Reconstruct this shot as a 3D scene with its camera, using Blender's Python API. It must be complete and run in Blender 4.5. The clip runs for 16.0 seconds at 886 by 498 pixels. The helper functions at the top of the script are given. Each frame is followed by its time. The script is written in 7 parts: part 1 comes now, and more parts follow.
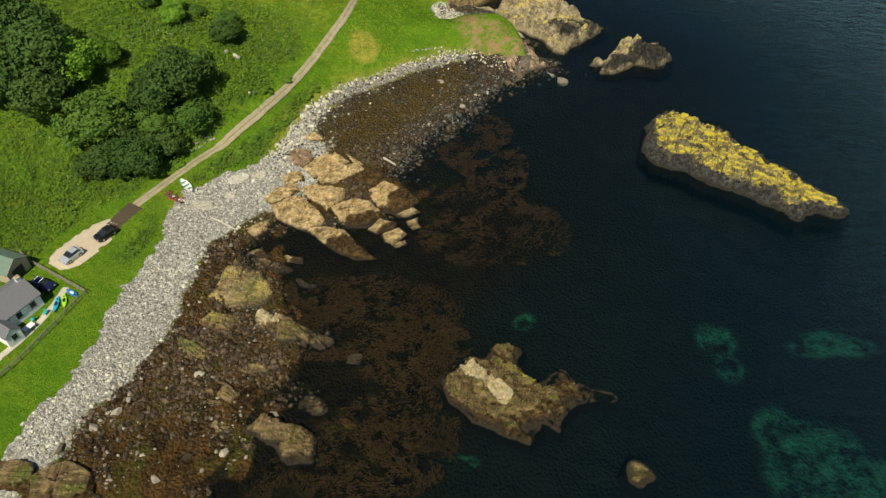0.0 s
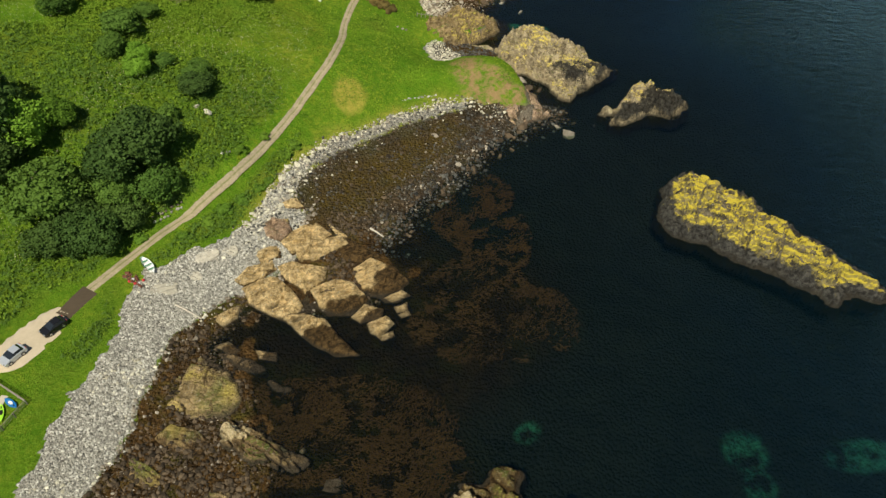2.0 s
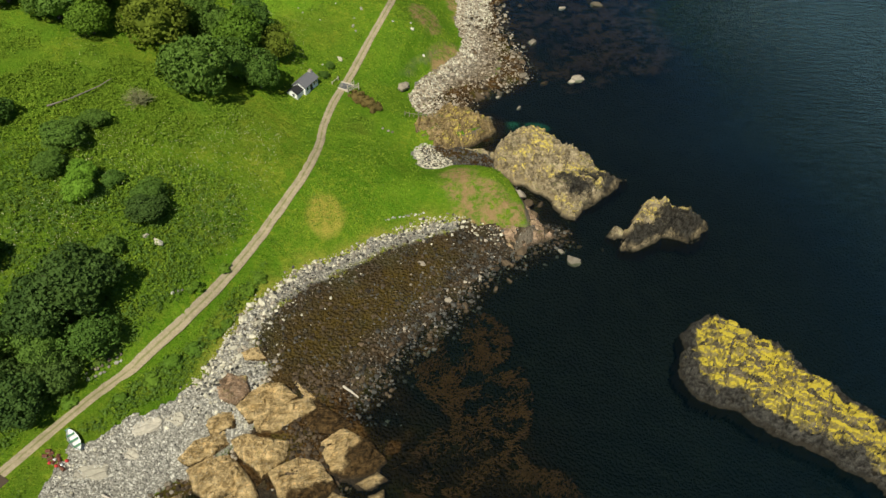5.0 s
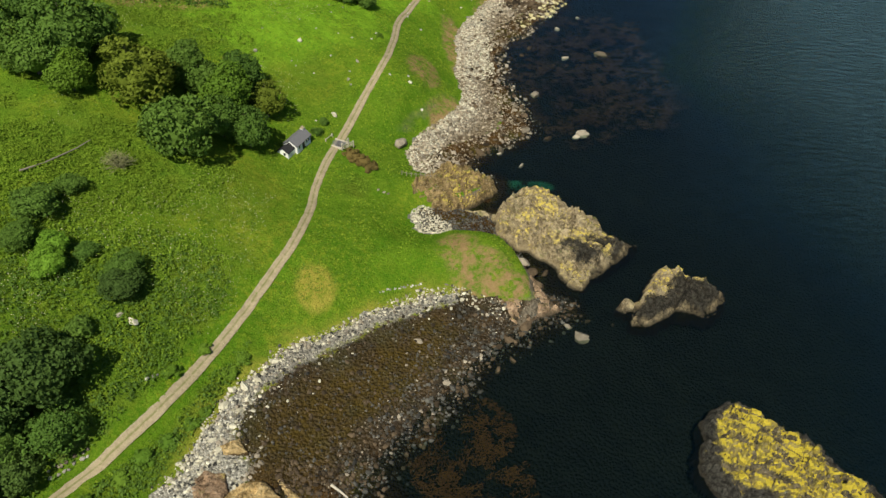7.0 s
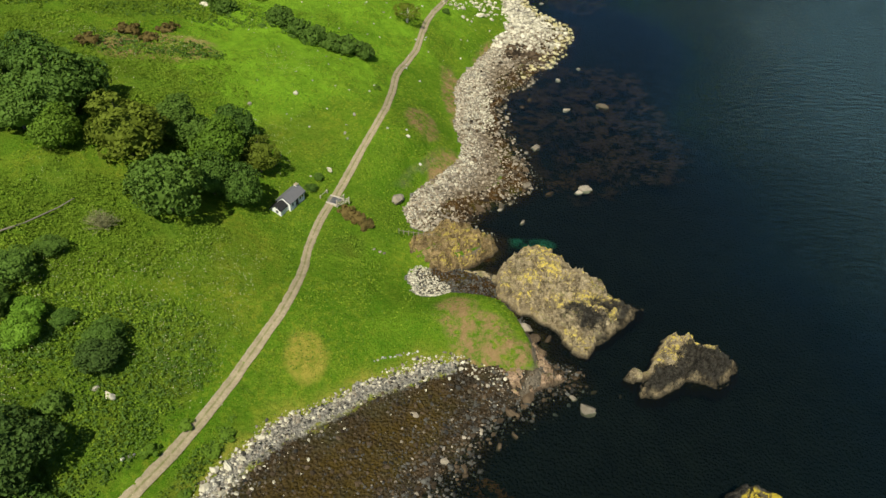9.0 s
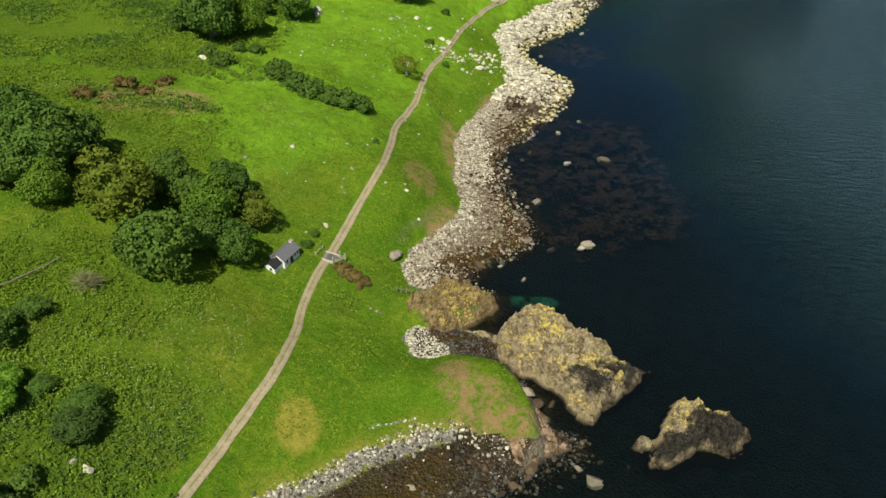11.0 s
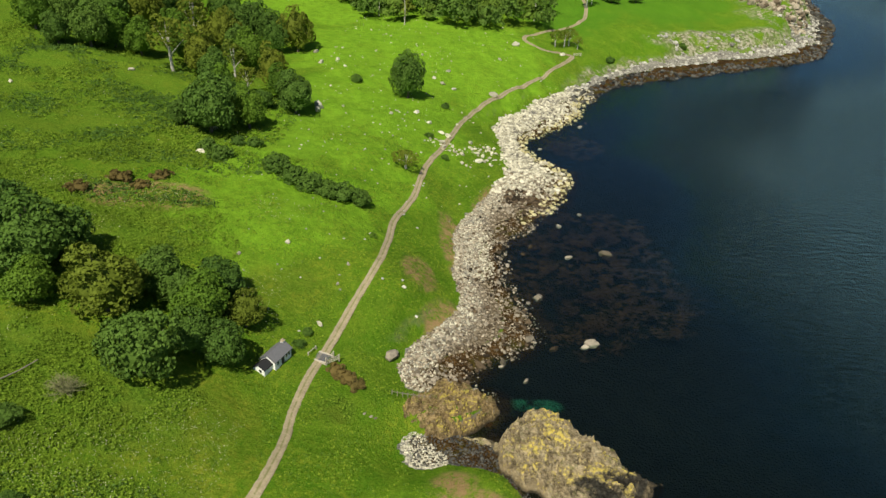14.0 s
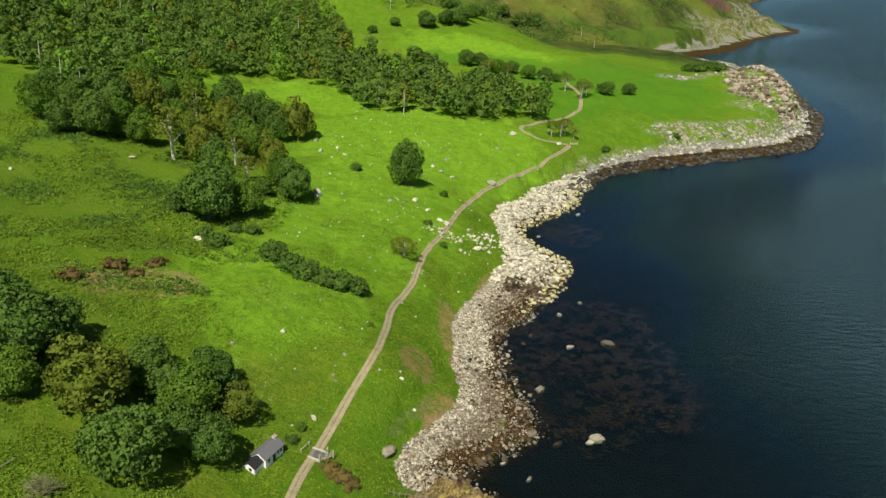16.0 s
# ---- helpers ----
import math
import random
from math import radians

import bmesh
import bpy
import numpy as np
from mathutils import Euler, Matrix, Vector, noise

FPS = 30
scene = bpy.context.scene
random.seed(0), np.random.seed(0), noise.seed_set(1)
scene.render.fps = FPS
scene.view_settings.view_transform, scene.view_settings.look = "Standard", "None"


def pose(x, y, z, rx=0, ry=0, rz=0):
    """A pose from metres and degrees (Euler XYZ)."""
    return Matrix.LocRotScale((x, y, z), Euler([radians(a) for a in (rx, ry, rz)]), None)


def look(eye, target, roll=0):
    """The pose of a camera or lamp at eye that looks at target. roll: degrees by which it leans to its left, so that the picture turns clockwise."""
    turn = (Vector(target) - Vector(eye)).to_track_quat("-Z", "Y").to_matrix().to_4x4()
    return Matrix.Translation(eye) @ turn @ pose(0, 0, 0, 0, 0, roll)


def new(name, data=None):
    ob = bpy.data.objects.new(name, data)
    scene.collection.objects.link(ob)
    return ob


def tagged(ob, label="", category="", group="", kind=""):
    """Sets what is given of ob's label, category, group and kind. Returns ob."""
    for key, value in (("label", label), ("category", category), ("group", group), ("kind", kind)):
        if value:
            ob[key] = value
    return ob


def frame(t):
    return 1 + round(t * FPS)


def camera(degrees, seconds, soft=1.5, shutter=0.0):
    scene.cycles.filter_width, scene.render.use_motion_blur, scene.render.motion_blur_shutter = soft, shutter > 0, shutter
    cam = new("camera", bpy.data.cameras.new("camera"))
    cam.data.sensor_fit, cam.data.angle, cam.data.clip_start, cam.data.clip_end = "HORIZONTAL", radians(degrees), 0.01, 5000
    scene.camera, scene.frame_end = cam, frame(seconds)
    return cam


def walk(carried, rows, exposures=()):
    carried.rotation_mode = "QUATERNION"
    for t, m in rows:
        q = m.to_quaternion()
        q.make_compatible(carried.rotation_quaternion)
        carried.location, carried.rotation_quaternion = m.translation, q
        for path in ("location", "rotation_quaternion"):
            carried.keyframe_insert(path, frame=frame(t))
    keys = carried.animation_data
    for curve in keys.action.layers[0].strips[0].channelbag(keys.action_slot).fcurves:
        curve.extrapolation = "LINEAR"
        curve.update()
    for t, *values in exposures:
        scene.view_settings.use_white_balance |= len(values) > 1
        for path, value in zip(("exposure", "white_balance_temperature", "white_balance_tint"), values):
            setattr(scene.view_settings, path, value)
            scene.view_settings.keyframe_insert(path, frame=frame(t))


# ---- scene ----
cam = camera(61.9, 16.0, 1.5)
PATH = [
    (0, (0.826, 0.845, 89.113), (0.826, 2.26, 87.7), -0.2),
    (0.5, (1.148, 6.02, 89.157), (1.148, 7.427, 87.736), -0.2),
    (1, (1.459, 11.176, 89.216), (1.46, 12.584, 87.794), -0.2),
    (1.5, (1.765, 16.362, 89.27), (1.766, 17.769, 87.848), -0.2),
    (2, (2.035, 21.498, 89.323), (2.035, 22.905, 87.902), -0.2),
    (2.5, (2.289, 26.582, 89.366), (2.292, 27.991, 87.946), -0.1),
    (3, (2.553, 31.559, 89.405), (2.556, 32.969, 87.986), -0.1),
    (3.5, (2.843, 36.257, 89.454), (2.847, 37.673, 88.041), -0.0),
    (4, (3.113, 40.468, 89.485), (3.118, 41.903, 88.091), 0.1),
    (4.2, (3.185, 41.934, 89.486), (3.192, 43.379, 88.103), 0.2),
    (6.3, (3.473, 55.278, 89.251), (3.488, 56.788, 87.94), 0.9),
    (6.5, (3.484, 56.385, 89.244), (3.498, 57.9, 87.939), 0.7),
    (7, (3.471, 58.763, 89.214), (3.486, 60.292, 87.926), 0.8),
    (7.5, (3.448, 60.809, 89.13), (3.465, 62.353, 87.858), 0.9),
    (8, (3.437, 62.733, 89.018), (3.455, 64.292, 87.765), 1.0),
    (8.5, (3.47, 64.482, 88.905), (3.488, 66.059, 87.675), 1.1),
    (9, (3.507, 66.014, 88.805), (3.525, 67.609, 87.599), 1.1),
    (11.5, (3.765, 71.919, 88.059), (3.781, 73.603, 86.981), 1.1),
    (12, (3.774, 72.95, 88.017), (3.79, 74.652, 86.966), 1.1),
    (12.5, (3.808, 73.881, 88.001), (3.823, 75.6, 86.979), 1.1),
    (13, (3.874, 74.729, 88.017), (3.888, 76.469, 87.031), 1.2),
    (13.5, (3.94, 75.598, 88.041), (3.954, 77.359, 87.092), 1.2),
    (14, (3.928, 76.407, 87.843), (3.942, 78.19, 86.936), 1.2),
    (14.5, (3.826, 77.215, 87.717), (3.841, 79.025, 86.866), 1.2),
    (15, (3.734, 77.961, 87.601), (3.75, 79.797, 86.806), 1.2),
    (15.5, (3.639, 78.722, 87.483), (3.656, 80.58, 86.745), 1.2),
    (16, (3.553, 79.421, 87.375), (3.57, 81.296, 86.679), 1.3),
]
walk(cam, [(t, look(eye, target, roll)) for t, eye, target, roll in PATH])

# ---- world, sun ----
SUN_FROM = Vector((-0.33, -0.94, 1.40)).normalized()
world = bpy.data.worlds.new("world")
scene.world = world
world.use_nodes = True
wn = world.node_tree.nodes
sky = wn.new("ShaderNodeTexSky")
sky.sky_type = "NISHITA"
sky.sun_disc = False
sky.dust_density, sky.ozone_density = 0.35, 3.5
sky.sun_elevation = math.asin(SUN_FROM.z)
sky.sun_rotation = math.atan2(SUN_FROM.x, SUN_FROM.y)
wn["Background"].inputs["Strength"].default_value = 0.052
world.node_tree.links.new(sky.outputs[0], wn["Background"].inputs["Color"])
sun_data = bpy.data.lights.new("sun", "SUN")
sun_data.energy, sun_data.angle, sun_data.color = 5.0, radians(0.6), (1.0, 0.94, 0.77)
sun = new("sun", sun_data)
sun.matrix_world = look(SUN_FROM * 500, (0, 0, 0))
scene.view_settings.exposure = 0.10

# ---- plan of the coast, metres: x to sea, y along the flight ----
GRASS_NEAR = [(-90, -60), (-75, 20), (-58, 46), (-54, 57), (-51, 66), (-50, 78), (-47, 90), (-47, 100), (-39, 107), (-31, 114), (-28, 125), (-22, 135),
              (-14, 140), (-5, 146), (5, 150.5), (13, 148), (19, 147), (20.5, 150), (19, 156), (15.2, 161.8), (7.5, 167), (2, 166.5), (-0.5, 167), (-1.8, 171),
              (-0.5, 174.5), (4, 175.2), (10, 179), (12.5, 183), (8, 187), (0, 187), (-3, 193), (0, 201), (7, 211)]
GRASS_FAR = [(9, 225), (8, 244), (11, 262), (20, 282), (27, 303), (25, 335), (26, 350), (40, 372), (60, 402), (82, 432), (111, 459), (145, 480), (181, 494),
             (215, 525), (250, 590), (270, 650), (290, 745), (298, 823), (280, 880), (230, 930), (210, 1000), (340, 1100), (450, 1260), (600, 1480),
             (650, 1560), (700, 1800), (900, 2600), (2000, 4900)]
WATER_NEAR = [(-60, -60), (-52, 5), (-36, 40), (-28, 52), (-26, 60), (-22, 67), (-28, 75), (-31, 82), (-33, 91), (-28, 98), (-14, 98), (-6, 104), (-9, 111),
              (-4, 120), (4, 130), (13, 141), (18, 145), (24, 149), (22, 153), (19.5, 160), (15, 169), (13.5, 174.5), (6, 176.5), (11, 180), (14.5, 185.5),
              (9, 190.5), (13, 198), (24, 208), (23, 216)]
WATER_FAR = [(19, 235), (20, 252), (28, 265), (40, 284), (47, 302), (36, 320), (37, 340), (58, 367), (70, 400), (90, 423), (140, 449), (190, 474), (215, 493),
             (247, 550), (272, 605), (308, 727), (324, 825), (324, 907), (295, 980), (400, 1103), (521, 1321), (686, 1535), (760, 1800), (960, 2600), (2060, 4900)]
ROAD = [(-54, 97.5), (-49.2, 105.3), (-44.6, 112), (-38.4, 119.5), (-34, 126), (-28.7, 137.5), (-23.7, 149), (-21.0, 155.8), (-19.8, 165), (-19.9, 174), (-19.1, 182),
        (-17, 191), (-13.2, 204), (-9.0, 217), (-7.8, 232), (-7, 246), (-2.8, 263), (0, 281), (5.9, 303), (15.5, 346), (29, 373.5), (46.5, 400), (64, 429)]
ROAD_END = [(64, 429), (67, 436), (60, 434), (53, 432), (44.5, 438.6), (45, 446), (49, 452), (64, 470), (78, 487), (85, 508), (87, 539), (80, 575)]


def vnoise(x, y, size, seed=0):
    """Smooth value noise, 0 to 1."""
    x, y = np.asarray(x, float) / size, np.asarray(y, float) / size
    i, j = np.floor(x), np.floor(y)
    u, v = x - i, y - j
    u, v = u * u * (3 - 2 * u), v * v * (3 - 2 * v)

    def lattice(a, b):
        h = np.sin(a * 127.1 + b * 311.7 + seed * 74.7) * 43758.5453
        return h - np.floor(h)
    return (lattice(i, j) * (1 - u) + lattice(i + 1, j) * u) * (1 - v) + (lattice(i, j + 1) * (1 - u) + lattice(i + 1, j + 1) * u) * v


def fnoise(x, y, size, seed=0):
    return (vnoise(x, y, size, seed) + 0.5 * vnoise(x, y, size / 2.1, seed + 3) + 0.25 * vnoise(x, y, size / 4.3, seed + 7)) / 1.75


def step(a, b, v):
    k = np.clip((np.asarray(v, float) - a) / (b - a), 0, 1)
    return k * k * (3 - 2 * k)


def smooth_line(points, closed=False, n=4):
    """A Catmull-Rom line through the points."""
    p = np.array(points, float)
    if closed:
        p = np.vstack([p[-1], p, p[0], p[1]])
    else:
        p = np.vstack([2 * p[0] - p[1], p, 2 * p[-1] - p[-2]])
    out = []
    for k in range(1, len(p) - 2):
        for s in range(n):
            t = s / n
            a, b, c, d = p[k - 1:k + 3]
            out.append(0.5 * (2 * b + (c - a) * t + (2 * a - 5 * b + 4 * c - d) * t * t + (3 * b - a - 3 * c + d) * t ** 3))
    if not closed:
        out.append(p[-2])
    return np.array(out)


def line_distance(line, x, y, closed=False):
    """How far points lie from a line."""
    best = np.full(np.shape(x), 1e18)
    ends = np.vstack([line[1:], line[:1]]) if closed else line[1:]
    for (ax, ay), (bx, by) in zip(line, ends):
        dx, dy = bx - ax, by - ay
        k = np.clip(((x - ax) * dx + (y - ay) * dy) / max(dx * dx + dy * dy, 1e-9), 0, 1)
        best = np.minimum(best, (x - ax - k * dx) ** 2 + (y - ay - k * dy) ** 2)
    return np.sqrt(best)


def inside(poly, x, y):
    """Even-odd test of points in a closed outline."""
    odd = np.zeros(np.shape(x), bool)
    for (ax, ay), (bx, by) in zip(poly, np.roll(poly, -1, axis=0)):
        if ay == by:
            continue
        odd ^= ((ay > y) != (by > y)) & (x < (bx - ax) * (y - ay) / (by - ay) + ax)
    return odd


grass_line = smooth_line(GRASS_NEAR + GRASS_FAR)
water_line = smooth_line(WATER_NEAR + WATER_FAR)
WEST = np.array([(-6000, 4900), (-6000, -60)])
grass_poly, water_poly = np.vstack([grass_line, WEST]), np.vstack([water_line, WEST])


def shore(x, y):
    """Signed distances inland of the grass edge and of the water line."""
    wob = 1.0 + 0.01 * np.clip(y - 200, 0, 400)
    xx = x + wob * (fnoise(x, y, 7, 11) - 0.5) * 2.6
    yy = y + wob * (fnoise(x, y, 7, 12) - 0.5) * 2.6
    g = line_distance(grass_line, xx, yy) * np.where(inside(grass_poly, xx, yy), 1, -1)
    w = line_distance(water_line, xx, yy) * np.where(inside(water_poly, xx, yy), 1, -1)
    return g, w


def height(x, y, g=None, w=None):
    """The ground's height, land, beach and sea bed."""
    x, y = np.asarray(x, float), np.asarray(y, float)
    if g is None:
        g, w = shore(x, y)
    gp, wp = np.maximum(g, 0), np.maximum(w, 0)
    near = step(98, 128, y)
    d = np.maximum(0, gp - 22 * (1 - near))
    far = step(850, 1150, y)
    z = 2.6 + 14.0 * (1 - np.exp(-(d / 26) ** 1.3)) + 0.03 * gp + 0.05 * d + 0.10 * np.maximum(0, d - 110) * (1 - far) * step(0, 60, 110 - x + 0.0 * y)
    z = z + far * 0.42 * gp * (0.8 + 0.4 * vnoise(x, y, 260, 5)) + step(800, 1000, y) * step(10, 140, gp) * (fnoise(x, y, 120, 26) - 0.5) * 46
    z = z - 4.5 * np.exp(-((x + 26) / 14) ** 2 - ((y - 178) / 18) ** 2) * step(0, 12, gp) + 4.0 * np.exp(-((x + 5) / 9) ** 2 - ((y - 213) / 14) ** 2) * step(0, 8, gp)
    z = z + 15 * np.exp(-((x - 224 - 0.15 * (y - 600)) / 26) ** 2 - ((y - 600) / 55) ** 2) * step(0, 14, gp) * (0.7 + 0.6 * fnoise(x, y, 16, 25))
    z = z + 3.2 * np.exp(-(((x - 14) * 0.6 - (y - 158) * 0.8) / 10) ** 2 - (((x - 15) * 0.8 + (y - 158) * 0.6) / 5.5) ** 2) * step(0, 1.3, gp)
    # rolling hummocks that grow away from the shore
    z = z + step(3, 30, gp) * (fnoise(x, y, 34, 21) - 0.5) * 4.5 * (0.35 + 0.65 * near) + step(2, 10, gp) * ((fnoise(x, y, 6, 22) - 0.5) * 0.9 + (fnoise(x, y, 2.3, 24) - 0.5) * 0.45 * step(420, 300, y))
    z = z + step(60, 200, gp) * (fnoise(x, y, 130, 23) - 0.5) * 26 * (1 - step(700, 900, y))
    beach = 2.6 * (wp / np.maximum(wp + np.maximum(-g, 0), 1e-3)) ** 0.85
    beach = beach + step(0.5, 4, wp) * (fnoise(x, y, 3.2, 31) - 0.5) * 0.7
    flats = step(118, 96, y)
    wn_ = np.maximum(-w, 0)
    bed = -np.minimum(7.0, 0.04 * wn_ + 0.13 * np.maximum(0, wn_ - 3 - 24 * flats)) + (fnoise(x, y, 4.5, 32) - 0.53) * (0.5 + 1.1 * flats) * step(0, 3, wn_)
    return np.where(g > 0, z, np.where(w > 0, beach, bed))


# ---- materials ----
class Graph:
    """A material's nodes, with short calls."""

    def __init__(self, name, rough=0.8, spec=0.3):
        self.m = bpy.data.materials.new(name)
        self.m.use_nodes = True
        self.t = self.m.node_tree
        self.b = self.t.nodes["Principled BSDF"]
        self.b.inputs["Roughness"].default_value = rough
        self.b.inputs["Specular IOR Level"].default_value = spec

    def add(self, kind, **inputs):
        n = self.t.nodes.new(kind)
        for k, v in inputs.items():
            self.put(n.inputs[k.replace("_", " ")], v)
        return n

    def put(self, socket, v):
        if isinstance(v, bpy.types.NodeSocket):
            self.t.links.new(v, socket)
        elif isinstance(v, tuple) and len(v) == 3 and socket.type == "RGBA":
            socket.default_value = (*v, 1)
        else:
            socket.default_value = v

    def where(self):
        return self.add("ShaderNodeNewGeometry").outputs["Position"]

    def noise(self, scale, detail=4.0, rough=0.6, at=None, distortion=0.0, stretch=None):
        at = at or self.where()
        if stretch:
            mp = self.add("ShaderNodeMapping", Vector=at)
            mp.inputs["Scale"].default_value, mp.inputs["Rotation"].default_value = stretch[0], stretch[1]
            at = mp.outputs[0]
        return self.add("ShaderNodeTexNoise", Vector=at, Scale=scale, Detail=detail, Roughness=rough, Distortion=distortion).outputs["Fac"]

    def cells(self, scale, feature="F1", at=None):
        n = self.add("ShaderNodeTexVoronoi", Vector=at or self.where(), Scale=scale)
        n.feature = feature
        return n

    def ramp(self, fac, *stops):
        n = self.add("ShaderNodeValToRGB", Fac=fac)
        e = n.color_ramp.elements
        while len(e) < len(stops):
            e.new(0.5)
        for el, (p, c) in zip(e, stops):
            el.position, el.color = p, ((*c, 1) if isinstance(c, tuple) else (c, c, c, 1))
        return n.outputs["Color"]

    def mix(self, fac, a, b, blend="MIX"):
        n = self.t.nodes.new("ShaderNodeMix")
        n.data_type, n.blend_type = "RGBA", blend
        for k, v in ((0, fac), (6, a), (7, b)):
            self.put(n.inputs[k], v)
        return n.outputs[2]

    def math(self, op, a, b=0.0, clamp=False):
        n = self.t.nodes.new("ShaderNodeMath")
        n.operation, n.use_clamp = op, clamp
        self.put(n.inputs[0], a), self.put(n.inputs[1], b)
        return n.outputs[0]

    def attr(self, name):
        n = self.t.nodes.new("ShaderNodeAttribute")
        n.attribute_name = name
        s = self.add("ShaderNodeSeparateColor", Color=n.outputs["Color"])
        return (*s.outputs, n.outputs["Alpha"])

    def bump(self, height, strength=0.5, distance=0.1, normal=None):
        n = self.add("ShaderNodeBump", Height=height, Strength=strength, Distance=distance)
        if normal:
            self.put(n.inputs["Normal"], normal)
        self.put(self.b.inputs["Normal"], n.outputs[0])
        return n.outputs[0]

    def colour(self, v):
        self.put(self.b.inputs["Base Color"], v)
        return self

    def axis(self, which, of=None):
        n = self.add("ShaderNodeSeparateXYZ", Vector=of or self.where())
        return n.outputs[which]

    def up(self):
        g = self.add("ShaderNodeNewGeometry")
        return self.axis(2, g.outputs["Normal"])


def plain(name, colour, rough=0.6, spec=0.4, metal=0.0, vary=0.12, size=3.0):
    g = Graph(name, rough, spec)
    g.b.inputs["Metallic"].default_value = metal
    n = g.noise(size)
    g.colour(g.mix(n, tuple(c * (1 - vary) for c in colour), tuple(min(1, c * (1 + vary)) for c in colour)))
    return g.m


def ground_material():
    g = Graph("ground", 0.95, 0.03)
    pale, dark, scrub, red = g.attr("zone")
    straw, sand, scree, weed = g.attr("zone_b")
    tan, algae, cobble, rough = g.attr("zone_c")
    moor, meadow, pasture = g.attr("zone_d")[:3]
    fine, mid, wide = g.noise(1.6, 6, 0.75), g.noise(0.22, 4), g.noise(0.035, 3)
    tuft = g.noise(2.1, 6, 0.75)
    grass = g.mix(g.ramp(mid, (0.32, 0.0), (0.7, 1.0)), (0.108, 0.250, 0.011), (0.185, 0.350, 0.020))
    grass = g.mix(g.ramp(wide, (0.35, 0.0), (0.65, 0.6)), grass, (0.215, 0.300, 0.024))
    grass = g.mix(g.ramp(tuft, (0.35, 0.75), (0.62, 0.0)), grass, (0.05, 0.125, 0.007))
    grass = g.mix(g.ramp(fine, (0.42, 0.0), (0.72, 0.55)), grass, (0.20, 0.265, 0.03))
    mottle = g.math("MULTIPLY", g.ramp(g.noise(1.0, 4, 0.7), (0.50, 0.0), (0.62, 0.55)), g.ramp(g.noise(0.045, 3), (0.42, 0.15), (0.6, 1.0)))
    grass = g.mix(mottle, grass, (0.285, 0.315, 0.026))
    grass = g.mix(g.math("MULTIPLY", rough, g.ramp(g.noise(0.7, 5, 0.7), (0.36, 0.15), (0.6, 0.85))), grass, (0.265, 0.275, 0.030))
    lush = g.ramp(g.noise(0.5, 6, 0.75), (0.38, 0.42), (0.58, 0.0))
    grass = g.mix(lush, grass, (0.050, 0.140, 0.006))
    patch = g.ramp(g.noise(0.13, 5, 0.65), (0.40, 0.5), (0.56, 0.0))
    grass = g.mix(patch, grass, (0.068, 0.180, 0.009))
    speck = g.ramp(g.noise(4.2, 3, 0.8), (0.54, 0.0), (0.66, 0.6))
    grass = g.mix(g.math("MULTIPLY", speck, g.ramp(g.noise(0.09, 3), (0.4, 0.35), (0.6, 1.0))), grass, (0.27, 0.34, 0.035))
    fern = g.mix(g.ramp(fine, (0.35, 0.0), (0.66, 1.0)), (0.058, 0.128, 0.010), (0.170, 0.275, 0.024))
    fern = g.mix(g.ramp(mid, (0.45, 0.0), (0.75, 0.6)), fern, (0.17, 0.20, 0.02))
    col = g.mix(g.math("MULTIPLY", scrub, g.ramp(g.noise(0.5, 4), (0.3, 0.55), (0.5, 1.0)), True), grass, fern)
    col = g.mix(g.math("MULTIPLY", pasture, g.ramp(g.noise(0.25, 5, 0.7), (0.34, 0.35), (0.6, 0.9))), col, (0.215, 0.420, 0.024))
    col = g.mix(g.math("MULTIPLY", meadow, 0.8), col, g.mix(mid, (0.065, 0.190, 0.012), (0.105, 0.245, 0.016)))
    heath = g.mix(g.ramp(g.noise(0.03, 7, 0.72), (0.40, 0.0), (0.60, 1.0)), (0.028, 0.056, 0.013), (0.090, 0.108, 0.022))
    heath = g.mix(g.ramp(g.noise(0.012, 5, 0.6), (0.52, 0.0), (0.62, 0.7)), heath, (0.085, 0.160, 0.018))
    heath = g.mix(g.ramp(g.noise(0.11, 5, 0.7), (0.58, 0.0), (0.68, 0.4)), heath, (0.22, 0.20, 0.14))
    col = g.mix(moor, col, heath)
    rust = g.mix(fine, (0.22, 0.125, 0.05), (0.50, 0.33, 0.18))
    col = g.mix(g.math("MULTIPLY", red, g.ramp(g.noise(0.45, 8, 0.8), (0.42, 0.0), (0.54, 0.9)), True), col, rust)
    col = g.mix(g.math("MULTIPLY", straw, g.ramp(g.noise(0.9, 5, 0.7), (0.34, 0.25), (0.58, 0.95)), True), col, (0.39, 0.34, 0.06))
    # shingle of pale stones, wrack and dark stones lower down
    v = g.cells(1.9)
    v2 = g.cells(4.5)
    stones = g.mix(0.5, g.ramp(v.outputs["Color"], (0.0, (0.15, 0.142, 0.114)), (1.0, (0.58, 0.555, 0.475))), g.ramp(v2.outputs["Color"], (0.0, (0.17, 0.162, 0.13)), (1.0, (0.56, 0.53, 0.45))))
    gaps = g.ramp(v.outputs["Distance"], (0.3, 0.0), (0.7, 0.6))
    stones = g.mix(gaps, stones, (0.16, 0.155, 0.14))
    stones = g.mix(g.ramp(g.noise(0.13, 4), (0.45, 0.0), (0.7, 0.4)), stones, (0.30, 0.27, 0.22))
    brown = g.mix(0.5, g.ramp(v.outputs["Color"], (0.0, (0.10, 0.075, 0.045)), (1.0, (0.34, 0.27, 0.18))), g.ramp(v2.outputs["Color"], (0.0, (0.09, 0.07, 0.04)), (1.0, (0.36, 0.29, 0.20))))
    stones = g.mix(tan, stones, g.mix(gaps, brown, (0.07, 0.052, 0.03)))
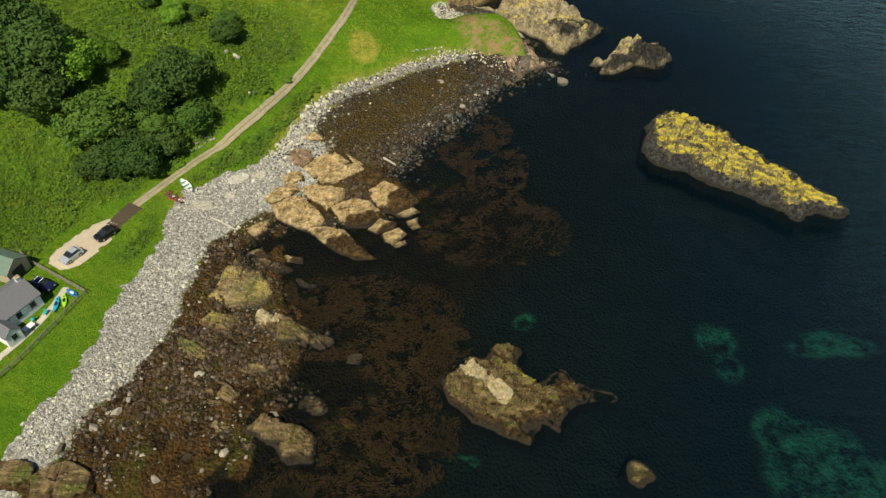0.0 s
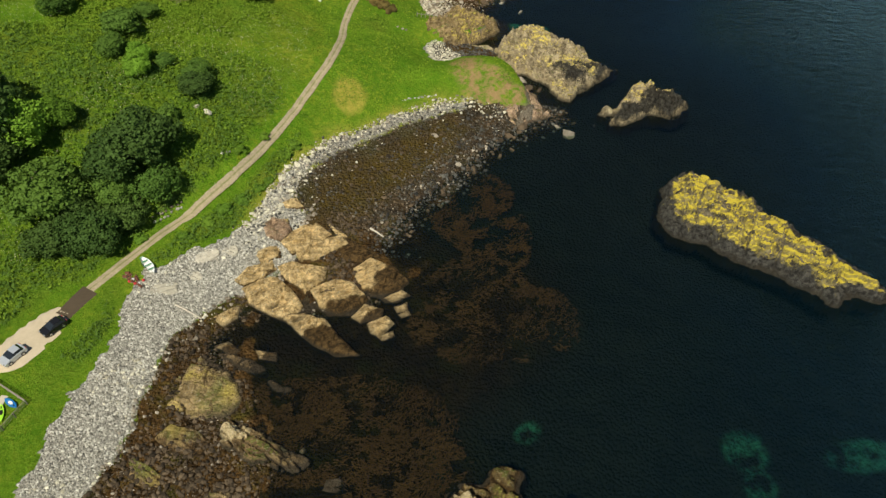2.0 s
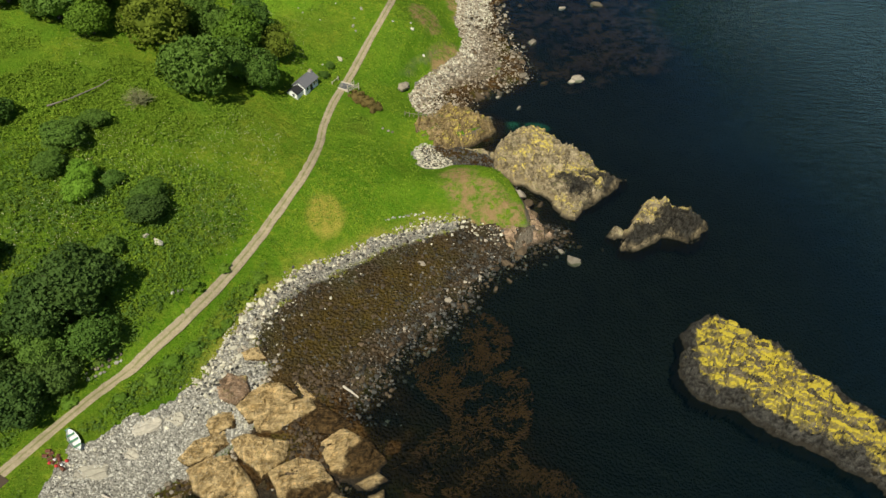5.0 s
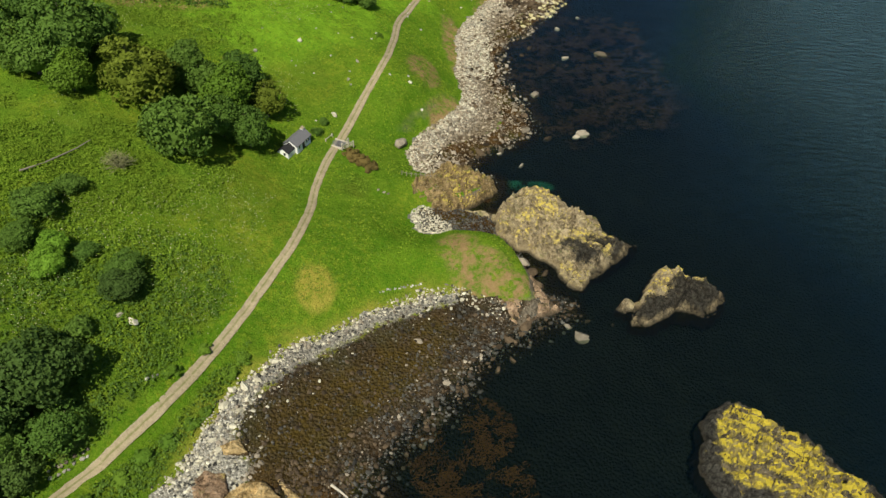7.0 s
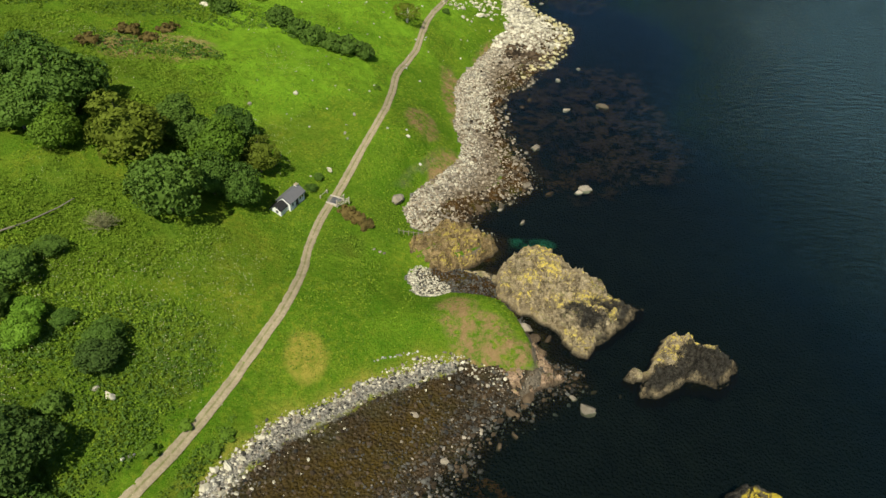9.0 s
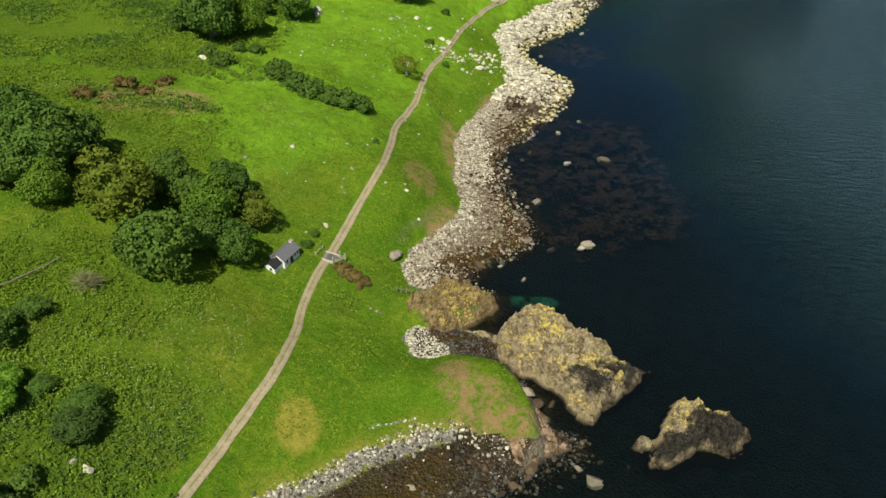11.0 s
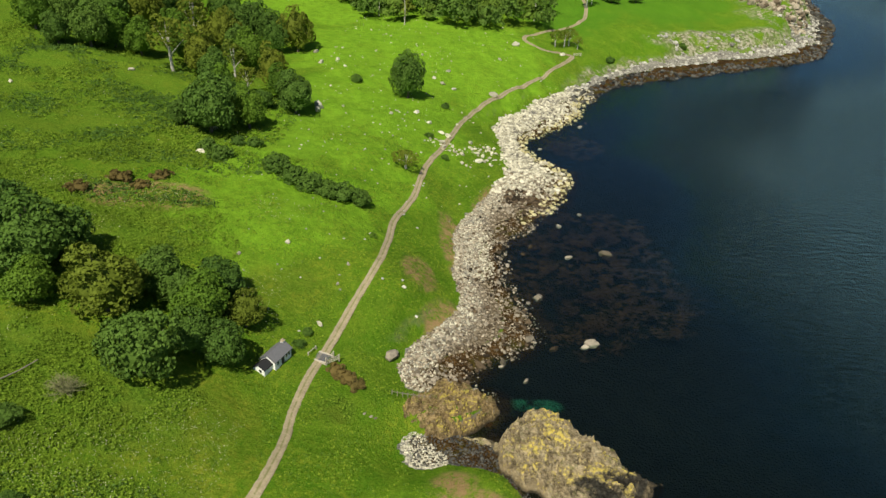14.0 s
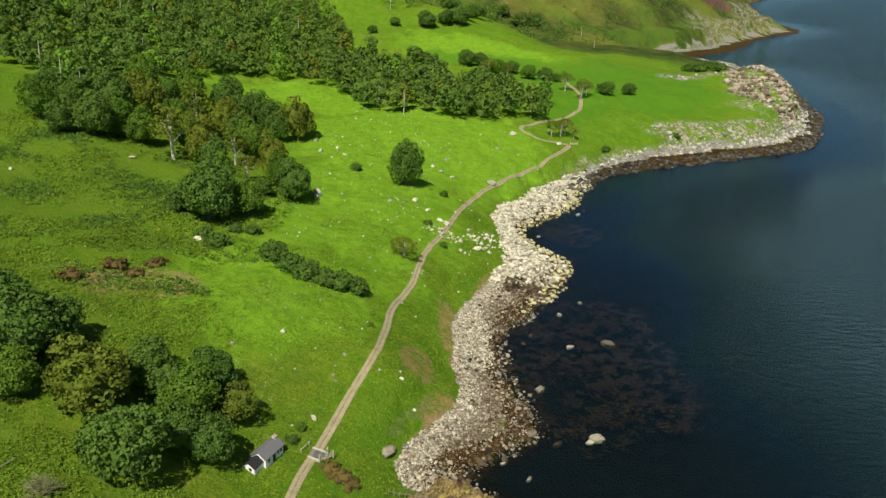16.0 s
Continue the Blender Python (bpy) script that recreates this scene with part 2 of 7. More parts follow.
    low = g.mix(g.ramp(g.noise(0.35, 5, 0.7), (0.36, 0.0), (0.62, 1.0)), (0.014, 0.009, 0.005), (0.110, 0.060, 0.018))
    low = g.mix(g.ramp(v2.outputs["Color"], (0.4, 0.0), (0.9, 0.3)), low, (0.10, 0.08, 0.055))
    low = g.mix(g.ramp(g.noise(0.16, 4, 0.6), (0.50, 0.0), (0.66, 0.6)), low, (0.085, 0.085, 0.016))
    grit = g.mix(gaps, g.ramp(v2.outputs["Color"], (0.1, (0.012, 0.011, 0.008)), (0.9, (0.125, 0.118, 0.095))), (0.010, 0.009, 0.006))
    low = g.mix(g.math("MULTIPLY", cobble, 0.55), low, grit)
    low = g.mix(g.math("MULTIPLY", algae, g.ramp(g.noise(0.5, 6, 0.75), (0.34, 0.1), (0.58, 0.85))), low, (0.092, 0.063, 0.013))
    # blackened below the water line: wet weed, plus water's light loss put in the colour
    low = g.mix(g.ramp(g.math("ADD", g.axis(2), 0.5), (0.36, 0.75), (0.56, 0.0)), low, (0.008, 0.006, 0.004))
    edge = g.noise(0.6, 6, 0.75)
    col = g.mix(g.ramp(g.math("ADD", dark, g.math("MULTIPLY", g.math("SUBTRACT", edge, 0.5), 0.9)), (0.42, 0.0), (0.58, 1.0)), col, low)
    col = g.mix(g.ramp(g.math("ADD", pale, g.math("MULTIPLY", g.math("SUBTRACT", edge, 0.5), 0.9)), (0.42, 0.0), (0.58, 1.0)), col, stones)
    # bare rock on steep faces near the sea
    rock = g.mix(g.noise(0.9, 7, 0.75), (0.10, 0.085, 0.06), (0.36, 0.30, 0.22))
    steep = g.ramp(g.math("ADD", g.up(), g.math("MULTIPLY", g.math("SUBTRACT", edge, 0.5), 0.3)), (0.62, 1.0), (0.78, 0.0))
    low_land = g.ramp(g.math("DIVIDE", g.axis(2), 20.0, True), (0.2, 1.0), (0.3, 0.0))
    col = g.mix(g.math("MULTIPLY", steep, low_land), col, rock)
    boulders = g.mix(g.ramp(g.cells(0.8).outputs["Color"], (0.3, 0.0), (0.7, 1.0)), (0.15, 0.15, 0.08), (0.46, 0.41, 0.32))
    col = g.mix(g.math("MULTIPLY", scree, g.ramp(g.noise(0.10, 6, 0.75), (0.45, 0.0), (0.56, 0.85)), True), col, boulders)
    # sea bed: dark weed, stone and sand; water's dimming and teal tint painted in
    bed = g.mix(g.noise(0.3, 5), (0.006, 0.008, 0.008), (0.022, 0.026, 0.020))
    bed = g.mix(g.math("MULTIPLY", sand, g.ramp(g.noise(0.35, 6, 0.7), (0.40, 0.0), (0.60, 1.0)), True), bed, (0.035, 0.17, 0.105))
    under = g.ramp(g.math("ADD", g.axis(2), 0.5), (0.05, 1.0), (0.45, 0.0))
    col = g.mix(g.math("MULTIPLY", under, g.math("SUBTRACT", 1.0, weed)), col, bed)
    g.colour(col)
    h = g.math("ADD", g.noise(0.9, 8, 0.78), g.math("MULTIPLY", tuft, 0.7))
    h = g.math("ADD", h, g.math("MULTIPLY", g.math("MAXIMUM", pale, dark), g.math("SUBTRACT", 0.6, v.outputs["Distance"])))
    g.bump(h, 1.0, 0.6)
    return g.m


def sea_material():
    g = Graph("sea", 0.12, 0.5)
    open_sea = g.attr("zone")[0]
    big = g.noise(0.26, 4, 0.62, stretch=((1, 2.4, 1), (0, 0, 0.85)))
    small = g.noise(1.5, 5, 0.75, stretch=((1, 2.4, 1), (0, 0, 0.6)))
    waves = g.math("ADD", g.math("MULTIPLY", big, 5.0), small)
    rough = g.math("ADD", 0.08, g.math("MULTIPLY", open_sea, 0.27))
    n = g.add("ShaderNodeBump", Height=waves, Strength=rough, Distance=0.9).outputs[0]
    clear = g.add("ShaderNodeBsdfTransparent", Color=(0.80, 0.90, 0.84)).outputs[0]
    body = g.add("ShaderNodeBsdfDiffuse", Color=g.mix(open_sea, (0.001, 0.005, 0.007), (0.003, 0.021, 0.029))).outputs[0]
    deep = g.add("ShaderNodeMixShader", Fac=0.2)
    g.put(deep.inputs[1], clear), g.put(deep.inputs[2], body)
    gloss = g.add("ShaderNodeBsdfGlossy", Color=(0.38, 0.65, 0.87), Roughness=0.04, Normal=n).outputs[0]
    fres = g.add("ShaderNodeFresnel", IOR=1.33, Normal=n).outputs[0]
    top = g.add("ShaderNodeMixShader", Fac=fres)
    g.put(top.inputs[1], deep.outputs[0]), g.put(top.inputs[2], gloss)
    g.t.links.new(top.outputs[0], g.t.nodes["Material Output"].inputs["Surface"])
    return g.m


def rock_material(name, dark, light, lichen=(0.55, 0.42, 0.03), lichen_at=0.45, band=1.6, moss=0.0, bare_tones=((0.014, 0.0135, 0.012), (0.085, 0.080, 0.066)), bed=0.5):
    """Sea rock: fractured stone, lichen on top, a black wet band over the water."""
    g = Graph(name, 0.9, 0.1)
    n = g.noise(0.55, 8, 0.72)
    strata = g.noise(1.1, 5, 0.7, stretch=((1, 0.22, 1), (0.4, 0.2, 0.7)))
    col = g.mix(g.ramp(n, (0.32, 0.0), (0.68, 1.0)), dark, light)
    col = g.mix(g.ramp(strata, (0.36, 0.7), (0.5, 0.0)), col, tuple(c * 0.35 for c in dark))
    warp = g.add("ShaderNodeTexNoise", Scale=0.8, Detail=3.0, Vector=g.where()).outputs["Color"]
    bend = g.add("ShaderNodeVectorMath")
    bend.operation = "MULTIPLY_ADD"
    g.put(bend.inputs[0], warp), g.put(bend.inputs[2], g.where())
    bend.inputs[1].default_value = (1.6, 1.6, 1.6)
    place = g.add("ShaderNodeMapping", Vector=bend.outputs[0])
    place.inputs["Scale"].default_value, place.inputs["Rotation"].default_value = (1, 2.1, 1.3), (0.3, 0.1, 0.65)
    blocks, seams = g.cells(0.62, "F1", place.outputs[0]), g.cells(0.62, "DISTANCE_TO_EDGE", place.outputs[0])
    tone = g.math("ADD", 0.80, g.math("MULTIPLY", g.axis(0, blocks.outputs["Color"]), 0.40))
    col = g.mix(1.0, col, tone, "MULTIPLY")
    seam = g.ramp(seams.outputs["Distance"], (0.008, 0.22), (0.03, 0.0))
    bedding = g.noise(1.5, 6, 0.7, stretch=((0.10, 1.0, 0.8), (0.25, 0.1, -0.5)), distortion=0.4)
    col = g.mix(g.ramp(bedding, (0.38, bed), (0.50, 0.0)), col, tuple(c * 0.30 for c in dark))
    col = g.mix(g.ramp(bedding, (0.55, 0.0), (0.66, bed)), col, tuple(min(1, c * 1.15) for c in light))
    grain = g.noise(4.5, 6, 0.8)
    col = g.mix(g.ramp(grain, (0.34, 0.35), (0.45, 0.0)), col, tuple(c * 0.4 for c in dark))
    col = g.mix(g.ramp(grain, (0.54, 0.0), (0.68, 0.35)), col, tuple(min(1, c * 1.25) for c in light))
    for turn, size in ((0.6, 0.5), (-0.9, 0.34)):
        line = g.noise(size, 5, 0.6, stretch=((1, 0.25, 0.6), (0.3, 0.2, turn)), distortion=0.6)
        crack = g.ramp(g.math("ABSOLUTE", g.math("SUBTRACT", line, 0.5)), (0.004, 0.25), (0.016, 0.0))
        col = g.mix(crack, col, tuple(c * 0.2 for c in dark))
    col = g.mix(seam, col, tuple(c * 0.22 for c in dark))
    z = g.math("ADD", g.axis(2), g.math("MULTIPLY", g.math("SUBTRACT", g.noise(0.3, 5), 0.5), band * 2.2))
    if moss:
        col = g.mix(g.math("MULTIPLY", g.ramp(g.noise(0.22, 5, 0.6), (0.5, 0.0), (0.6, moss)), g.ramp(g.up(), (0.6, 0.0), (0.85, 1.0))), col, (0.11, 0.15, 0.02))
    crest = g.ramp(g.math("ADD", g.attr("zone")[1], g.math("MULTIPLY", g.math("SUBTRACT", g.noise(0.9, 5, 0.7), 0.5), 1.0)), (0.42, 0.0), (0.56, 0.9))
    cream = g.mix(g.ramp(g.noise(2.2, 6, 0.75), (0.35, 0.0), (0.6, 1.0)), (0.42, 0.32, 0.15), (0.80, 0.66, 0.40))
    col = g.mix(crest, col, g.mix(seam, cream, (0.07, 0.05, 0.025)))
    bare = g.attr("zone")[0]
    bare = g.ramp(g.math("ADD", bare, g.math("MULTIPLY", g.math("SUBTRACT", g.noise(0.45, 8, 0.75), 0.5), 1.9)), (0.36, 0.0), (0.66, 1.0))
    col = g.mix(g.math("MULTIPLY", bare, 0.97), col, g.mix(g.ramp(g.noise(1.4, 7, 0.75), (0.42, 0.0), (0.62, 1.0)), *bare_tones))
    col = g.mix(g.math("MULTIPLY", bare, g.ramp(g.noise(3.5, 6, 0.8), (0.60, 0.0), (0.68, 0.3))), col, (0.22, 0.19, 0.14))
    col = g.mix(g.math("MULTIPLY", g.attr("zone")[2], g.ramp(g.noise(1.6, 7, 0.8), (0.40, 0.1), (0.56, 0.95))), col, (0.40, 0.315, 0.18))
    grow = g.math("MULTIPLY", g.ramp(g.mix(0.68, g.noise(1.3, 8, 0.8), g.noise(0.19, 4, 0.6)), (lichen_at + 0.01, 0.0), (lichen_at + 0.09, 1.0)), g.ramp(g.up(), (0.35, 0.0), (0.7, 1.0)))
    grow = g.math("MULTIPLY", grow, g.math("SUBTRACT", 1.0, bare))
    spots = g.math("MULTIPLY", g.ramp(g.noise(2.6, 5, 0.8), (0.59, 0.0), (0.64, 0.7)), g.math("SUBTRACT", 1.0, bare))
    col = g.mix(spots, col, (0.52, 0.49, 0.40))
    grow = g.math("MULTIPLY", grow, g.ramp(g.math("DIVIDE", z, 10.0, True), (band / 10, 0.0), (band / 10 + 0.12, 1.0)))
    col = g.mix(grow, col, g.mix(g.noise(2.5, 4), lichen, tuple(min(1, c * 1.5) for c in lichen)))
    wet = g.ramp(g.math("DIVIDE", z, 10.0, True), (band / 10 - 0.02, 1.0), (band / 10 + 0.05, 0.0))
    col = g.mix(g.math("MULTIPLY", wet, 0.88), col, g.mix(n, (0.018, 0.016, 0.013), (0.07, 0.06, 0.042)))
    # under water: weed-black, with the light lost in the water put in the colour
    col = g.mix(g.ramp(g.math("ADD", g.axis(2), 0.5), (0.42, 1.0), (0.58, 0.0)), col, (0.010, 0.008, 0.005))
    g.colour(col)
    h = g.math("ADD", g.noise(1.2, 9, 0.80), g.math("ADD", g.math("MULTIPLY", strata, 0.8), g.math("MULTIPLY", bedding, 1.1)))
    h = g.math("ADD", h, g.math("MULTIPLY", g.math("SUBTRACT", tone, seam), 0.5))
    g.bump(h, 1.0, 0.55)
    return g.m


def stone_material(name, dark, light):
    g = Graph(name, 0.88, 0.2)
    r = g.add("ShaderNodeNewGeometry").outputs["Random Per Island"]
    o = g.add("ShaderNodeObjectInfo").outputs["Random"]
    r = g.math("FRACT", g.math("ADD", r, o))
    col = g.mix(r, dark, light)
    col = g.mix(g.ramp(g.noise(1.4, 6, 0.7), (0.35, 0.45), (0.6, 0.0)), col, tuple(c * 0.5 for c in dark))
    g.colour(col)
    g.bump(g.noise(3.0, 6, 0.7), 0.6, 0.12)
    return g.m


def leaf_material(name, dark, light, vary=0.5):
    g = Graph(name, 0.7, 0.12)
    r = g.add("ShaderNodeNewGeometry").outputs["Random Per Island"]
    o = g.add("ShaderNodeObjectInfo").outputs["Random"]
    col = g.mix(g.math("ADD", 0.5 - vary / 2, g.math("MULTIPLY", r, vary)), dark, light)
    crowns = g.ramp(g.noise(0.09, 2, 0.5), (0.36, 0.0), (0.64, 1.0))
    col = g.mix(g.math("MULTIPLY", crowns, 0.4), col, tuple(c * 0.55 for c in dark))
    col = g.mix(g.math("MULTIPLY", o, 0.45), col, (light[0] * 1.15, light[1] * 1.02, light[2]))
    g.colour(col)
    tr = g.add("ShaderNodeBsdfTranslucent", Color=col).outputs[0]
    mx = g.add("ShaderNodeMixShader", Fac=0.25)
    g.put(mx.inputs[1], g.b.outputs[0]), g.put(mx.inputs[2], tr)
    g.t.links.new(mx.outputs[0], g.t.nodes["Material Output"].inputs["Surface"])
    return g.m


def road_material():
    g = Graph("track", 0.95, 0.15)
    n = g.noise(2.2, 6, 0.75)
    col = g.mix(g.ramp(n, (0.3, 0.0), (0.7, 1.0)), (0.25, 0.205, 0.125), (0.42, 0.355, 0.235))
    col = g.mix(g.ramp(g.noise(0.4, 4), (0.5, 0.0), (0.7, 0.5)), col, (0.16, 0.15, 0.07))
    mid = g.attr("zone")[0]
    col = g.mix(g.math("MULTIPLY", mid, g.ramp(g.noise(0.8, 5, 0.7), (0.35, 0.0), (0.5, 0.75))), col, (0.12, 0.15, 0.03))
    g.colour(col)
    g.bump(n, 0.5, 0.08)
    return g.m


GROUND, SEA, TRACK = ground_material(), sea_material(), road_material()
BROWN_WEED = ((0.018, 0.011, 0.005), (0.150, 0.090, 0.034))
ROCK_YELLOW = rock_material("lichen_rock", (0.06, 0.054, 0.040), (0.30, 0.25, 0.16), (0.55, 0.44, 0.05), 0.31, 0.4, 0.0, ((0.022, 0.021, 0.019), (0.120, 0.113, 0.096)))
ROCK_GREY = rock_material("grey_rock", (0.17, 0.125, 0.065), (0.76, 0.63, 0.40), (0.62, 0.50, 0.12), 0.455, 0.3, 0.5)
ROCK_TAN = rock_material("tan_rock", (0.47, 0.315, 0.125), (0.88, 0.665, 0.345), (0.46, 0.33, 0.10), 0.60, 0.2, 0.0, BROWN_WEED, 0.6)
ROCK_PINK = rock_material("pinkish_rock", (0.27, 0.17, 0.10), (0.66, 0.47, 0.31), (0.46, 0.36, 0.12), 0.56, 0.3, 0.3, BROWN_WEED, 0.6)
ROCK_BROWN = rock_material("brown_rock", (0.10, 0.066, 0.029), (0.42, 0.29, 0.14), (0.36, 0.27, 0.08), 0.53, 0.5, 0.6, BROWN_WEED)
ROCK_WEED = rock_material("weedy_rock", (0.07, 0.048, 0.018), (0.33, 0.235, 0.10), (0.30, 0.27, 0.05), 0.52, 0.3, 0.6, BROWN_WEED)
ROCK_OLIVE = rock_material("olive_tan_rock", (0.17, 0.115, 0.05), (0.52, 0.385, 0.19), (0.50, 0.40, 0.09), 0.48, 0.4, 0.5, BROWN_WEED)
STONE_PALE = stone_material("pale_stone", (0.21, 0.200, 0.165), (0.68, 0.655, 0.565))
FLAG_ROCK = stone_material("pale_flag_rock", (0.40, 0.37, 0.29), (0.56, 0.51, 0.41))
STONE_TAN = stone_material("tan_stone", (0.13, 0.10, 0.062), (0.55, 0.47, 0.35))
STONE_GREY = stone_material("grey_stone", (0.024, 0.024, 0.022), (0.15, 0.145, 0.125))
STONE_WHITE = stone_material("white_stone", (0.35, 0.325, 0.24), (0.82, 0.77, 0.60))
STONE_YELLOW = stone_material("yellow_lichen_stone", (0.40, 0.35, 0.16), (0.68, 0.62, 0.36))
STONE_FAWN = stone_material("fawn_stone", (0.12, 0.10, 0.07), (0.46, 0.40, 0.31))
STONE_DARK = stone_material("dark_stone", (0.020, 0.015, 0.009), (0.150, 0.108, 0.066))
LEAF_DARK = leaf_material("dark_leaf", (0.050, 0.112, 0.020), (0.135, 0.245, 0.038))
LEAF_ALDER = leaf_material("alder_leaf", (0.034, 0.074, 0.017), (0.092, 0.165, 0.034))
LEAF_MID = leaf_material("mid_leaf", (0.058, 0.138, 0.014), (0.155, 0.275, 0.028))
LEAF_FERN = leaf_material("fern_leaf", (0.092, 0.185, 0.013), (0.250, 0.375, 0.033), 0.9)
LEAF_OLIVE = leaf_material("olive_leaf", (0.088, 0.130, 0.014), (0.205, 0.260, 0.030))
LEAF_BRIGHT = leaf_material("bright_leaf", (0.11, 0.24, 0.022), (0.21, 0.39, 0.04))
LEAF_WOOD = leaf_material("wood_leaf", (0.072, 0.142, 0.024), (0.170, 0.285, 0.045), 0.3)
LEAF_WOOD_PALE = leaf_material("pale_wood_leaf", (0.095, 0.170, 0.022), (0.200, 0.310, 0.042), 0.3)
LEAF_GRASS = leaf_material("grass_blade", (0.13, 0.25, 0.014), (0.30, 0.40, 0.035), 0.9)
LEAF_RUST = leaf_material("rust_leaf", (0.085, 0.075, 0.024), (0.19, 0.15, 0.048))
BARK = plain("bark", (0.13, 0.11, 0.085), 0.9, 0.1, 0, 0.4, 6)
BARK_PALE = plain("pale_bark", (0.50, 0.47, 0.42), 0.9, 0.1, 0, 0.25, 6)
KELP = leaf_material("kelp_frond", (0.030, 0.016, 0.006), (0.122, 0.064, 0.022), 1.0)
KELP_DEEP = leaf_material("deep_kelp_frond", (0.024, 0.015, 0.008), (0.108, 0.064, 0.028), 1.0)


# ---- helpers for meshes ----
def mesh_object(name, verts, faces, material, parent=None, smooth=False):
    me = bpy.data.meshes.new(name)
    me.from_pydata([tuple(v) for v in verts] if not isinstance(verts, np.ndarray) else verts.tolist(), [], faces if isinstance(faces, list) else faces.tolist())
    me.materials.append(material)
    if smooth:
        me.polygons.foreach_set("use_smooth", [True] * len(me.polygons))
    me.update()
    ob = new(name, me)
    if parent:
        ob.parent = parent
    return ob


def part(name, bm, material, parent=None, label=""):
    """Links a bmesh as one mesh object under a thing."""
    me = bpy.data.meshes.new(name)
    bm.normal_update()
    bm.to_mesh(me)
    bm.free()
    me.materials.append(material)
    ob = new(name, me)
    ob.parent = parent
    if label:
        ob["label"] = label
    return ob


def thing(name, label, category, at=(0, 0, 0), turn=0.0, group=""):
    ob = new(name)
    ob.empty_display_size = 0.2
    ob.matrix_basis = pose(*at, 0, 0, turn)
    return tagged(ob, label, category, group)


def set_zone(ob, name, rgba):
    a = ob.data.color_attributes.new(name, "FLOAT_COLOR", "POINT")
    a.data.foreach_set("color", rgba.astype(np.float32).ravel())


# ---- ground: one sheet, land and sea bed ----
def spread(start, stop, fine, growth, limit):
    out = [start]
    s = fine
    while out[-1] < stop:
        out.append(out[-1] + s)
        s = min(s * growth, limit)
    return out


xs = np.array(sorted(set([-v for v in spread(76, 6000, 0.6, 1.045, 300)] + list(np.arange(-75.5, 62, 0.5)) + spread(62, 6000, 0.6, 1.05, 300))))
ys = np.array(sorted(set([70 - v for v in spread(35, 700, 0.6, 1.15, 120)] + list(np.arange(35.5, 214.9, 0.5)) + spread(215, 5400, 0.55, 1.011, 60))))
gx, gy = np.meshgrid(xs, ys)
gd, wd = shore(gx, gy)
soft = np.clip(gd, 0, 60)
for _ in range(220):
    soft[1:-1] = (soft[:-2] + 2 * soft[1:-1] + soft[2:]) / 4
    soft[:, 1:-1] = (soft[:, :-2] + 2 * soft[:, 1:-1] + soft[:, 2:]) / 4
rise = np.where((gd > 0) & (gd < 60), gd + (soft - gd) * step(1, 14, gd) * step(58, 40, gd), gd)
gz = height(gx, gy, rise, wd)


def blob(x, y, cx, cy, rx, ry, turn=0.0):
    """1 inside an ellipse with a soft, uneven rim."""
    c, s = math.cos(radians(turn)), math.sin(radians(turn))
    u, v = ((x - cx) * c + (y - cy) * s) / rx, (-(x - cx) * s + (y - cy) * c) / ry
    r = np.sqrt(u * u + v * v) + (fnoise(x, y, 9, 41) - 0.5) * 0.7
    return 1 - step(0.75, 1.1, r)


def blobs(x, y, rows):
    m = np.zeros(np.shape(x))
    for r in rows:
        m = np.maximum(m, blob(x, y, *r))
    return m


def ground_z(x, y):
    """The height of the sheet at a place, as the mesh has it."""
    i = int(np.clip(np.searchsorted(xs, x) - 1, 0, len(xs) - 2))
    j = int(np.clip(np.searchsorted(ys, y) - 1, 0, len(ys) - 2))
    u, v = (x - xs[i]) / (xs[i + 1] - xs[i]), (y - ys[j]) / (ys[j + 1] - ys[j])
    return float((gz[j, i] * (1 - u) + gz[j, i + 1] * u) * (1 - v) + (gz[j + 1, i] * (1 - u) + gz[j + 1, i + 1] * u) * v)


def field_at(a, x, y):
    """Values of a grid array at places."""
    i = np.clip(np.searchsorted(xs, x) - 1, 0, len(xs) - 2)
    j = np.clip(np.searchsorted(ys, y) - 1, 0, len(ys) - 2)
    u, v = np.clip((x - xs[i]) / (xs[i + 1] - xs[i]), 0, 1), np.clip((y - ys[j]) / (ys[j + 1] - ys[j]), 0, 1)
    return (a[j, i] * (1 - u) + a[j, i + 1] * u) * (1 - v) + (a[j + 1, i] * (1 - u) + a[j + 1, i + 1] * u) * v


road_line = smooth_line(ROAD, n=6)
road_tail = smooth_line(ROAD_END, n=6)
# the track lies on an even bed
rd = np.minimum(line_distance(road_line, gx, gy), line_distance(road_tail, gx, gy))

SCRUB = [(-62, 118, 30, 40, 0), (-80, 90, 22, 40, 0), (-45, 141, 18, 16, 30), (-58, 165, 26, 14, 0), (-36, 124, 7, 18, -35), (-32, 110, 5, 10, -40),
         (-75, 215, 40, 26, 10), (-70, 262, 50, 22, 0), (-120, 200, 50, 80, 0), (-24, 126, 3, 6, -40), (-13, 176, 4, 4, 0), (-52, 290, 30, 26, 0), (-105, 280, 50, 45, 0), (-45, 125, 8, 14, -35), (-40, 133, 8, 8, 0), (-150, 260, 50, 60, 0)]
SCRUB_FAR = [(60, 860, 140, 60, 10), (330, 1500, 250, 200, 0), (-120, 330, 90, 50, 0), (200, 1250, 300, 160, 20), (60, 1000, 160, 50, 10), (260, 640, 20, 40, 0), (120, 930, 170, 60, 10), (-80, 900, 120, 90, 0), (300, 1120, 180, 70, 25), (120, 1100, 250, 90, 0), (420, 1420, 200, 130, 0), (150, 620, 60, 24, 20)]
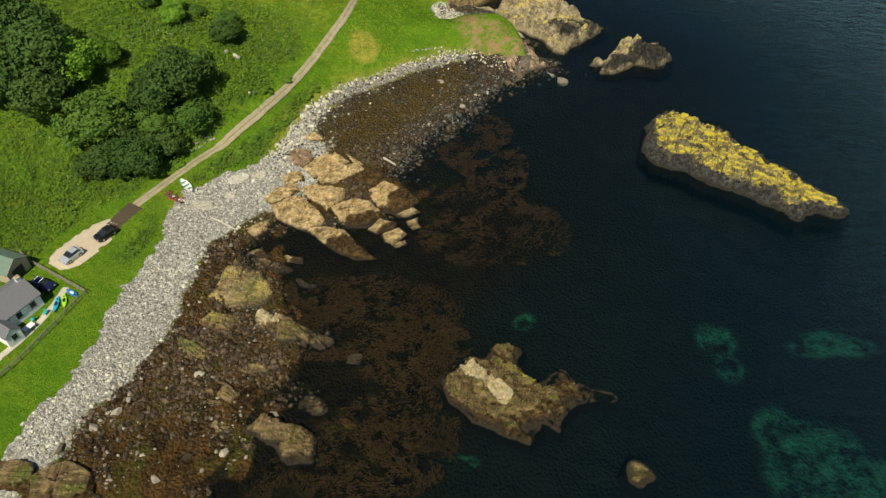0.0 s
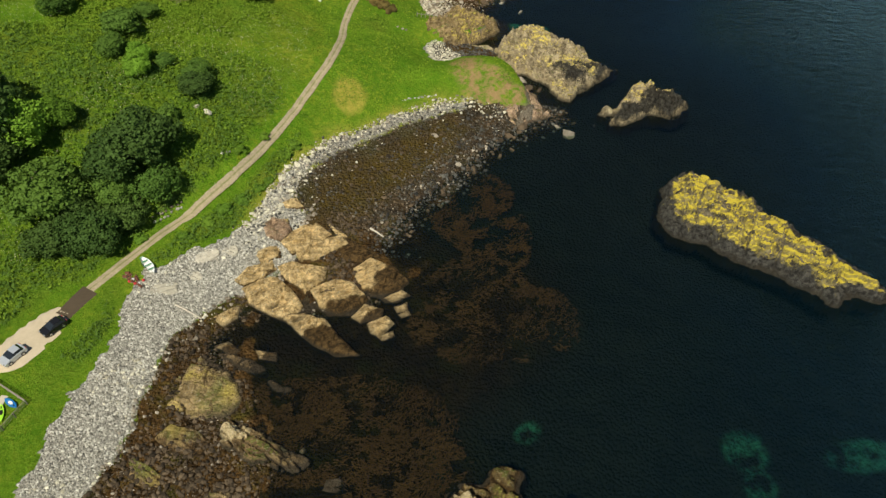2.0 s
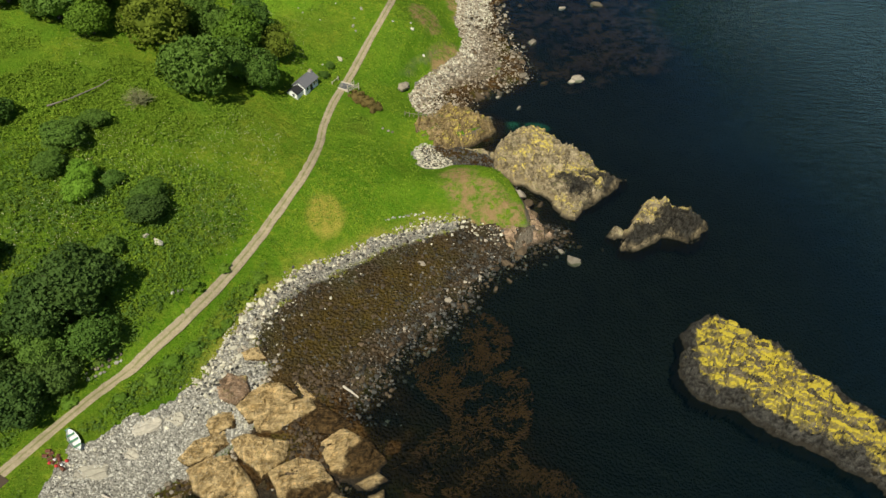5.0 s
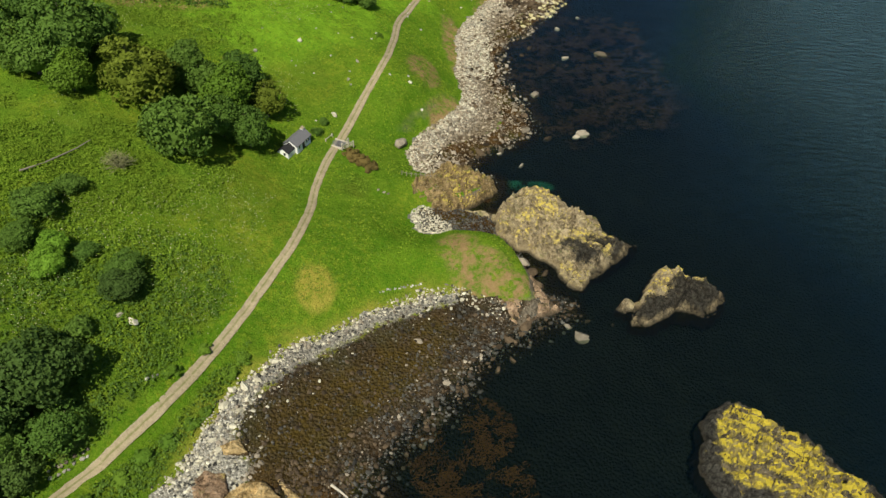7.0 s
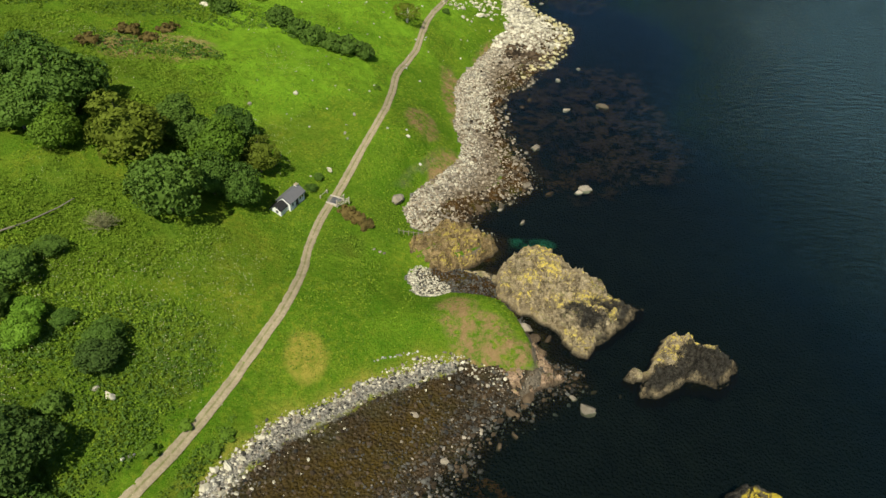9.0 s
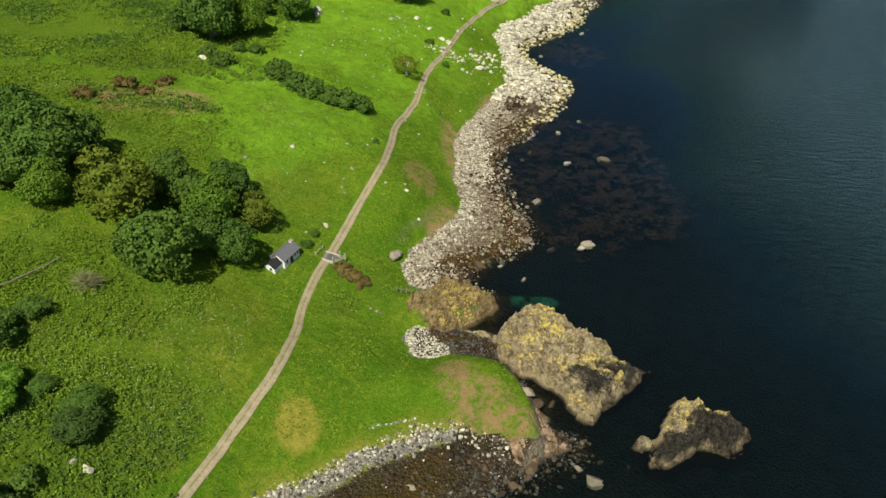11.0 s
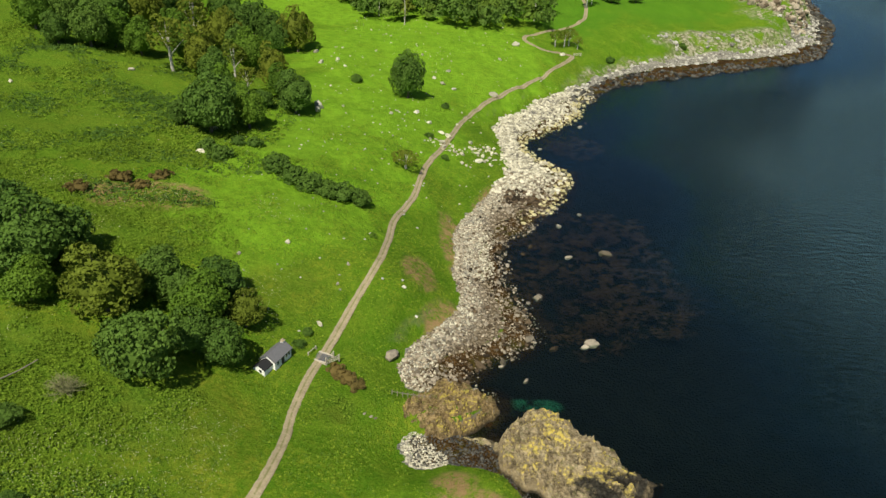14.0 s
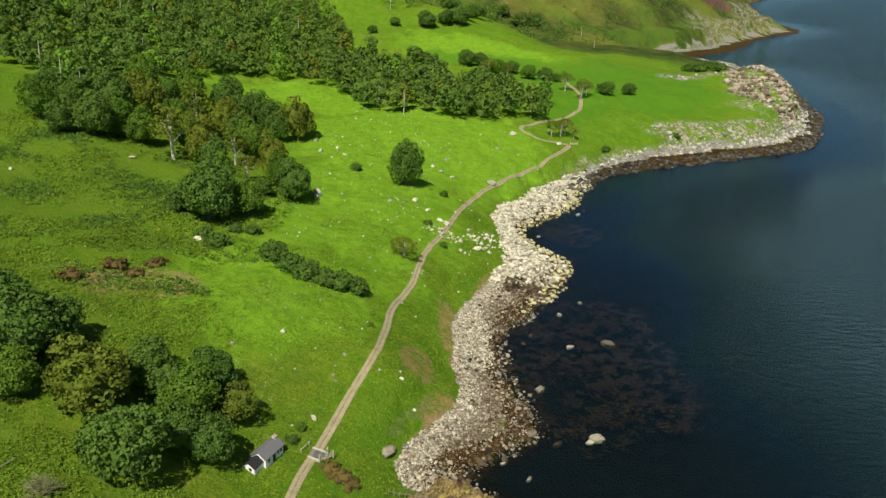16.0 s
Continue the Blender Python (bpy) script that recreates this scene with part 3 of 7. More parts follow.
SOFT = [(-25, 209, 4, 8, 15), (-8, 222, 3, 4, 0), (-6, 206, 4, 3, 0), (-40, 225, 6, 5, 0), (-30, 236, 6, 3, 0), (-12, 172, 3, 3, 0)]
RED = [(11, 153, 8, 5, -45), (7.5, 158.5, 4, 6, 20), (17, 149.5, 5, 3, 0), (4.5, 186, 6, 4, 0), (8.5, 245, 4, 20, 5), (0, 222, 4, 8, 0), (-60, 230, 14, 8, 0), (20, 277, 5, 14, -20), (6, 207, 5, 9, 0)]
STRAW = [(-16.5, 147.5, 3.4, 4.2, 20)]
SAND = [(56, 51, 9, 9, -40), (51, 58, 4, 5, 0), (45, 75, 4, 4, 0), (46, 70, 3, 3, 0), (63, 74.5, 7, 3, 0), (13.8, 76, 2.2, 1.6, 30), (-0.4, 70, 2.2, 4, 30), (-6.9, 62.3, 1.4, 1.6, 0), (3.5, 50.9, 2.2, 1.0, 0), (21, 186, 7, 2.4, 15), (15, 183.5, 2.5, 1.5, 0)]
SCREE = [(226, 590, 28, 58, -20), (180, 612, 26, 12, 30), (170, 500, 60, 9, 22), (255, 690, 20, 60, 0), (200, 545, 14, 20, 0), (420, 1240, 45, 100, -30), (580, 1480, 50, 110, -30), (480, 1330, 30, 90, -30)]
bench = np.clip(wd / np.maximum(wd + np.maximum(-gd, 0), 1e-3), 0, 1)
rim = gd + (fnoise(gx, gy, 2.2, 52) - 0.5) * 2.4
on_beach = (rim <= 0.2) & (gd < 2.2) & (wd > -0.5) & ~((gx > 7) & (gx < 28) & (gy > 143.5) & (gy < 172))
split = 0.50 + 0.40 * step(108, 124, gy) - 0.58 * step(186, 205, gy) + 0.30 * step(360, 410, gy) - 0.3 * np.exp(-((gy - 98) / 8) ** 2) + 0.23 * step(80, 60, gy)
bay = step(110, 120, gy) * step(160, 152, gy)
soft_edge = 0.12 + 0.16 * bay
pale = np.where(on_beach, step(split - soft_edge, split + soft_edge - 0.1 * bay, bench + 0.15 * (fnoise(gx, gy, 5, 51) - 0.5)), 0)
flats = step(118, 96, gy) * step(-34, -20, wd)
dark = np.where((rim <= 0.2) & (gd < 2.2) | (gd < -2), 1, 0) * (1 - pale)
weedy = np.maximum(step(-6, -1, wd), flats)
wide = 5 + 38 * step(500, 640, gy) * step(930, 840, gy)
band = step(wide, wide * 0.6, gd + (fnoise(gx, gy, 24, 53) - 0.5) * wide * 0.9) * step(395, 430, gy) * (gy < 960)
n_v = gx.size
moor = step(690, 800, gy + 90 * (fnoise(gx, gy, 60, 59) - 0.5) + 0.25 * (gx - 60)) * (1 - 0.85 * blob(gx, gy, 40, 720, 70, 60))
zone = np.stack([pale, dark, np.maximum(np.maximum(blobs(gx, gy, SCRUB), blobs(gx, gy, SCRUB_FAR)), 0.6 * blobs(gx, gy, SOFT) * step(0.35, 0.6, fnoise(gx, gy, 4, 58))) * (1 - 0.3 * step(205, 240, gy) * step(420, 380, gy)) * step(0, 3, gd) * step(1.5, 3.5, rd) * step(4, 7, line_distance(np.array([(-66.0, 70.0), (-60.0, 80.0), (-61.0, 82.6), (-55.3, 94.0)]), gx, gy)), blobs(gx, gy, RED) * step(0.05, 0.4, fnoise(gx, gy, 5, 55))], -1).reshape(n_v, 4)
brown_hill = 0.25 * step(800, 900, gy) * step(0.45, 0.65, fnoise(gx, gy, 60, 57))
fringe = bay * step(4.0, 0.0, gd + (fnoise(gx, gy, 4, 54) - 0.5) * 4) * (gx < 8)
zone_b = np.stack([np.maximum(np.maximum(blobs(gx, gy, STRAW), 0.75 * fringe), brown_hill), blobs(gx, gy, SAND), np.maximum(blobs(gx, gy, SCREE), band) * (gd > 0), np.where(wd < 0, weedy, 1)], -1).reshape(n_v, 4)
nx, ny = len(xs), len(ys)
idx = np.arange(n_v).reshape(ny, nx)
quads = np.stack([idx[:-1, :-1], idx[:-1, 1:], idx[1:, 1:], idx[1:, :-1]], -1).reshape(-1, 4)
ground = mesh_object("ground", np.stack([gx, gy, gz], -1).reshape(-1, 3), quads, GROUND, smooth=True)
tagged(ground, "green coastal grassland sloping to shingle and dark sea bed", "ground", kind="structure")
set_zone(ground, "zone", zone)
set_zone(ground, "zone_b", zone_b)
meadow = blobs(gx, gy, [(120, 560, 75, 62, 25), (70, 505, 30, 40, 0), (40, 600, 50, 18, 10)])
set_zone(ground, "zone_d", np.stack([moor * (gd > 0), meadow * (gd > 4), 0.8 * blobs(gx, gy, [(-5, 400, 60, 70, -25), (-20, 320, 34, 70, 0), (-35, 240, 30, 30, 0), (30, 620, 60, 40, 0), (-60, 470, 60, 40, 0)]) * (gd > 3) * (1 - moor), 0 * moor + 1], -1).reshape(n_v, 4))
tan_shore = step(183, 196, gy) * step(420, 380, gy) * (1 - 0.95 * blob(gx, gy, 13, 248, 8, 18)) * (1 - 0.8 * blob(gx, gy, 1, 197, 4, 9)) * (1 - 0.7 * step(285, 300, gy)) * (1 - 0.75 * step(0.4, 0.8, bench))
algae = np.maximum(bay * step(0.9, 0.5, bench) * step(0.05, 0.35, bench), 0.0) * step(10, 2, gx)
rough = np.maximum(blobs(gx, gy, [(-38, 164, 15, 20, 10), (-60, 178, 14, 8, 0), (-28, 205, 10, 8, 0)]), 0.5 * blob(gx, gy, -20, 225, 14, 22)) * 0.65 * (gd > 3)
set_zone(ground, "zone_c", np.stack([tan_shore, algae, bay, rough], -1).reshape(n_v, 4))

sx = np.concatenate([[-500, -300, -150], np.arange(-100, 300, 12.0), np.arange(300, 1000, 60.0), [1200, 1600, 2200, 3200, 4500, 6000]])
sy = np.concatenate([[-700, -300, -100], np.arange(0, 700, 15.0), np.arange(700, 2000, 60.0), [2200, 2700, 3300, 4200, 5400]])
wx, wy = np.meshgrid(sx, sy)
off = np.maximum(-wd, 0)
offing = field_at(off, wx, wy)
ids = np.arange(wx.size).reshape(wx.shape)
sea = mesh_object("water", np.stack([wx, wy, 0 * wx], -1).reshape(-1, 3), np.stack([ids[:-1, :-1], ids[:-1, 1:], ids[1:, 1:], ids[1:, :-1]], -1).reshape(-1, 4), SEA)
set_zone(sea, "zone", np.repeat(step(14, 85, offing).reshape(-1, 1), 4, 1))
tagged(sea, "dark blue rippled sea, clear over weed", "sea", kind="structure")


# ---- track ----
def ribbon(name, line, width, material, lift=0.07, wob=0.25, seed=1, taper=0.0):
    """A strip that lies along a line on the ground, with a mid strip marked in its zone."""
    pts = []
    for k in range(len(line) - 1):
        m = max(1, int(np.hypot(*(line[k + 1] - line[k])) / 1.0))
        pts += [line[k] + (line[k + 1] - line[k]) * s / m for s in range(m)]
    pts = np.array(pts + [line[-1]])
    tan = np.gradient(pts, axis=0)
    tan /= np.linalg.norm(tan, axis=1)[:, None]
    nor = np.stack([tan[:, 1], -tan[:, 0]], 1)
    cols = 9
    v, marks = [], []
    full = width
    for k, (p, q) in enumerate(zip(pts, nor)):
        mid = ground_z(*p)
        width = full * (1 - taper * abs(2 * k / (len(pts) - 1) - 1) ** 3)
        for c in range(cols):
            s = (c / (cols - 1) - 0.5) * (width + wob * (vnoise(k, c * 9 + seed, 3, seed) - 0.5) * (c in (0, cols - 1)))
            x, y = p + q * s
            v.append((x, y, max(ground_z(x, y), 0.5 * mid + 0.5 * ground_z(x, y)) + (lift if 0 < c < cols - 1 else -0.05)))
            marks.append((1.0 if c == 4 else 0.0, 0, 0, 1))
    f = [(k * cols + c, k * cols + c + 1, (k + 1) * cols + c + 1, (k + 1) * cols + c) for k in range(len(pts) - 1) for c in range(cols - 1)]
    ob = mesh_object(name, v, f, material, smooth=True)
    set_zone(ob, "zone", np.array(marks))
    return ob


tagged(ribbon("road", road_line, 1.8, TRACK, 0.05), "narrow pale gravel farm track with grassy middle", "track", kind="structure")
tagged(ribbon("road", road_tail, 2.2, TRACK, 0.05, seed=4), "narrow gravel farm track climbing inland", "track", kind="structure")


# ---- rocks ----
def facets(x, y, size, seed):
    """Broken blocks: each cell of an uneven grid is a plane of its own height and tilt."""
    x, y = x / size, y / size
    i, j = np.floor(x), np.floor(y)
    best, out = np.full(np.shape(x), 1e9), np.zeros(np.shape(x))
    for a in (-1, 0, 1):
        for b in (-1, 0, 1):
            p, q = i + a, j + b
            r = [np.sin(p * 127.1 + q * 311.7 + seed * 17.3 + k * 74.7) * 43758.5453 % 1.0 for k in range(5)]
            dx, dy = x - p - r[0], y - q - r[1]
            d = dx * dx + dy * dy
            h = 0.5 * (r[2] - 0.5) + dx * (r[3] - 0.5) * 1.1 + dy * (r[4] - 0.5) * 1.1
            near = d < best
            best, out = np.where(near, d, best), np.where(near, h, out)
    return out * size


def outcrop(name, outline, top, material, label, seed=1, res=0.35, cliff=1.3, tilt=(0, 0), strata=0.5, across=40, lump=0.5, base=None, dome=0.22, terrace=0.6, rib=1.5, wobble=2.2, scoured=None, crest=None, rim_dark=1.0, joints=None, crack=1.0, weed=0.0, rim_pale=0.0, block=0.8, category="rock", group="", n=4):
    """A rock that stands in the sea or on the shore, from its outline and height."""
    line = smooth_line(outline, True, n) if n > 1 else np.array(outline, float)
    lo, hi = line.min(0) - 1.2, line.max(0) + 1.2
    x, y = np.meshgrid(np.arange(lo[0], hi[0], res), np.arange(lo[1], hi[1], res))
    x = x + res * 0.5 * (vnoise(x * 7, y * 7, 1.3, seed) - 0.5)
    xx, yy = x + (fnoise(x, y, 2.6, seed) - 0.5) * wobble, y + (fnoise(x, y, 2.6, seed + 1) - 0.5) * wobble
    d = line_distance(line, xx, yy, True) * np.where(inside(line, xx, yy), 1, -1)
    cx, cy = line.mean(0)
    c, s = math.cos(radians(across)), math.sin(radians(across))
    u, v = x * c + y * s, -x * s + y * c
    dmax = max(d.max(), 1e-3)
    h = top * ((1 - dome) * (1 - np.exp(-np.maximum(d, 0) / cliff)) + dome * np.clip(d / dmax, 0, 1) ** 0.8)
    h = h * (1 - lump / 2 + lump * fnoise(x, y, 5.5, seed + 2)) + ((x - cx) * tilt[0] + (y - cy) * tilt[1]) * step(0, 2, d)
    saw = (u / rib + 2.2 * fnoise(x, y, 4, seed + 4) + 0.8 * fnoise(x, y, 1.5, seed + 14)) % 1.0
    h = h + step(0, 1.2, d) * strata * (saw * 0.55 + 0.6 * (fnoise(u * 2.2, v * 0.7, 2.0, seed + 5) - 0.5) + 0.35 * (vnoise(x, y, 0.9, seed + 6) - 0.5) + 0.6 * np.abs(vnoise(x, y, 2.4, seed + 8) - 0.5))
    bx, by = x + (fnoise(x, y, 2.0, seed + 30) - 0.5) * 0.7, y + (fnoise(x, y, 2.0, seed + 31) - 0.5) * 0.7
    bu, bv = bx * math.cos(radians(across)) + by * math.sin(radians(across)), -bx * math.sin(radians(across)) + by * math.cos(radians(across))
    h = h + step(0, 1.2, d) * block * min(1.0, top / 1.6) * (0.55 * facets(bu, bv * 0.6, 3.4, seed) + 0.5 * facets(bu, bv * 0.7, 1.3, seed + 1))
    for turn, size, deep in ((across + 90, 3.0, 0.75), (across + 12, 5.0, 0.55), (across + 140, 2.2, 0.3)):
        c, s = math.cos(radians(turn)), math.sin(radians(turn))
        split = np.abs(fnoise((x * c + y * s) * 0.28, -x * s + y * c, size, seed + int(deep * 100)) - 0.5)
        h = h - step(0, 1.0, d) * crack * min(1.0, top / 2.0) * deep * step(0.05, 0.0, split)
    if joints:
        lu, lv, turn, dh, gap = joints
        c, s = math.cos(radians(turn)), math.sin(radians(turn))
        a = (x * c + y * s) + (fnoise(x, y, 5, seed + 11) - 0.5) * lu * 0.5
        b = (-x * s + y * c) + (fnoise(x, y, 5, seed + 12) - 0.5) * lv * 0.7
        row = np.floor(b / lv)
        off = np.sin(row * 12.9898 + seed) * 43758.5453 % 1.0
        col = np.floor(a / lu + off)
        fa, fb = a / lu + off - col, b / lv - row
        edge = np.minimum(np.minimum(fa, 1 - fa) * lu, np.minimum(fb, 1 - fb) * lv)
        r1, r2 = (np.sin(row * 12.9898 + col * 78.233 + seed + k) * 43758.5453 % 1.0 for k in (0, 5))
        lift = dh * (r1 * 2 - 1) + (fb - 0.5) * lv * 0.30 * (r2 - 0.2) - (fa - 0.5) * lu * 0.05
        h = h + step(0, 0.8, d) * lift - step(gap, 0.0, edge) * (0.35 + 0.3 * top * 0.3)
    ledge = np.round(h / terrace + 0.9 * fnoise(x, y, 4, seed + 9)) * terrace - 0.4 * terrace
    h = np.where(d > 0, 0.5 * h + 0.5 * np.maximum(ledge, 0.25), h)
    h = np.where(d > 0, np.maximum(h, 0.02), d * 4.0)
    floor = np.zeros_like(x) if base is None else np.full_like(x, base)
    z = h + floor - 0.15
    keep = d > -0.6
    q = keep[:-1, :-1] & keep[:-1, 1:] & keep[1:, 1:] & keep[1:, :-1]
    ids = np.arange(x.size).reshape(x.shape)
    f = np.stack([ids[:-1, :-1], ids[:-1, 1:], ids[1:, 1:], ids[1:, :-1]], -1)[q]
    used = np.unique(f)
    remap = np.zeros(x.size, int)
    remap[used] = np.arange(len(used))
    ob = mesh_object(name, np.stack([x, y, z], -1).reshape(-1, 3)[used], remap[f], material)
    marks = np.zeros((len(used), 4))
    if scoured:
        ex, ey, off = scoured
        span = np.hypot(*(hi - lo)) / 2
        marks[:, 0] = step(-0.24, 0.24, (((x - cx) * ex + (y - cy) * ey) / span - off + 0.9 * (fnoise(x, y, 9, seed + 15) - 0.5)).ravel()[used])
        marks[:, 0] = np.maximum(marks[:, 0], 0.85 * step(1.35 * rim_dark, 0.45 * rim_dark, d.ravel()[used]))
    if weed:
        marks[:, 0] = np.maximum(marks[:, 0], step(weed * 1.4, weed * 0.5, (h + 0.5 * (fnoise(x, y, 1.8, seed + 16) - 0.5)).ravel()[used]))
    if crest:
        x0, y0, x1, y1, half = crest
        marks[:, 1] = step(half * 1.3, half * 0.4, line_distance(np.array([(x0, y0), (x1, y1)], float), x.ravel()[used], y.ravel()[used]))
    if rim_pale:
        marks[:, 2] = step(rim_pale, rim_pale * 0.3, d.ravel()[used] + 1.2 * (fnoise(x, y, 3, seed + 17).ravel()[used] - 0.5))
    set_zone(ob, "zone", marks)
    return tagged(ob, label, category, group)


outcrop("rock_island", [(40.6, 118), (42.6, 125.4), (48.6, 128.4), (57, 121.6), (67, 109.6), (73.5, 100.6), (72, 97.4), (67, 98.2), (63.6, 95.8), (59.4, 101), (53.4, 105), (47.4, 109.8), (41.4, 113)], 3.4,
        ROCK_YELLOW, "long dark sea rock crusted with yellow lichen", 3, 0.24, 2.4, (-0.02, 0.035), 1.5, 55, dome=0.5, rim_dark=2.6, scoured=(-0.50, -0.86, 0.27), crack=1.2, block=0.45)
outcrop("rock_island", [(14.6, 173.4), (18, 179), (20.7, 182.5), (26.7, 181.6), (30, 177.1), (34.2, 172.4), (37, 167.9), (40.5, 165.3), (36.6, 161.5), (33.3, 157.9), (28.5, 153.4), (25.6, 156.3), (23.5, 160.1), (19.6, 163.3), (15.5, 166.8)], 4.2,
        ROCK_GREY, "broad grey sea rock with yellow lichen and grass", 5, 0.2, 2.2, (-0.05, 0.04), 1.3, 30, 0.7, dome=0.45, rim_dark=0.3, scoured=(0.8, -0.6, 0.26), joints=(7, 4, -38, 0.45, 0.22), crack=1.5, rim_pale=1.1)
outcrop("rock_island", [(36, 146), (39.5, 145), (43.3, 147.4), (46.1, 148.1), (49.9, 147.5), (54.2, 152.4), (52.3, 154.5), (49.6, 155.8), (46.2, 157.6), (43, 158.4), (39.4, 153)], 2.9,
        ROCK_GREY, "small black and yellow sea rock", 7, 0.18, 1.4, (-0.03, 0.11), 1.1, 20, rim_dark=0.2, scoured=(0.35, -0.93, -0.12), joints=(4, 2.5, 15, 0.4, 0.3), crack=1.4, rim_pale=1.3)
outcrop("rock_island", [(33.9, 149.5), (35.8, 151.6), (37.7, 149.3), (35.8, 147.6)], 1.4, ROCK_GREY, "low grey rock beside a larger sea rock", 8, 0.2, 0.8)
outcrop("rock_island", [(0.4, 63.2), (3.2, 67), (5.2, 67.6), (7.1, 67.2), (8.9, 69.6), (12.4, 68.9), (11.6, 65.7), (14.3, 62.7), (17.8, 64.8), (22.2, 61.4), (25.6, 60.6), (25, 58.9), (21.5, 59.4), (17.7, 57), (16.6, 54.4), (14.4, 55.7), (12.6, 52.8), (8.1, 54.2), (3.6, 57), (0.8, 60.3)], 2.5,
        ROCK_WEED, "olive-brown weedy rock islet with pale crest", 9, 0.22, 2.6, (-0.10, 0.04), 1.0, 60, 0.9, dome=0.45, wobble=1.6, weed=1.25, crest=(3.0, 64.6, 9.4, 59.4, 1.25), joints=(6, 4, -42, 0.3, 0.2), n=3)
outcrop("rock_outcrop", [(24.4, 48.2), (26, 50.4), (27.8, 49.6), (28.4, 47.4), (25.8, 45.8)], 0.9, ROCK_WEED, "small weedy rock awash in the sea", 19, 0.2, 1.0, strata=0.5, weed=0.4, wobble=1.8)

outcrop("rock_outcrop", [(-4.2, 179.5), (2, 186.5), (7.5, 189.6), (11.2, 187.5), (15, 184), (13.7, 180), (8.6, 175.2), (4.9, 172.9), (0.5, 174.8)], 4.7, ROCK_OLIVE, "lichened tan rock knoll at the edge of the grass", 11, 0.22, 1.4, (-0.06, 0.04), 0.8, 25, base=0.4, joints=(4, 2.6, 30, 0.25, 0.25))
outcrop("rock_outcrop", [(7, 150.5), (10.5, 147.2), (13.7, 145.1), (17.2, 144.3), (20.6, 146.6), (25.0, 148.8), (22.4, 151.5), (21.4, 155), (19.5, 156), (17, 151.5), (12, 150.5)], 3.4, ROCK_PINK, "ribbed pinkish rock foot of a grassy headland", 12, 0.22, 2.2, (0.02, 0.16), 0.8, 20, base=0.1, rib=1.1)
outcrop("rock_outcrop", [(4, 174.5), (9, 174), (15, 171.5), (17, 174), (12, 176.5), (6, 177)], 0.7, ROCK_GREY, "low stony neck of grey shingle and rock", 14, 0.3, 0.8)


def slab(x, y, length, width, turn, top, material, label, seed, tilt=0.1, dark_end=0.3):
    """A split slab of rock: straight broken edges, chamfered, tilted, with a weed-dark seaward end."""
    rng = random.Random(seed)
    ring = []
    for u, v in ((-1, -0.55), (-0.72, -1), (-0.1, -0.94), (0.55, -1), (1, -0.62), (1.04, 0.1), (0.86, 0.72), (0.3, 1), (-0.35, 0.93), (-0.85, 0.8)):
        ring.append((u * length / 2 * rng.uniform(0.82, 1.1), v * width / 2 * rng.uniform(0.78, 1.12)))
    z0 = max(ground_z(x, y), -0.1)
    bm = bmesh.new()
    slope, along = rng.uniform(0.4, 1.3) * tilt, rng.uniform(0.02, 0.07)
    layers = []
    for k, (shrink, z) in enumerate(((1.16, -0.7), (1.06, top * 0.45), (0.98, top * 0.86), (0.86, top))):
        layers.append([bm.verts.new((u * (shrink if k < 3 else shrink + 0.04), v * shrink, z + (v * slope - u * along if k else 0) + rng.uniform(-0.05, 0.05))) for u, v in ring])
    for a, b in zip(layers, layers[1:]):
        for k in range(len(ring)):
            q = (k + 1) % len(ring)
            bm.faces.new((a[k], a[q], b[q], b[k]))
    cap = bm.verts.new((0, 0, top + 0.03))
    for k in range(len(ring)):
        bm.faces.new((layers[-1][k], layers[-1][(k + 1) % len(ring)], cap))
    bmesh.ops.triangulate(bm, faces=bm.faces)
    bmesh.ops.subdivide_edges(bm, edges=bm.edges, cuts=3 if length > 5 else 2, use_grid_fill=True)
    bmesh.ops.recalc_face_normals(bm, faces=bm.faces)
    v = np.array([q.co[:] for q in bm.verts])
    f = [[q.index for q in p.verts] for p in bm.faces]
    bm.free()
    # ribs and breaks along the bedding, pits
    rib = (v[:, 1] / 0.75 + 0.9 * fnoise(v[:, 0] + seed * 9, v[:, 1], 3.5, seed)) % 1.0
    up = step(0.2, 0.7, v[:, 2] / top)
    v[:, 2] += up * (0.22 * (rib - 0.5) + 0.34 * (fnoise(v[:, 0] * 0.6 + seed * 7, v[:, 1] * 1.6, 1.5, seed + 1) - 0.5) + 0.14 * (vnoise(v[:, 0] + seed, v[:, 1], 0.5, seed + 2) - 0.5))
    v[:, :2] += 0.4 * (np.stack([fnoise(v[:, 0] + seed, v[:, 1] + 3 * v[:, 2], 1.6, seed + 3), fnoise(v[:, 0], v[:, 1] + seed + 3 * v[:, 2], 1.6, seed + 4)], -1) - 0.5)
    # a joint that splits the longer slabs
    if length > 6:
        cut = np.abs(v[:, 0] - rng.uniform(-0.2, 0.2) * length - 0.35 * v[:, 1] - 0.5 * (fnoise(v[:, 1] * 2, v[:, 0], 2, seed) - 0.5))
        v[:, 2] -= 0.5 * top * step(0.32, 0.0, cut) * up
    ob = mesh_object("rock_slab", v, f, material)
    ob.matrix_basis = pose(x, y, z0 - 0.1, 0, 0, turn)
    marks = np.zeros((len(v), 4))
    marks[:, 0] = step(-0.1, 0.5, v[:, 0] / length - 0.5 + dark_end) + 0.5 * step(0.05, -0.45, v[:, 1] / width) + 1.0 * step(0.85, 0.4, v[:, 2] / top)
    set_zone(ob, "zone", np.clip(marks, 0, 1) * (0.85 if dark_end > -0.5 else 0.0))
    return tagged(ob, label, "rock", "foreshore rocks")


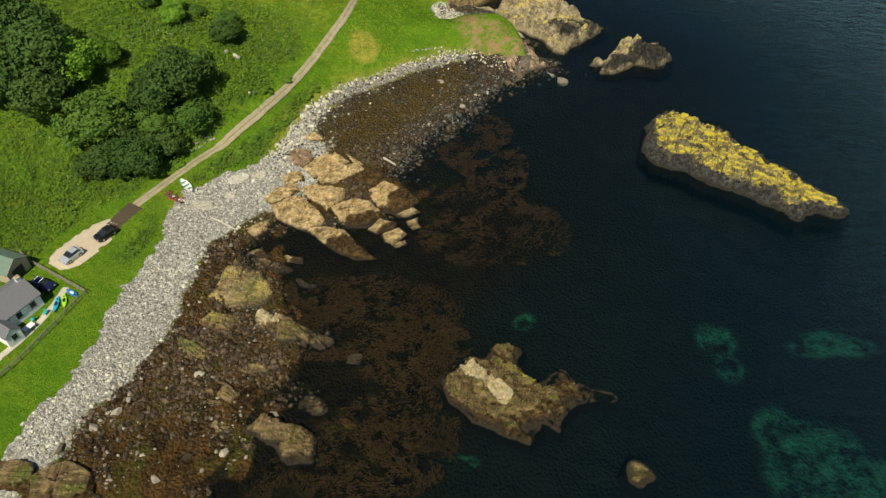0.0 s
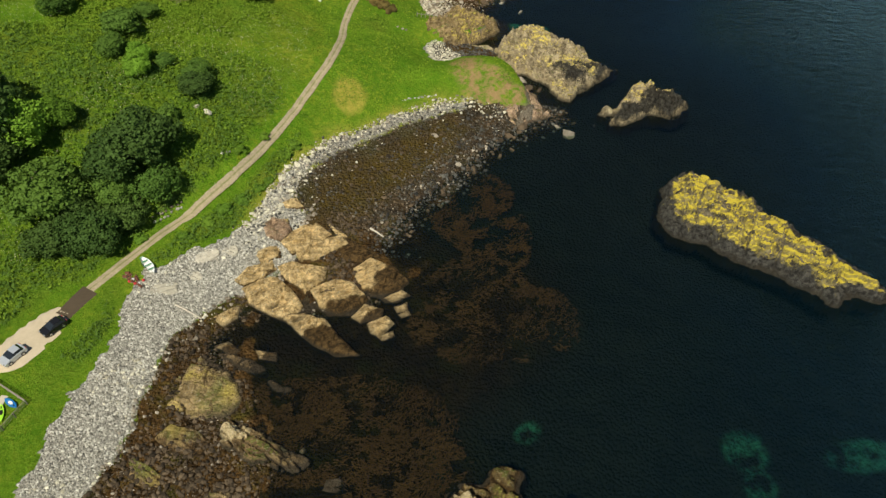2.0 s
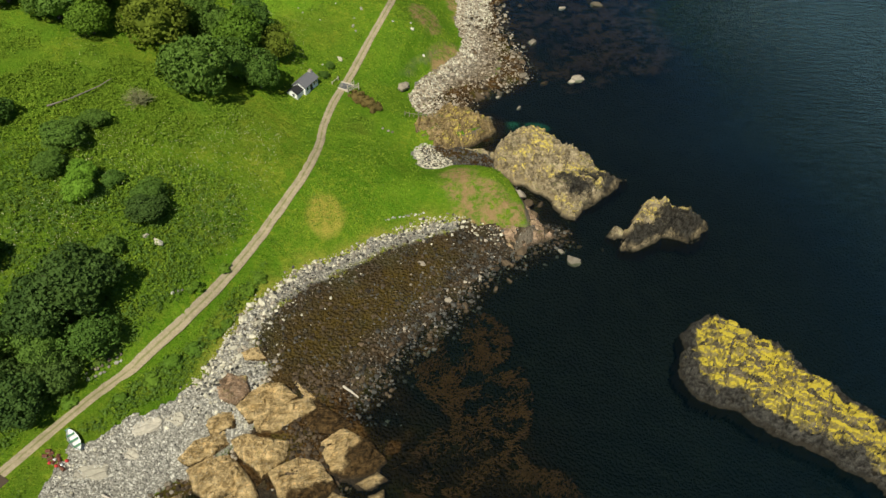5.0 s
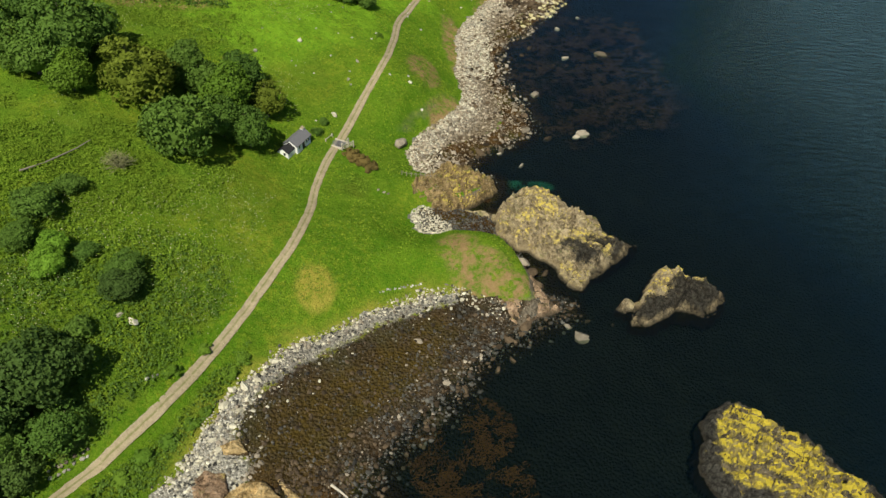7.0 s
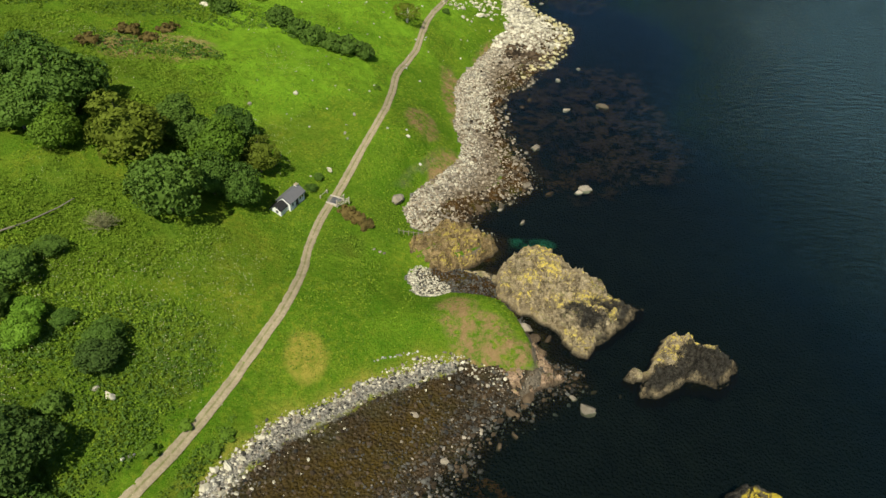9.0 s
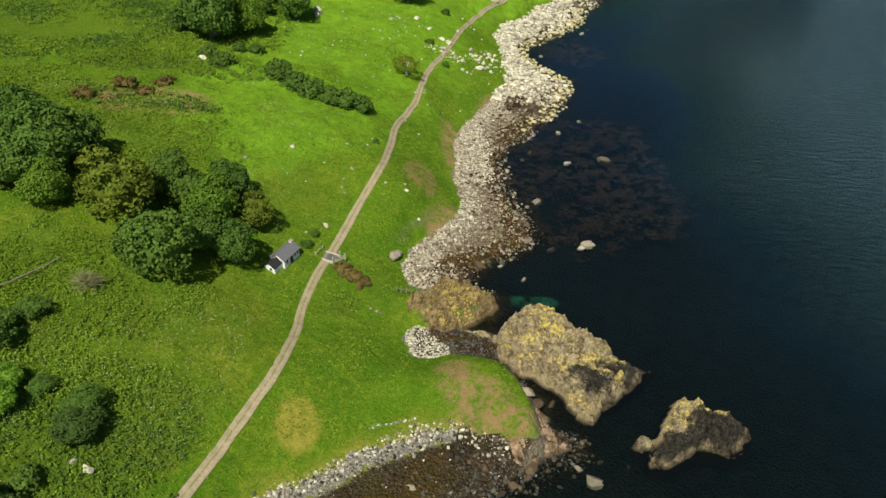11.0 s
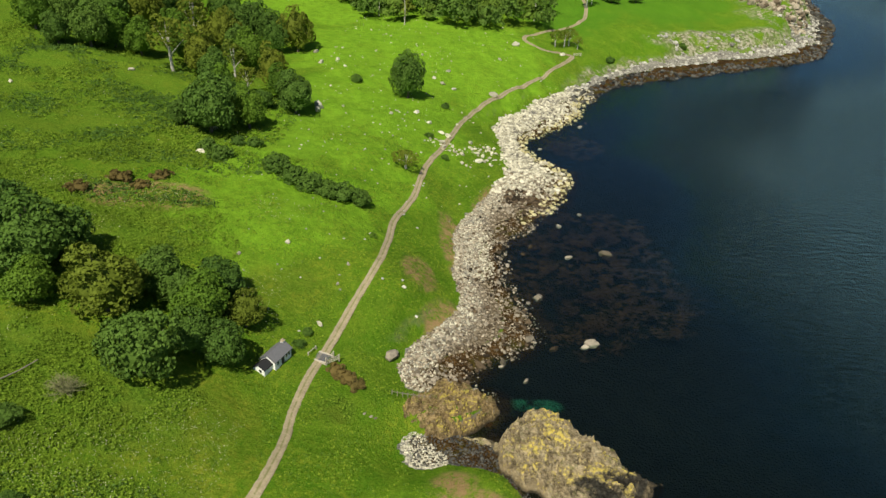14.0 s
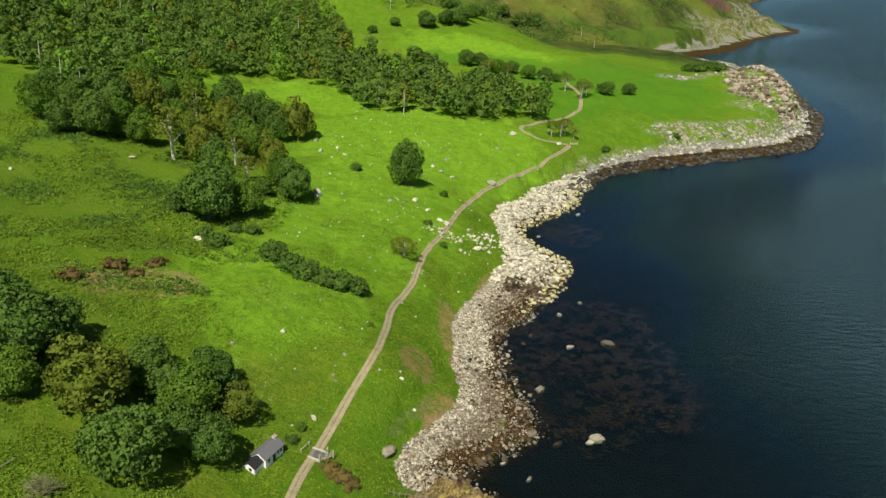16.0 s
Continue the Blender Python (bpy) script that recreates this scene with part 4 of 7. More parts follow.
# bedded slabs of the ledge: outline, height, how weed-dark
outcrop("rock_outcrop", [(-31, 102), (-26, 106.5), (-28, 112), (-24, 115), (-17, 114.5), (-9, 108), (-4.5, 102.5), (-5, 98), (-9.5, 98.5), (-9.5, 97), (-13, 95), (-18, 96), (-19.5, 94), (-22, 95), (-28.5, 97.5)], 0.22, ROCK_WEED, "low brown weed-covered rock ledge under tan slabs", 61, 0.3, 0.5, strata=0.35, dome=0.1, terrace=0.15, crack=0.3, weed=0.6, wobble=2.8)
SLABS = [([(-28.9, 113.1), (-27.5, 115.3), (-24.6, 114.9), (-23.8, 112.4), (-25.3, 110.1), (-27.7, 111)], 1.3, 0), ([(-25.3, 110), (-22.8, 113.6), (-19.5, 113.9), (-17, 111.8), (-20.3, 108.8), (-22.8, 107.7)], 1.2, 0),
         ([(-22.2, 108.1), (-18.4, 111), (-15.3, 111.8), (-14.2, 110), (-16.7, 108.2), (-19.1, 106.3), (-21.4, 106.3)], 1.1, 0), ([(-19.3, 115.2), (-17.2, 114.6), (-13.4, 111.2), (-9.2, 108), (-11, 106.6), (-14.2, 106.6), (-15.6, 108.4), (-14.3, 110)], 0.9, 0.55),
         ([(-13, 104.5), (-9.7, 107), (-6, 105.3), (-4, 102.2), (-6.3, 100), (-9.2, 99.8), (-11, 100.7)], 1.0, 0.6), ([(-25.1, 104.7), (-23.1, 105.7), (-17.3, 104.6), (-17.5, 102), (-20.1, 99.6), (-22.2, 101.5), (-24.1, 103)], 1.2, 0),
         ([(-19.1, 100.3), (-15.5, 102.4), (-12.4, 101.8), (-10.2, 98.3), (-11.3, 96.8), (-13.9, 95.6), (-17, 96.9)], 1.2, 0.3), ([(-30, 100.3), (-27.1, 102.4), (-24.6, 102.6), (-22.4, 100.3), (-20.3, 97), (-21.4, 95.3), (-23.4, 94.6), (-26, 96), (-28.4, 97.7)], 1.4, 0),
         ([(-31.7, 102.2), (-29.7, 104.9), (-26.1, 106.4), (-25, 104.2), (-26.8, 102.6), (-29.8, 101.1)], 1.0, 0.25), ([(-22.6, 94.7), (-19.4, 95.3), (-16.4, 94.4), (-14, 91.2), (-10.8, 88), (-14.2, 87.7), (-18, 89.8), (-20.7, 92.4)], 1.1, 0.35),
         ([(-12.2, 94.9), (-10.5, 97.4), (-7.5, 96.6), (-7.8, 94.8), (-10.6, 93.6)], 0.8, 0.25), ([(-9.9, 93.8), (-6.8, 95.3), (-5.3, 93.4), (-7.6, 91), (-9, 91.7)], 0.7, 0.25), ([(-8.2, 91), (-5.8, 92.3), (-5.3, 91), (-7.4, 90)], 0.6, 0.3),
         ([(-7.6, 98.8), (-4.7, 100.7), (-3.2, 99.3), (-5.8, 97.7)], 0.7, 0.3), ([(-6, 97.2), (-3.7, 98), (-3.5, 96.4), (-5.3, 95.8)], 0.6, 0.3), ([(-5.1, 95.6), (-3.2, 96.4), (-2.8, 95.2), (-4.5, 94.6)], 0.5, 0.3),
         ([(-33.9, 94.9), (-30.1, 97.4), (-29.9, 94.7), (-31.7, 93)], 0.9, 0), ([(-26.6, 119.4), (-23.8, 120.5), (-22.4, 118.4), (-25.4, 117.9)], 0.9, 0), ([(-29, 107.2), (-27.5, 109.6), (-25.6, 109.4), (-25, 106.8), (-27.6, 105.4)], 0.5, 0.15),
         ([(-32.5, 89.4), (-30.5, 90.4), (-28.2, 88.6), (-29.6, 87.4)], 0.5, 0.5), ([(-26.4, 88.8), (-23, 88.4), (-22.4, 86.6), (-25.4, 87)], 0.4, 0.6)]
for k, (line, top, dark_) in enumerate(SLABS):
    ring = np.array(line)
    z0 = ground_z(*ring.mean(0))
    ring = ring.mean(0) + (ring - ring.mean(0)) * 1.10
    outcrop("rock_slab", ring, top * 0.75, ROCK_TAN if k else ROCK_PINK, "tan weathered rock slab split along its bedding", 130 + k, 0.16, 0.16, (0.05, 0.03 if k % 3 else -0.02), 0.95, 298 + (k * 37) % 26 - 13, 0.3, base=max(z0, 0.0) - 0.05, dome=0.05, terrace=0.26, rib=1.3, wobble=0.7,
            scoured=(0.75, -0.55, 0.55 - 1.3 * dark_), rim_dark=0.12, crack=0.7, weed=0.16, group="slabs of the ledge", n=1)
# ribbed rocks that stand out of the weed
outcrop("rock_outcrop", [(-37.2, 77.7), (-37, 84.6), (-33.5, 87.6), (-27.5, 83.2), (-26.2, 79), (-31.8, 76)], 1.4, ROCK_OLIVE, "broad brown ribbed rock shelf with green weed", 31, 0.22, 1.8, (0, 0), 0.4, 70, 0.5, base=0.1, dome=0.1, terrace=0.3, rib=0.9, wobble=2.0, weed=0.35, block=0.3)
outcrop("rock_outcrop", [(-29, 74.8), (-26.4, 76.8), (-19.9, 73.4), (-15.6, 70.6), (-17.0, 68.6), (-21.9, 69.1), (-26.8, 71.3)], 1.9, ROCK_BROWN, "pointed dark rock with a cream head", 32, 0.2, 1.2, (-0.09, 0.06), 0.6, 60, 0.6, base=-0.2, dome=0.3, terrace=0.4, rib=0.9, wobble=1.3, weed=0.5, crest=(-27.8, 74.2, -25.2, 74.0, 1.3))
SPURS = [([(-34.8, 61.8), (-33.5, 63.5), (-29.8, 62.6), (-27.8, 60.8), (-29.3, 58.7), (-33.7, 58.7)], 1.7, 0.8), ([(-29.8, 65.3), (-27.4, 66.7), (-23.9, 65.3), (-25.0, 63.7), (-28.5, 63.7)], 1.2, 0.7),
         ([(-26.7, 55.0), (-23.2, 57.5), (-18.1, 55.3), (-16.0, 52.7), (-16.0, 49.6), (-19.9, 49.5), (-22.6, 52.1), (-25.2, 53.5)], 1.6, 0.9), ([(-31.9, 55.7), (-30.2, 56.9), (-27.8, 55.2), (-29.1, 53.5), (-31.2, 54.1)], 1.1, 0.7),
         ([(-20, 59.9), (-17.5, 61), (-15.1, 58.4), (-16.2, 57), (-19.2, 57.9)], 1.1, 0.6), ([(-26.5, 53.5), (-24, 53.2), (-24.3, 51), (-25.9, 51.8)], 0.9, 0.6), ([(-37.4, 53.4), (-35.4, 54), (-34.4, 52.4), (-36, 51.2)], 0.9, 0.6),
         ([(-23.6, 83.4), (-20, 82.6), (-19.4, 81.2), (-22.8, 81.4)], 0.6, 0.6), ([(-31, 88), (-27, 87.2), (-23.4, 85), (-26, 84), (-30, 86)], 0.7, 0.7)]
for k, (line, top, rib) in enumerate(SPURS):
    outcrop("rock_outcrop", line, top, ROCK_OLIVE if k % 2 else ROCK_BROWN, "tan ribbed rock among brown foreshore weed", 33 + k, 0.18, 0.7, (-0.1, 0.08), 0.75, 65 + 9 * k, 0.7, base=-0.1, dome=0.35, terrace=0.35, rib=rib, wobble=1.5, weed=0.8, crack=1.3, group="ribbed foreshore rocks")
SHELVES = [(-48, 46, 7, 6, 20, 1.8), (-54, 47, 6, 4, 0, 1.6), (-37, 68, 6, 3, -30, 0.5), (-33, 73, 7, 3.5, -20, 0.5),
           (-12, 66.8, 3, 2, 0, 0.4)]
for k, (x, y, a, b, turn, top) in enumerate(SHELVES):
    slab(x, y, a, b, turn, top * 0.6, ROCK_BROWN, "olive-brown rock shelf with weed and lichen", 80 + k, dark_end=-0.2)
FLAGS = [(-42.2, 99.2, 5.2, 3.2, 15, 0.5), (-38.2, 102.4, 3.6, 2.0, -20, 0.4), (-36.9, 106.4, 4.4, 2.6, 25, 0.5), (-33.3, 107.8, 3.4, 2.2, -15, 0.5), ]
for k, (x, y, a, b, turn, top) in enumerate(FLAGS):
    slab(x, y, a * 0.85, b * 0.85, turn, top * 0.55, FLAG_ROCK, "flat pale rock bedded in the shingle", 110 + k, 0.05, -0.6)


# ---- loose stones ----
def stone_shape(level, seed):
    """A stone with broken facets."""
    bm = bmesh.new()
    bmesh.ops.create_icosphere(bm, subdivisions=level, radius=1.0)
    v = np.array([q.co[:] for q in bm.verts])
    f = [[q.index for q in p.verts] for p in bm.faces]
    bm.free()
    rng = np.random.default_rng(seed)
    v *= rng.uniform(0.85, 1.12, (len(v), 1))
    for _ in range(9):
        n = rng.normal(size=3)
        n /= np.linalg.norm(n)
        over = np.maximum(v @ n - rng.uniform(0.5, 0.8), 0)
        v -= over[:, None] * n
    v *= np.array([1.0, rng.uniform(0.65, 0.95), rng.uniform(0.5, 0.75)])
    return v, np.array(f)


def chip_shape(seed):
    """A small stone of eight faces."""
    rng = np.random.default_rng(seed)
    v = np.array([(1, 0, 0), (0, 1, 0), (-1, 0, 0), (0, -1, 0), (0, 0, 0.75), (0, 0, -0.6)], float)
    v = v * rng.uniform(0.75, 1.15, (6, 1)) + rng.uniform(-0.28, 0.28, (6, 3))
    return v * 1.12, np.array([(0, 1, 4), (1, 2, 4), (2, 3, 4), (3, 0, 4), (1, 0, 5), (2, 1, 5), (3, 2, 5), (0, 3, 5)])


PEBBLES = [stone_shape(1, k) for k in range(6)]
CHIPS = [chip_shape(k + 90) for k in range(6)]


def field(a):
    return lambda x, y: field_at(a, x, y)


z_at, g_at, w_at, pale_at, dark_at, scrub_at = field(gz), field(gd), field(wd), field(pale), field(dark), field(zone[:, 2].reshape(gx.shape))


def scatter_stones(label, material, x, y, size, seed, sink=0.25, name="beach_stones", chip=0.2):
    """One joined mesh of loose stones."""
    rng = np.random.default_rng(seed)
    z = z_at(x, y)
    vs, fs, n = [], [], 0
    kind = rng.integers(0, len(PEBBLES), len(x))
    kind = kind + len(PEBBLES) * (size < chip)
    for k, (v, f) in enumerate(PEBBLES + CHIPS):
        m = np.where(kind == k)[0]
        if not len(m):
            continue
        a = rng.uniform(0, math.tau, len(m))
        c, s = np.cos(a)[:, None], np.sin(a)[:, None]
        tip = rng.uniform(-0.18, 0.18, (len(m), 2))
        sc = size[m][:, None]
        px, py, pz = v[:, 0][None] * sc, v[:, 1][None] * sc, v[:, 2][None] * sc
        pz = pz + px * tip[:, :1] + py * tip[:, 1:]
        w = np.stack([px * c - py * s + x[m][:, None], px * s + py * c + y[m][:, None], pz + z[m][:, None] + sc * (0.5 - sink) * 0.5], -1)
        vs.append(w.reshape(-1, 3))
        fs.append((f[None] + n + (np.arange(len(m)) * len(v))[:, None, None]).reshape(-1, 3))
        n += len(m) * len(v)
    ob = mesh_object(name, np.vstack(vs), np.vstack(fs), material)
    return tagged(ob, label, "stones", kind="stuff")


def places(n, box, keep, seed):
    rng = np.random.default_rng(seed)
    x, y = rng.uniform(box[0], box[1], n), rng.uniform(box[2], box[3], n)
    m = keep(x, y, rng.uniform(0, 1, n))
    return x[m], y[m]


def sizes(n, lo, hi, seed, power=2.5):
    return lo + (hi - lo) * np.random.default_rng(seed).uniform(0, 1, n) ** power


x, y = places(150000, (-62, -18, 38, 128), lambda a, b, r: (pale_at(a, b) > 0.35 + 0.5 * r) & (g_at(a, b) < 1.4), 1)
scatter_stones("pale grey rounded shingle of the storm beach", STONE_PALE, x, y, sizes(len(x), 0.06, 0.30, 1, 4.5), 1)
x, y = places(20000, (-60, -14, 38, 128), lambda a, b, r: (g_at(a, b) < -1) & (w_at(a, b) > 1) & (np.abs(pale_at(a, b) - 0.5 + 0.5 * (vnoise(a, b, 3, 60) - 0.5)) < 0.36 * r) & (r < 0.8), 16)
scatter_stones("grey and fawn boulders where shingle meets the foreshore", STONE_FAWN, x, y, sizes(len(x), 0.12, 0.6, 16, 3.5), 16)
x, y = places(9000, (-60, -14, 38, 122), lambda a, b, r: (pale_at(a, b) > 0.5) & (vnoise(a, b, 9, 67) > 0.35 + 0.5 * r), 17)
scatter_stones("larger pale stones on the storm beach", STONE_WHITE, x, y, sizes(len(x), 0.12, 0.5, 17, 3), 17)
x, y = places(3000, (-50, -26, 80, 104), lambda a, b, r: (np.abs(pale_at(a, b) - 0.35) < 0.4) & (g_at(a, b) < -2) & (w_at(a, b) > 0) & (vnoise(a, b, 6, 88) > 0.25 + 0.5 * r), 26)
scatter_stones("pale angular boulders below the shingle", STONE_WHITE, x, y, sizes(len(x), 0.12, 0.62, 26, 3), 26)
x, y = places(42000, (-56, -8, 36, 118), lambda a, b, r: (dark_at(a, b) > 0.5) & (w_at(a, b) > -2 - 5 * r) & (vnoise(a, b, 5, 61) > 0.30 + 0.55 * r), 2)
scatter_stones("dark wet boulders among weed on the foreshore", STONE_DARK, x, y, sizes(len(x), 0.09, 0.62, 2, 4.5), 2, chip=0.27)
x, y = places(5000, (-58, -14, 34, 98), lambda a, b, r: (dark_at(a, b) > 0.4) & (w_at(a, b) > -1 - 3 * r) & (vnoise(a, b, 6, 64) > 0.25 + 0.7 * r), 24)
scatter_stones("fawn and grey stones strewn over weedy foreshore", STONE_FAWN, x, y, sizes(len(x), 0.08, 0.5, 24, 5), 24, chip=0.27)
# the bay: white stones thin out from the grass to a grey stony floor
x, y = places(36000, (-34, 27, 112, 152.5), lambda a, b, r: (g_at(a, b) < 0.5 + 1.2 * r * r) & (w_at(a, b) > 0) & (r < 0.9 * np.exp(-np.maximum(-g_at(a, b), 0) / (0.9 + 1.6 * step(-12, -24, a) + 1.3 * vnoise(a, b, 4, 68))) * step(20, 4, a)), 3)
mixed = np.random.default_rng(28).uniform(0, 1, len(x)) + 0.35 * step(0, -5, g_at(x, y))
for stone, pick, label, seed in ((STONE_WHITE, mixed < 0.62, "white boulders along the bay's grass edge", 3), (STONE_FAWN, (mixed >= 0.62) & (mixed < 0.88), "fawn boulders along the bay's grass edge", 29), (STONE_GREY, mixed >= 0.88, "grey boulders along the bay's grass edge", 30)):
    scatter_stones(label, stone, x[pick], y[pick], sizes(int(pick.sum()), 0.09, 0.5, seed, 4), seed)
x, y = places(70000, (-34, 28, 108, 152.5), lambda a, b, r: (g_at(a, b) < 0.3) & (w_at(a, b) > -2.5 + 2 * r) & (r < 0.02 + 0.24 * vnoise(a, b, 3, 63) * (0.35 + 0.65 * step(9, 3, w_at(a, b)) + 0.6 * step(-4, -1, g_at(a, b)))), 4)
scatter_stones("small grey stones on the floor of the bay", STONE_GREY, x, y, sizes(len(x), 0.06, 0.34, 4, 4), 4)
x, y = places(6000, (-32, 28, 112, 152), lambda a, b, r: (dark_at(a, b) > 0.4) & (w_at(a, b) > -5 + 3 * r) & (r < 0.2 + 0.5 * step(9, 1, w_at(a, b))), 18)
scatter_stones("dark wet boulders at the tide line of the bay", STONE_DARK, x, y, sizes(len(x), 0.15, 0.6, 18, 3), 18)
x, y = places(1500, (-30, 28, 112, 152), lambda a, b, r: (dark_at(a, b) > 0.4) & (w_at(a, b) > -3 + 3 * r) & (r < step(12, 0, w_at(a, b))), 14)
scatter_stones("fawn boulders by the water in the bay", STONE_FAWN, x, y, sizes(len(x), 0.12, 0.5, 14, 4), 14)
x, y = places(5200, (-30, 28, 108, 152), lambda a, b, r: (g_at(a, b) < -2) & (w_at(a, b) > -6 + 4 * r) & (vnoise(a, b, 4, 92) > 0.2 + 0.3 * r) & (r < 0.75 * step(10, 2, w_at(a, b))), 31)
scatter_stones("separate grey stones towards the water of the bay", STONE_GREY, x, y, sizes(len(x), 0.14, 0.62, 31, 3), 31)
x, y = places(2600, (-4, 6, 163, 178), lambda a, b, r: (g_at(a, b) < 0.2) & (w_at(a, b) > 0) & (b + a < 176), 5)
scatter_stones("white cobbles filling a small cove", STONE_WHITE, x, y, sizes(len(x), 0.12, 0.34, 5), 5)
x, y = places(5200, (0, 24, 160, 182), lambda a, b, r: (g_at(a, b) < -0.2) & (w_at(a, b) > -1.5 + r) & (r < 0.8), 22)
scatter_stones("grey stones on the neck behind a sea rock", STONE_GREY, x, y, sizes(len(x), 0.1, 0.45, 22, 3), 22)
# the stony shore: tan boulders, a white patch, dark rocks at the point


def up_beach(a, b):
    w, g = np.maximum(w_at(a, b), 0), np.maximum(-g_at(a, b), 0)
    return w / np.maximum(w + g, 0.01)


x, y = places(70000, (-6, 50, 186, 300), lambda a, b, r: (g_at(a, b) < 0.4) & (w_at(a, b) > -2.5 + 2 * r) & (r < 0.12 + 0.8 * up_beach(a, b)), 6)
scatter_stones("tan and brown stones of a stony shore", STONE_TAN, x, y, sizes(len(x), 0.10, 0.60, 6, 4.5), 6)
x, y = places(9000, (-6, 40, 186, 300), lambda a, b, r: (g_at(a, b) < -1) & (w_at(a, b) > -4 + 3 * r) & (vnoise(a, b, 5, 69) > 0.3 + 0.5 * r), 7)
scatter_stones("fawn and brown boulders at the water's edge of a stony shore", STONE_FAWN, x, y, sizes(len(x), 0.2, 0.95, 7, 4), 7)
x, y = places(34000, (-4, 34, 186, 290), lambda a, b, r: (g_at(a, b) < 0.3) & (w_at(a, b) > 1) & (np.maximum(blob(a, b, 13, 249, 7, 17), np.maximum(0.6 * blob(a, b, 1, 197, 4, 9), 0.75 * step(0.45, 0.9, up_beach(a, b)))) > 0.1 + 0.8 * r), 19)
scatter_stones("white cobbles in a patch on the stony shore", STONE_WHITE, x, y, sizes(len(x), 0.12, 0.48, 19, 3), 19)
x, y = places(7000, (-4, 46, 186, 300), lambda a, b, r: (g_at(a, b) < -1.5) & (w_at(a, b) > -2 + 1.5 * r) & (r < 0.9 * (1 - up_beach(a, b)) ** 1.5) & (vnoise(a, b, 4, 89) > 0.35), 27)
scatter_stones("dark brown boulders low on the stony shore", STONE_DARK, x, y, sizes(len(x), 0.2, 0.95, 27, 3), 27)
x, y = places(700, (20, 38, 268, 292), lambda a, b, r: (blob(a, b, 28.5, 280, 6, 8) > 0.2 + 0.6 * r) & (g_at(a, b) < 0), 20)
scatter_stones("dark boulders at a stony point", STONE_DARK, x, y, sizes(len(x), 0.4, 1.5, 20, 2), 20)
x, y = places(22000, (10, 78, 282, 408), lambda a, b, r: (g_at(a, b) < 1.0) & (w_at(a, b) > 0.5 + 1.5 * r) & (a < 74) & (r < 0.3 + 0.7 * up_beach(a, b)), 8)
scatter_stones("bright white boulders heaped along the shore", STONE_WHITE, x, y, sizes(len(x), 0.3, 1.3, 8, 3), 8)
x, y = places(9000, (14, 78, 250, 400), lambda a, b, r: (w_at(a, b) < 3) & (w_at(a, b) > -3 + 2.5 * r) & (b > 262 + 20 * r), 9)
scatter_stones("yellow-lichened boulders at the tide line", STONE_YELLOW, x, y, sizes(len(x), 0.3, 1.2, 9, 3), 9)
x, y = places(420, (0, 26, 290, 318), lambda a, b, r: (g_at(a, b) > 0) & (vnoise(a, b, 7, 70) > 0.5 + 0.3 * r), 21)
scatter_stones("white boulders strewn over the pasture above the shore", STONE_WHITE, x, y, sizes(len(x), 0.35, 1.3, 21, 3), 21, name="field_stones")
x, y = places(60000, (60, 330, 390, 900), lambda a, b, r: (g_at(a, b) < 2 + 6 * r * r) & (w_at(a, b) > 0) & (pale_at(a, b) > 0.3), 10)
scatter_stones("pale boulders along the far shore", STONE_PALE, x, y, sizes(len(x), 0.5, 1.8, 10, 3), 10)
x, y = places(50000, (60, 340, 390, 900), lambda a, b, r: (w_at(a, b) < 9) & (w_at(a, b) > -3 + 2 * r) & (pale_at(a, b) < 0.6), 11)
scatter_stones("black tidal boulders along the far shore", STONE_GREY, x, y, sizes(len(x), 0.5, 2.0, 11, 3), 11)
scree_at = field(zone_b[:, 2].reshape(gx.shape))
x, y = places(18000, (110, 320, 470, 860), lambda a, b, r: (scree_at(a, b) * (0.3 + 0.9 * vnoise(a, b, 14, 65)) > 0.55 + 0.4 * r) & (g_at(a, b) > 0), 12)
scatter_stones("pale scree boulders strewn over a cape", STONE_PALE, x, y, sizes(len(x), 0.5, 2.2, 12, 3), 12)
x, y = places(2600, (180, 262, 520, 660), lambda a, b, r: (blob(a, b, 226, 590, 26, 56, -20) > 0.15 + 0.7 * r) & (g_at(a, b) > 0) & (vnoise(a, b, 12, 87) > 0.3), 25)
scatter_stones("fawn crags and outcrops on a rocky cape", STONE_TAN, x, y, sizes(len(x), 1.0, 4.0, 25, 2.5), 25, name="crag_stones")
x, y = places(900, (-40, 60, 255, 470), lambda a, b, r: (g_at(a, b) > 1.5) & (r < 0.25 + 0.75 * (vnoise(a, b, 18, 66) > 0.62)), 13)
scatter_stones("small white stones dotting the pasture", STONE_WHITE, x, y, sizes(len(x), 0.18, 0.7, 13, 3), 13, name="field_stones")
x, y = places(260, (-130, 0, 190, 330), lambda a, b, r: (g_at(a, b) > 2), 15)
scatter_stones("small pale stones in rough hillside grass", STONE_PALE, x, y, sizes(len(x), 0.15, 0.5, 15, 3), 15, name="field_stones")

BIG = [stone_shape(3, 40 + k) for k in range(5)]
big_meshes = {}


def boulder(x, y, size, material, label, seed, group, tall=1.0):
    """A single boulder, bedded in the ground."""
    k = seed % len(BIG)
    if (k, material.name) not in big_meshes:
        v, f = BIG[k]
        ob = mesh_object("boulder", v, f, material)
        big_meshes[k, material.name] = ob.data
    else:
        ob = new("boulder", big_meshes[k, material.name])
    ob.matrix_basis = pose(x, y, max(ground_z(x, y), -0.35) + size * 0.18 * tall, 0, 0, seed * 47 % 360) @ Matrix.Diagonal((size, size * (0.75 + seed * 37 % 40 / 100), size * tall, 1))
    return tagged(ob, label, "boulder", group)


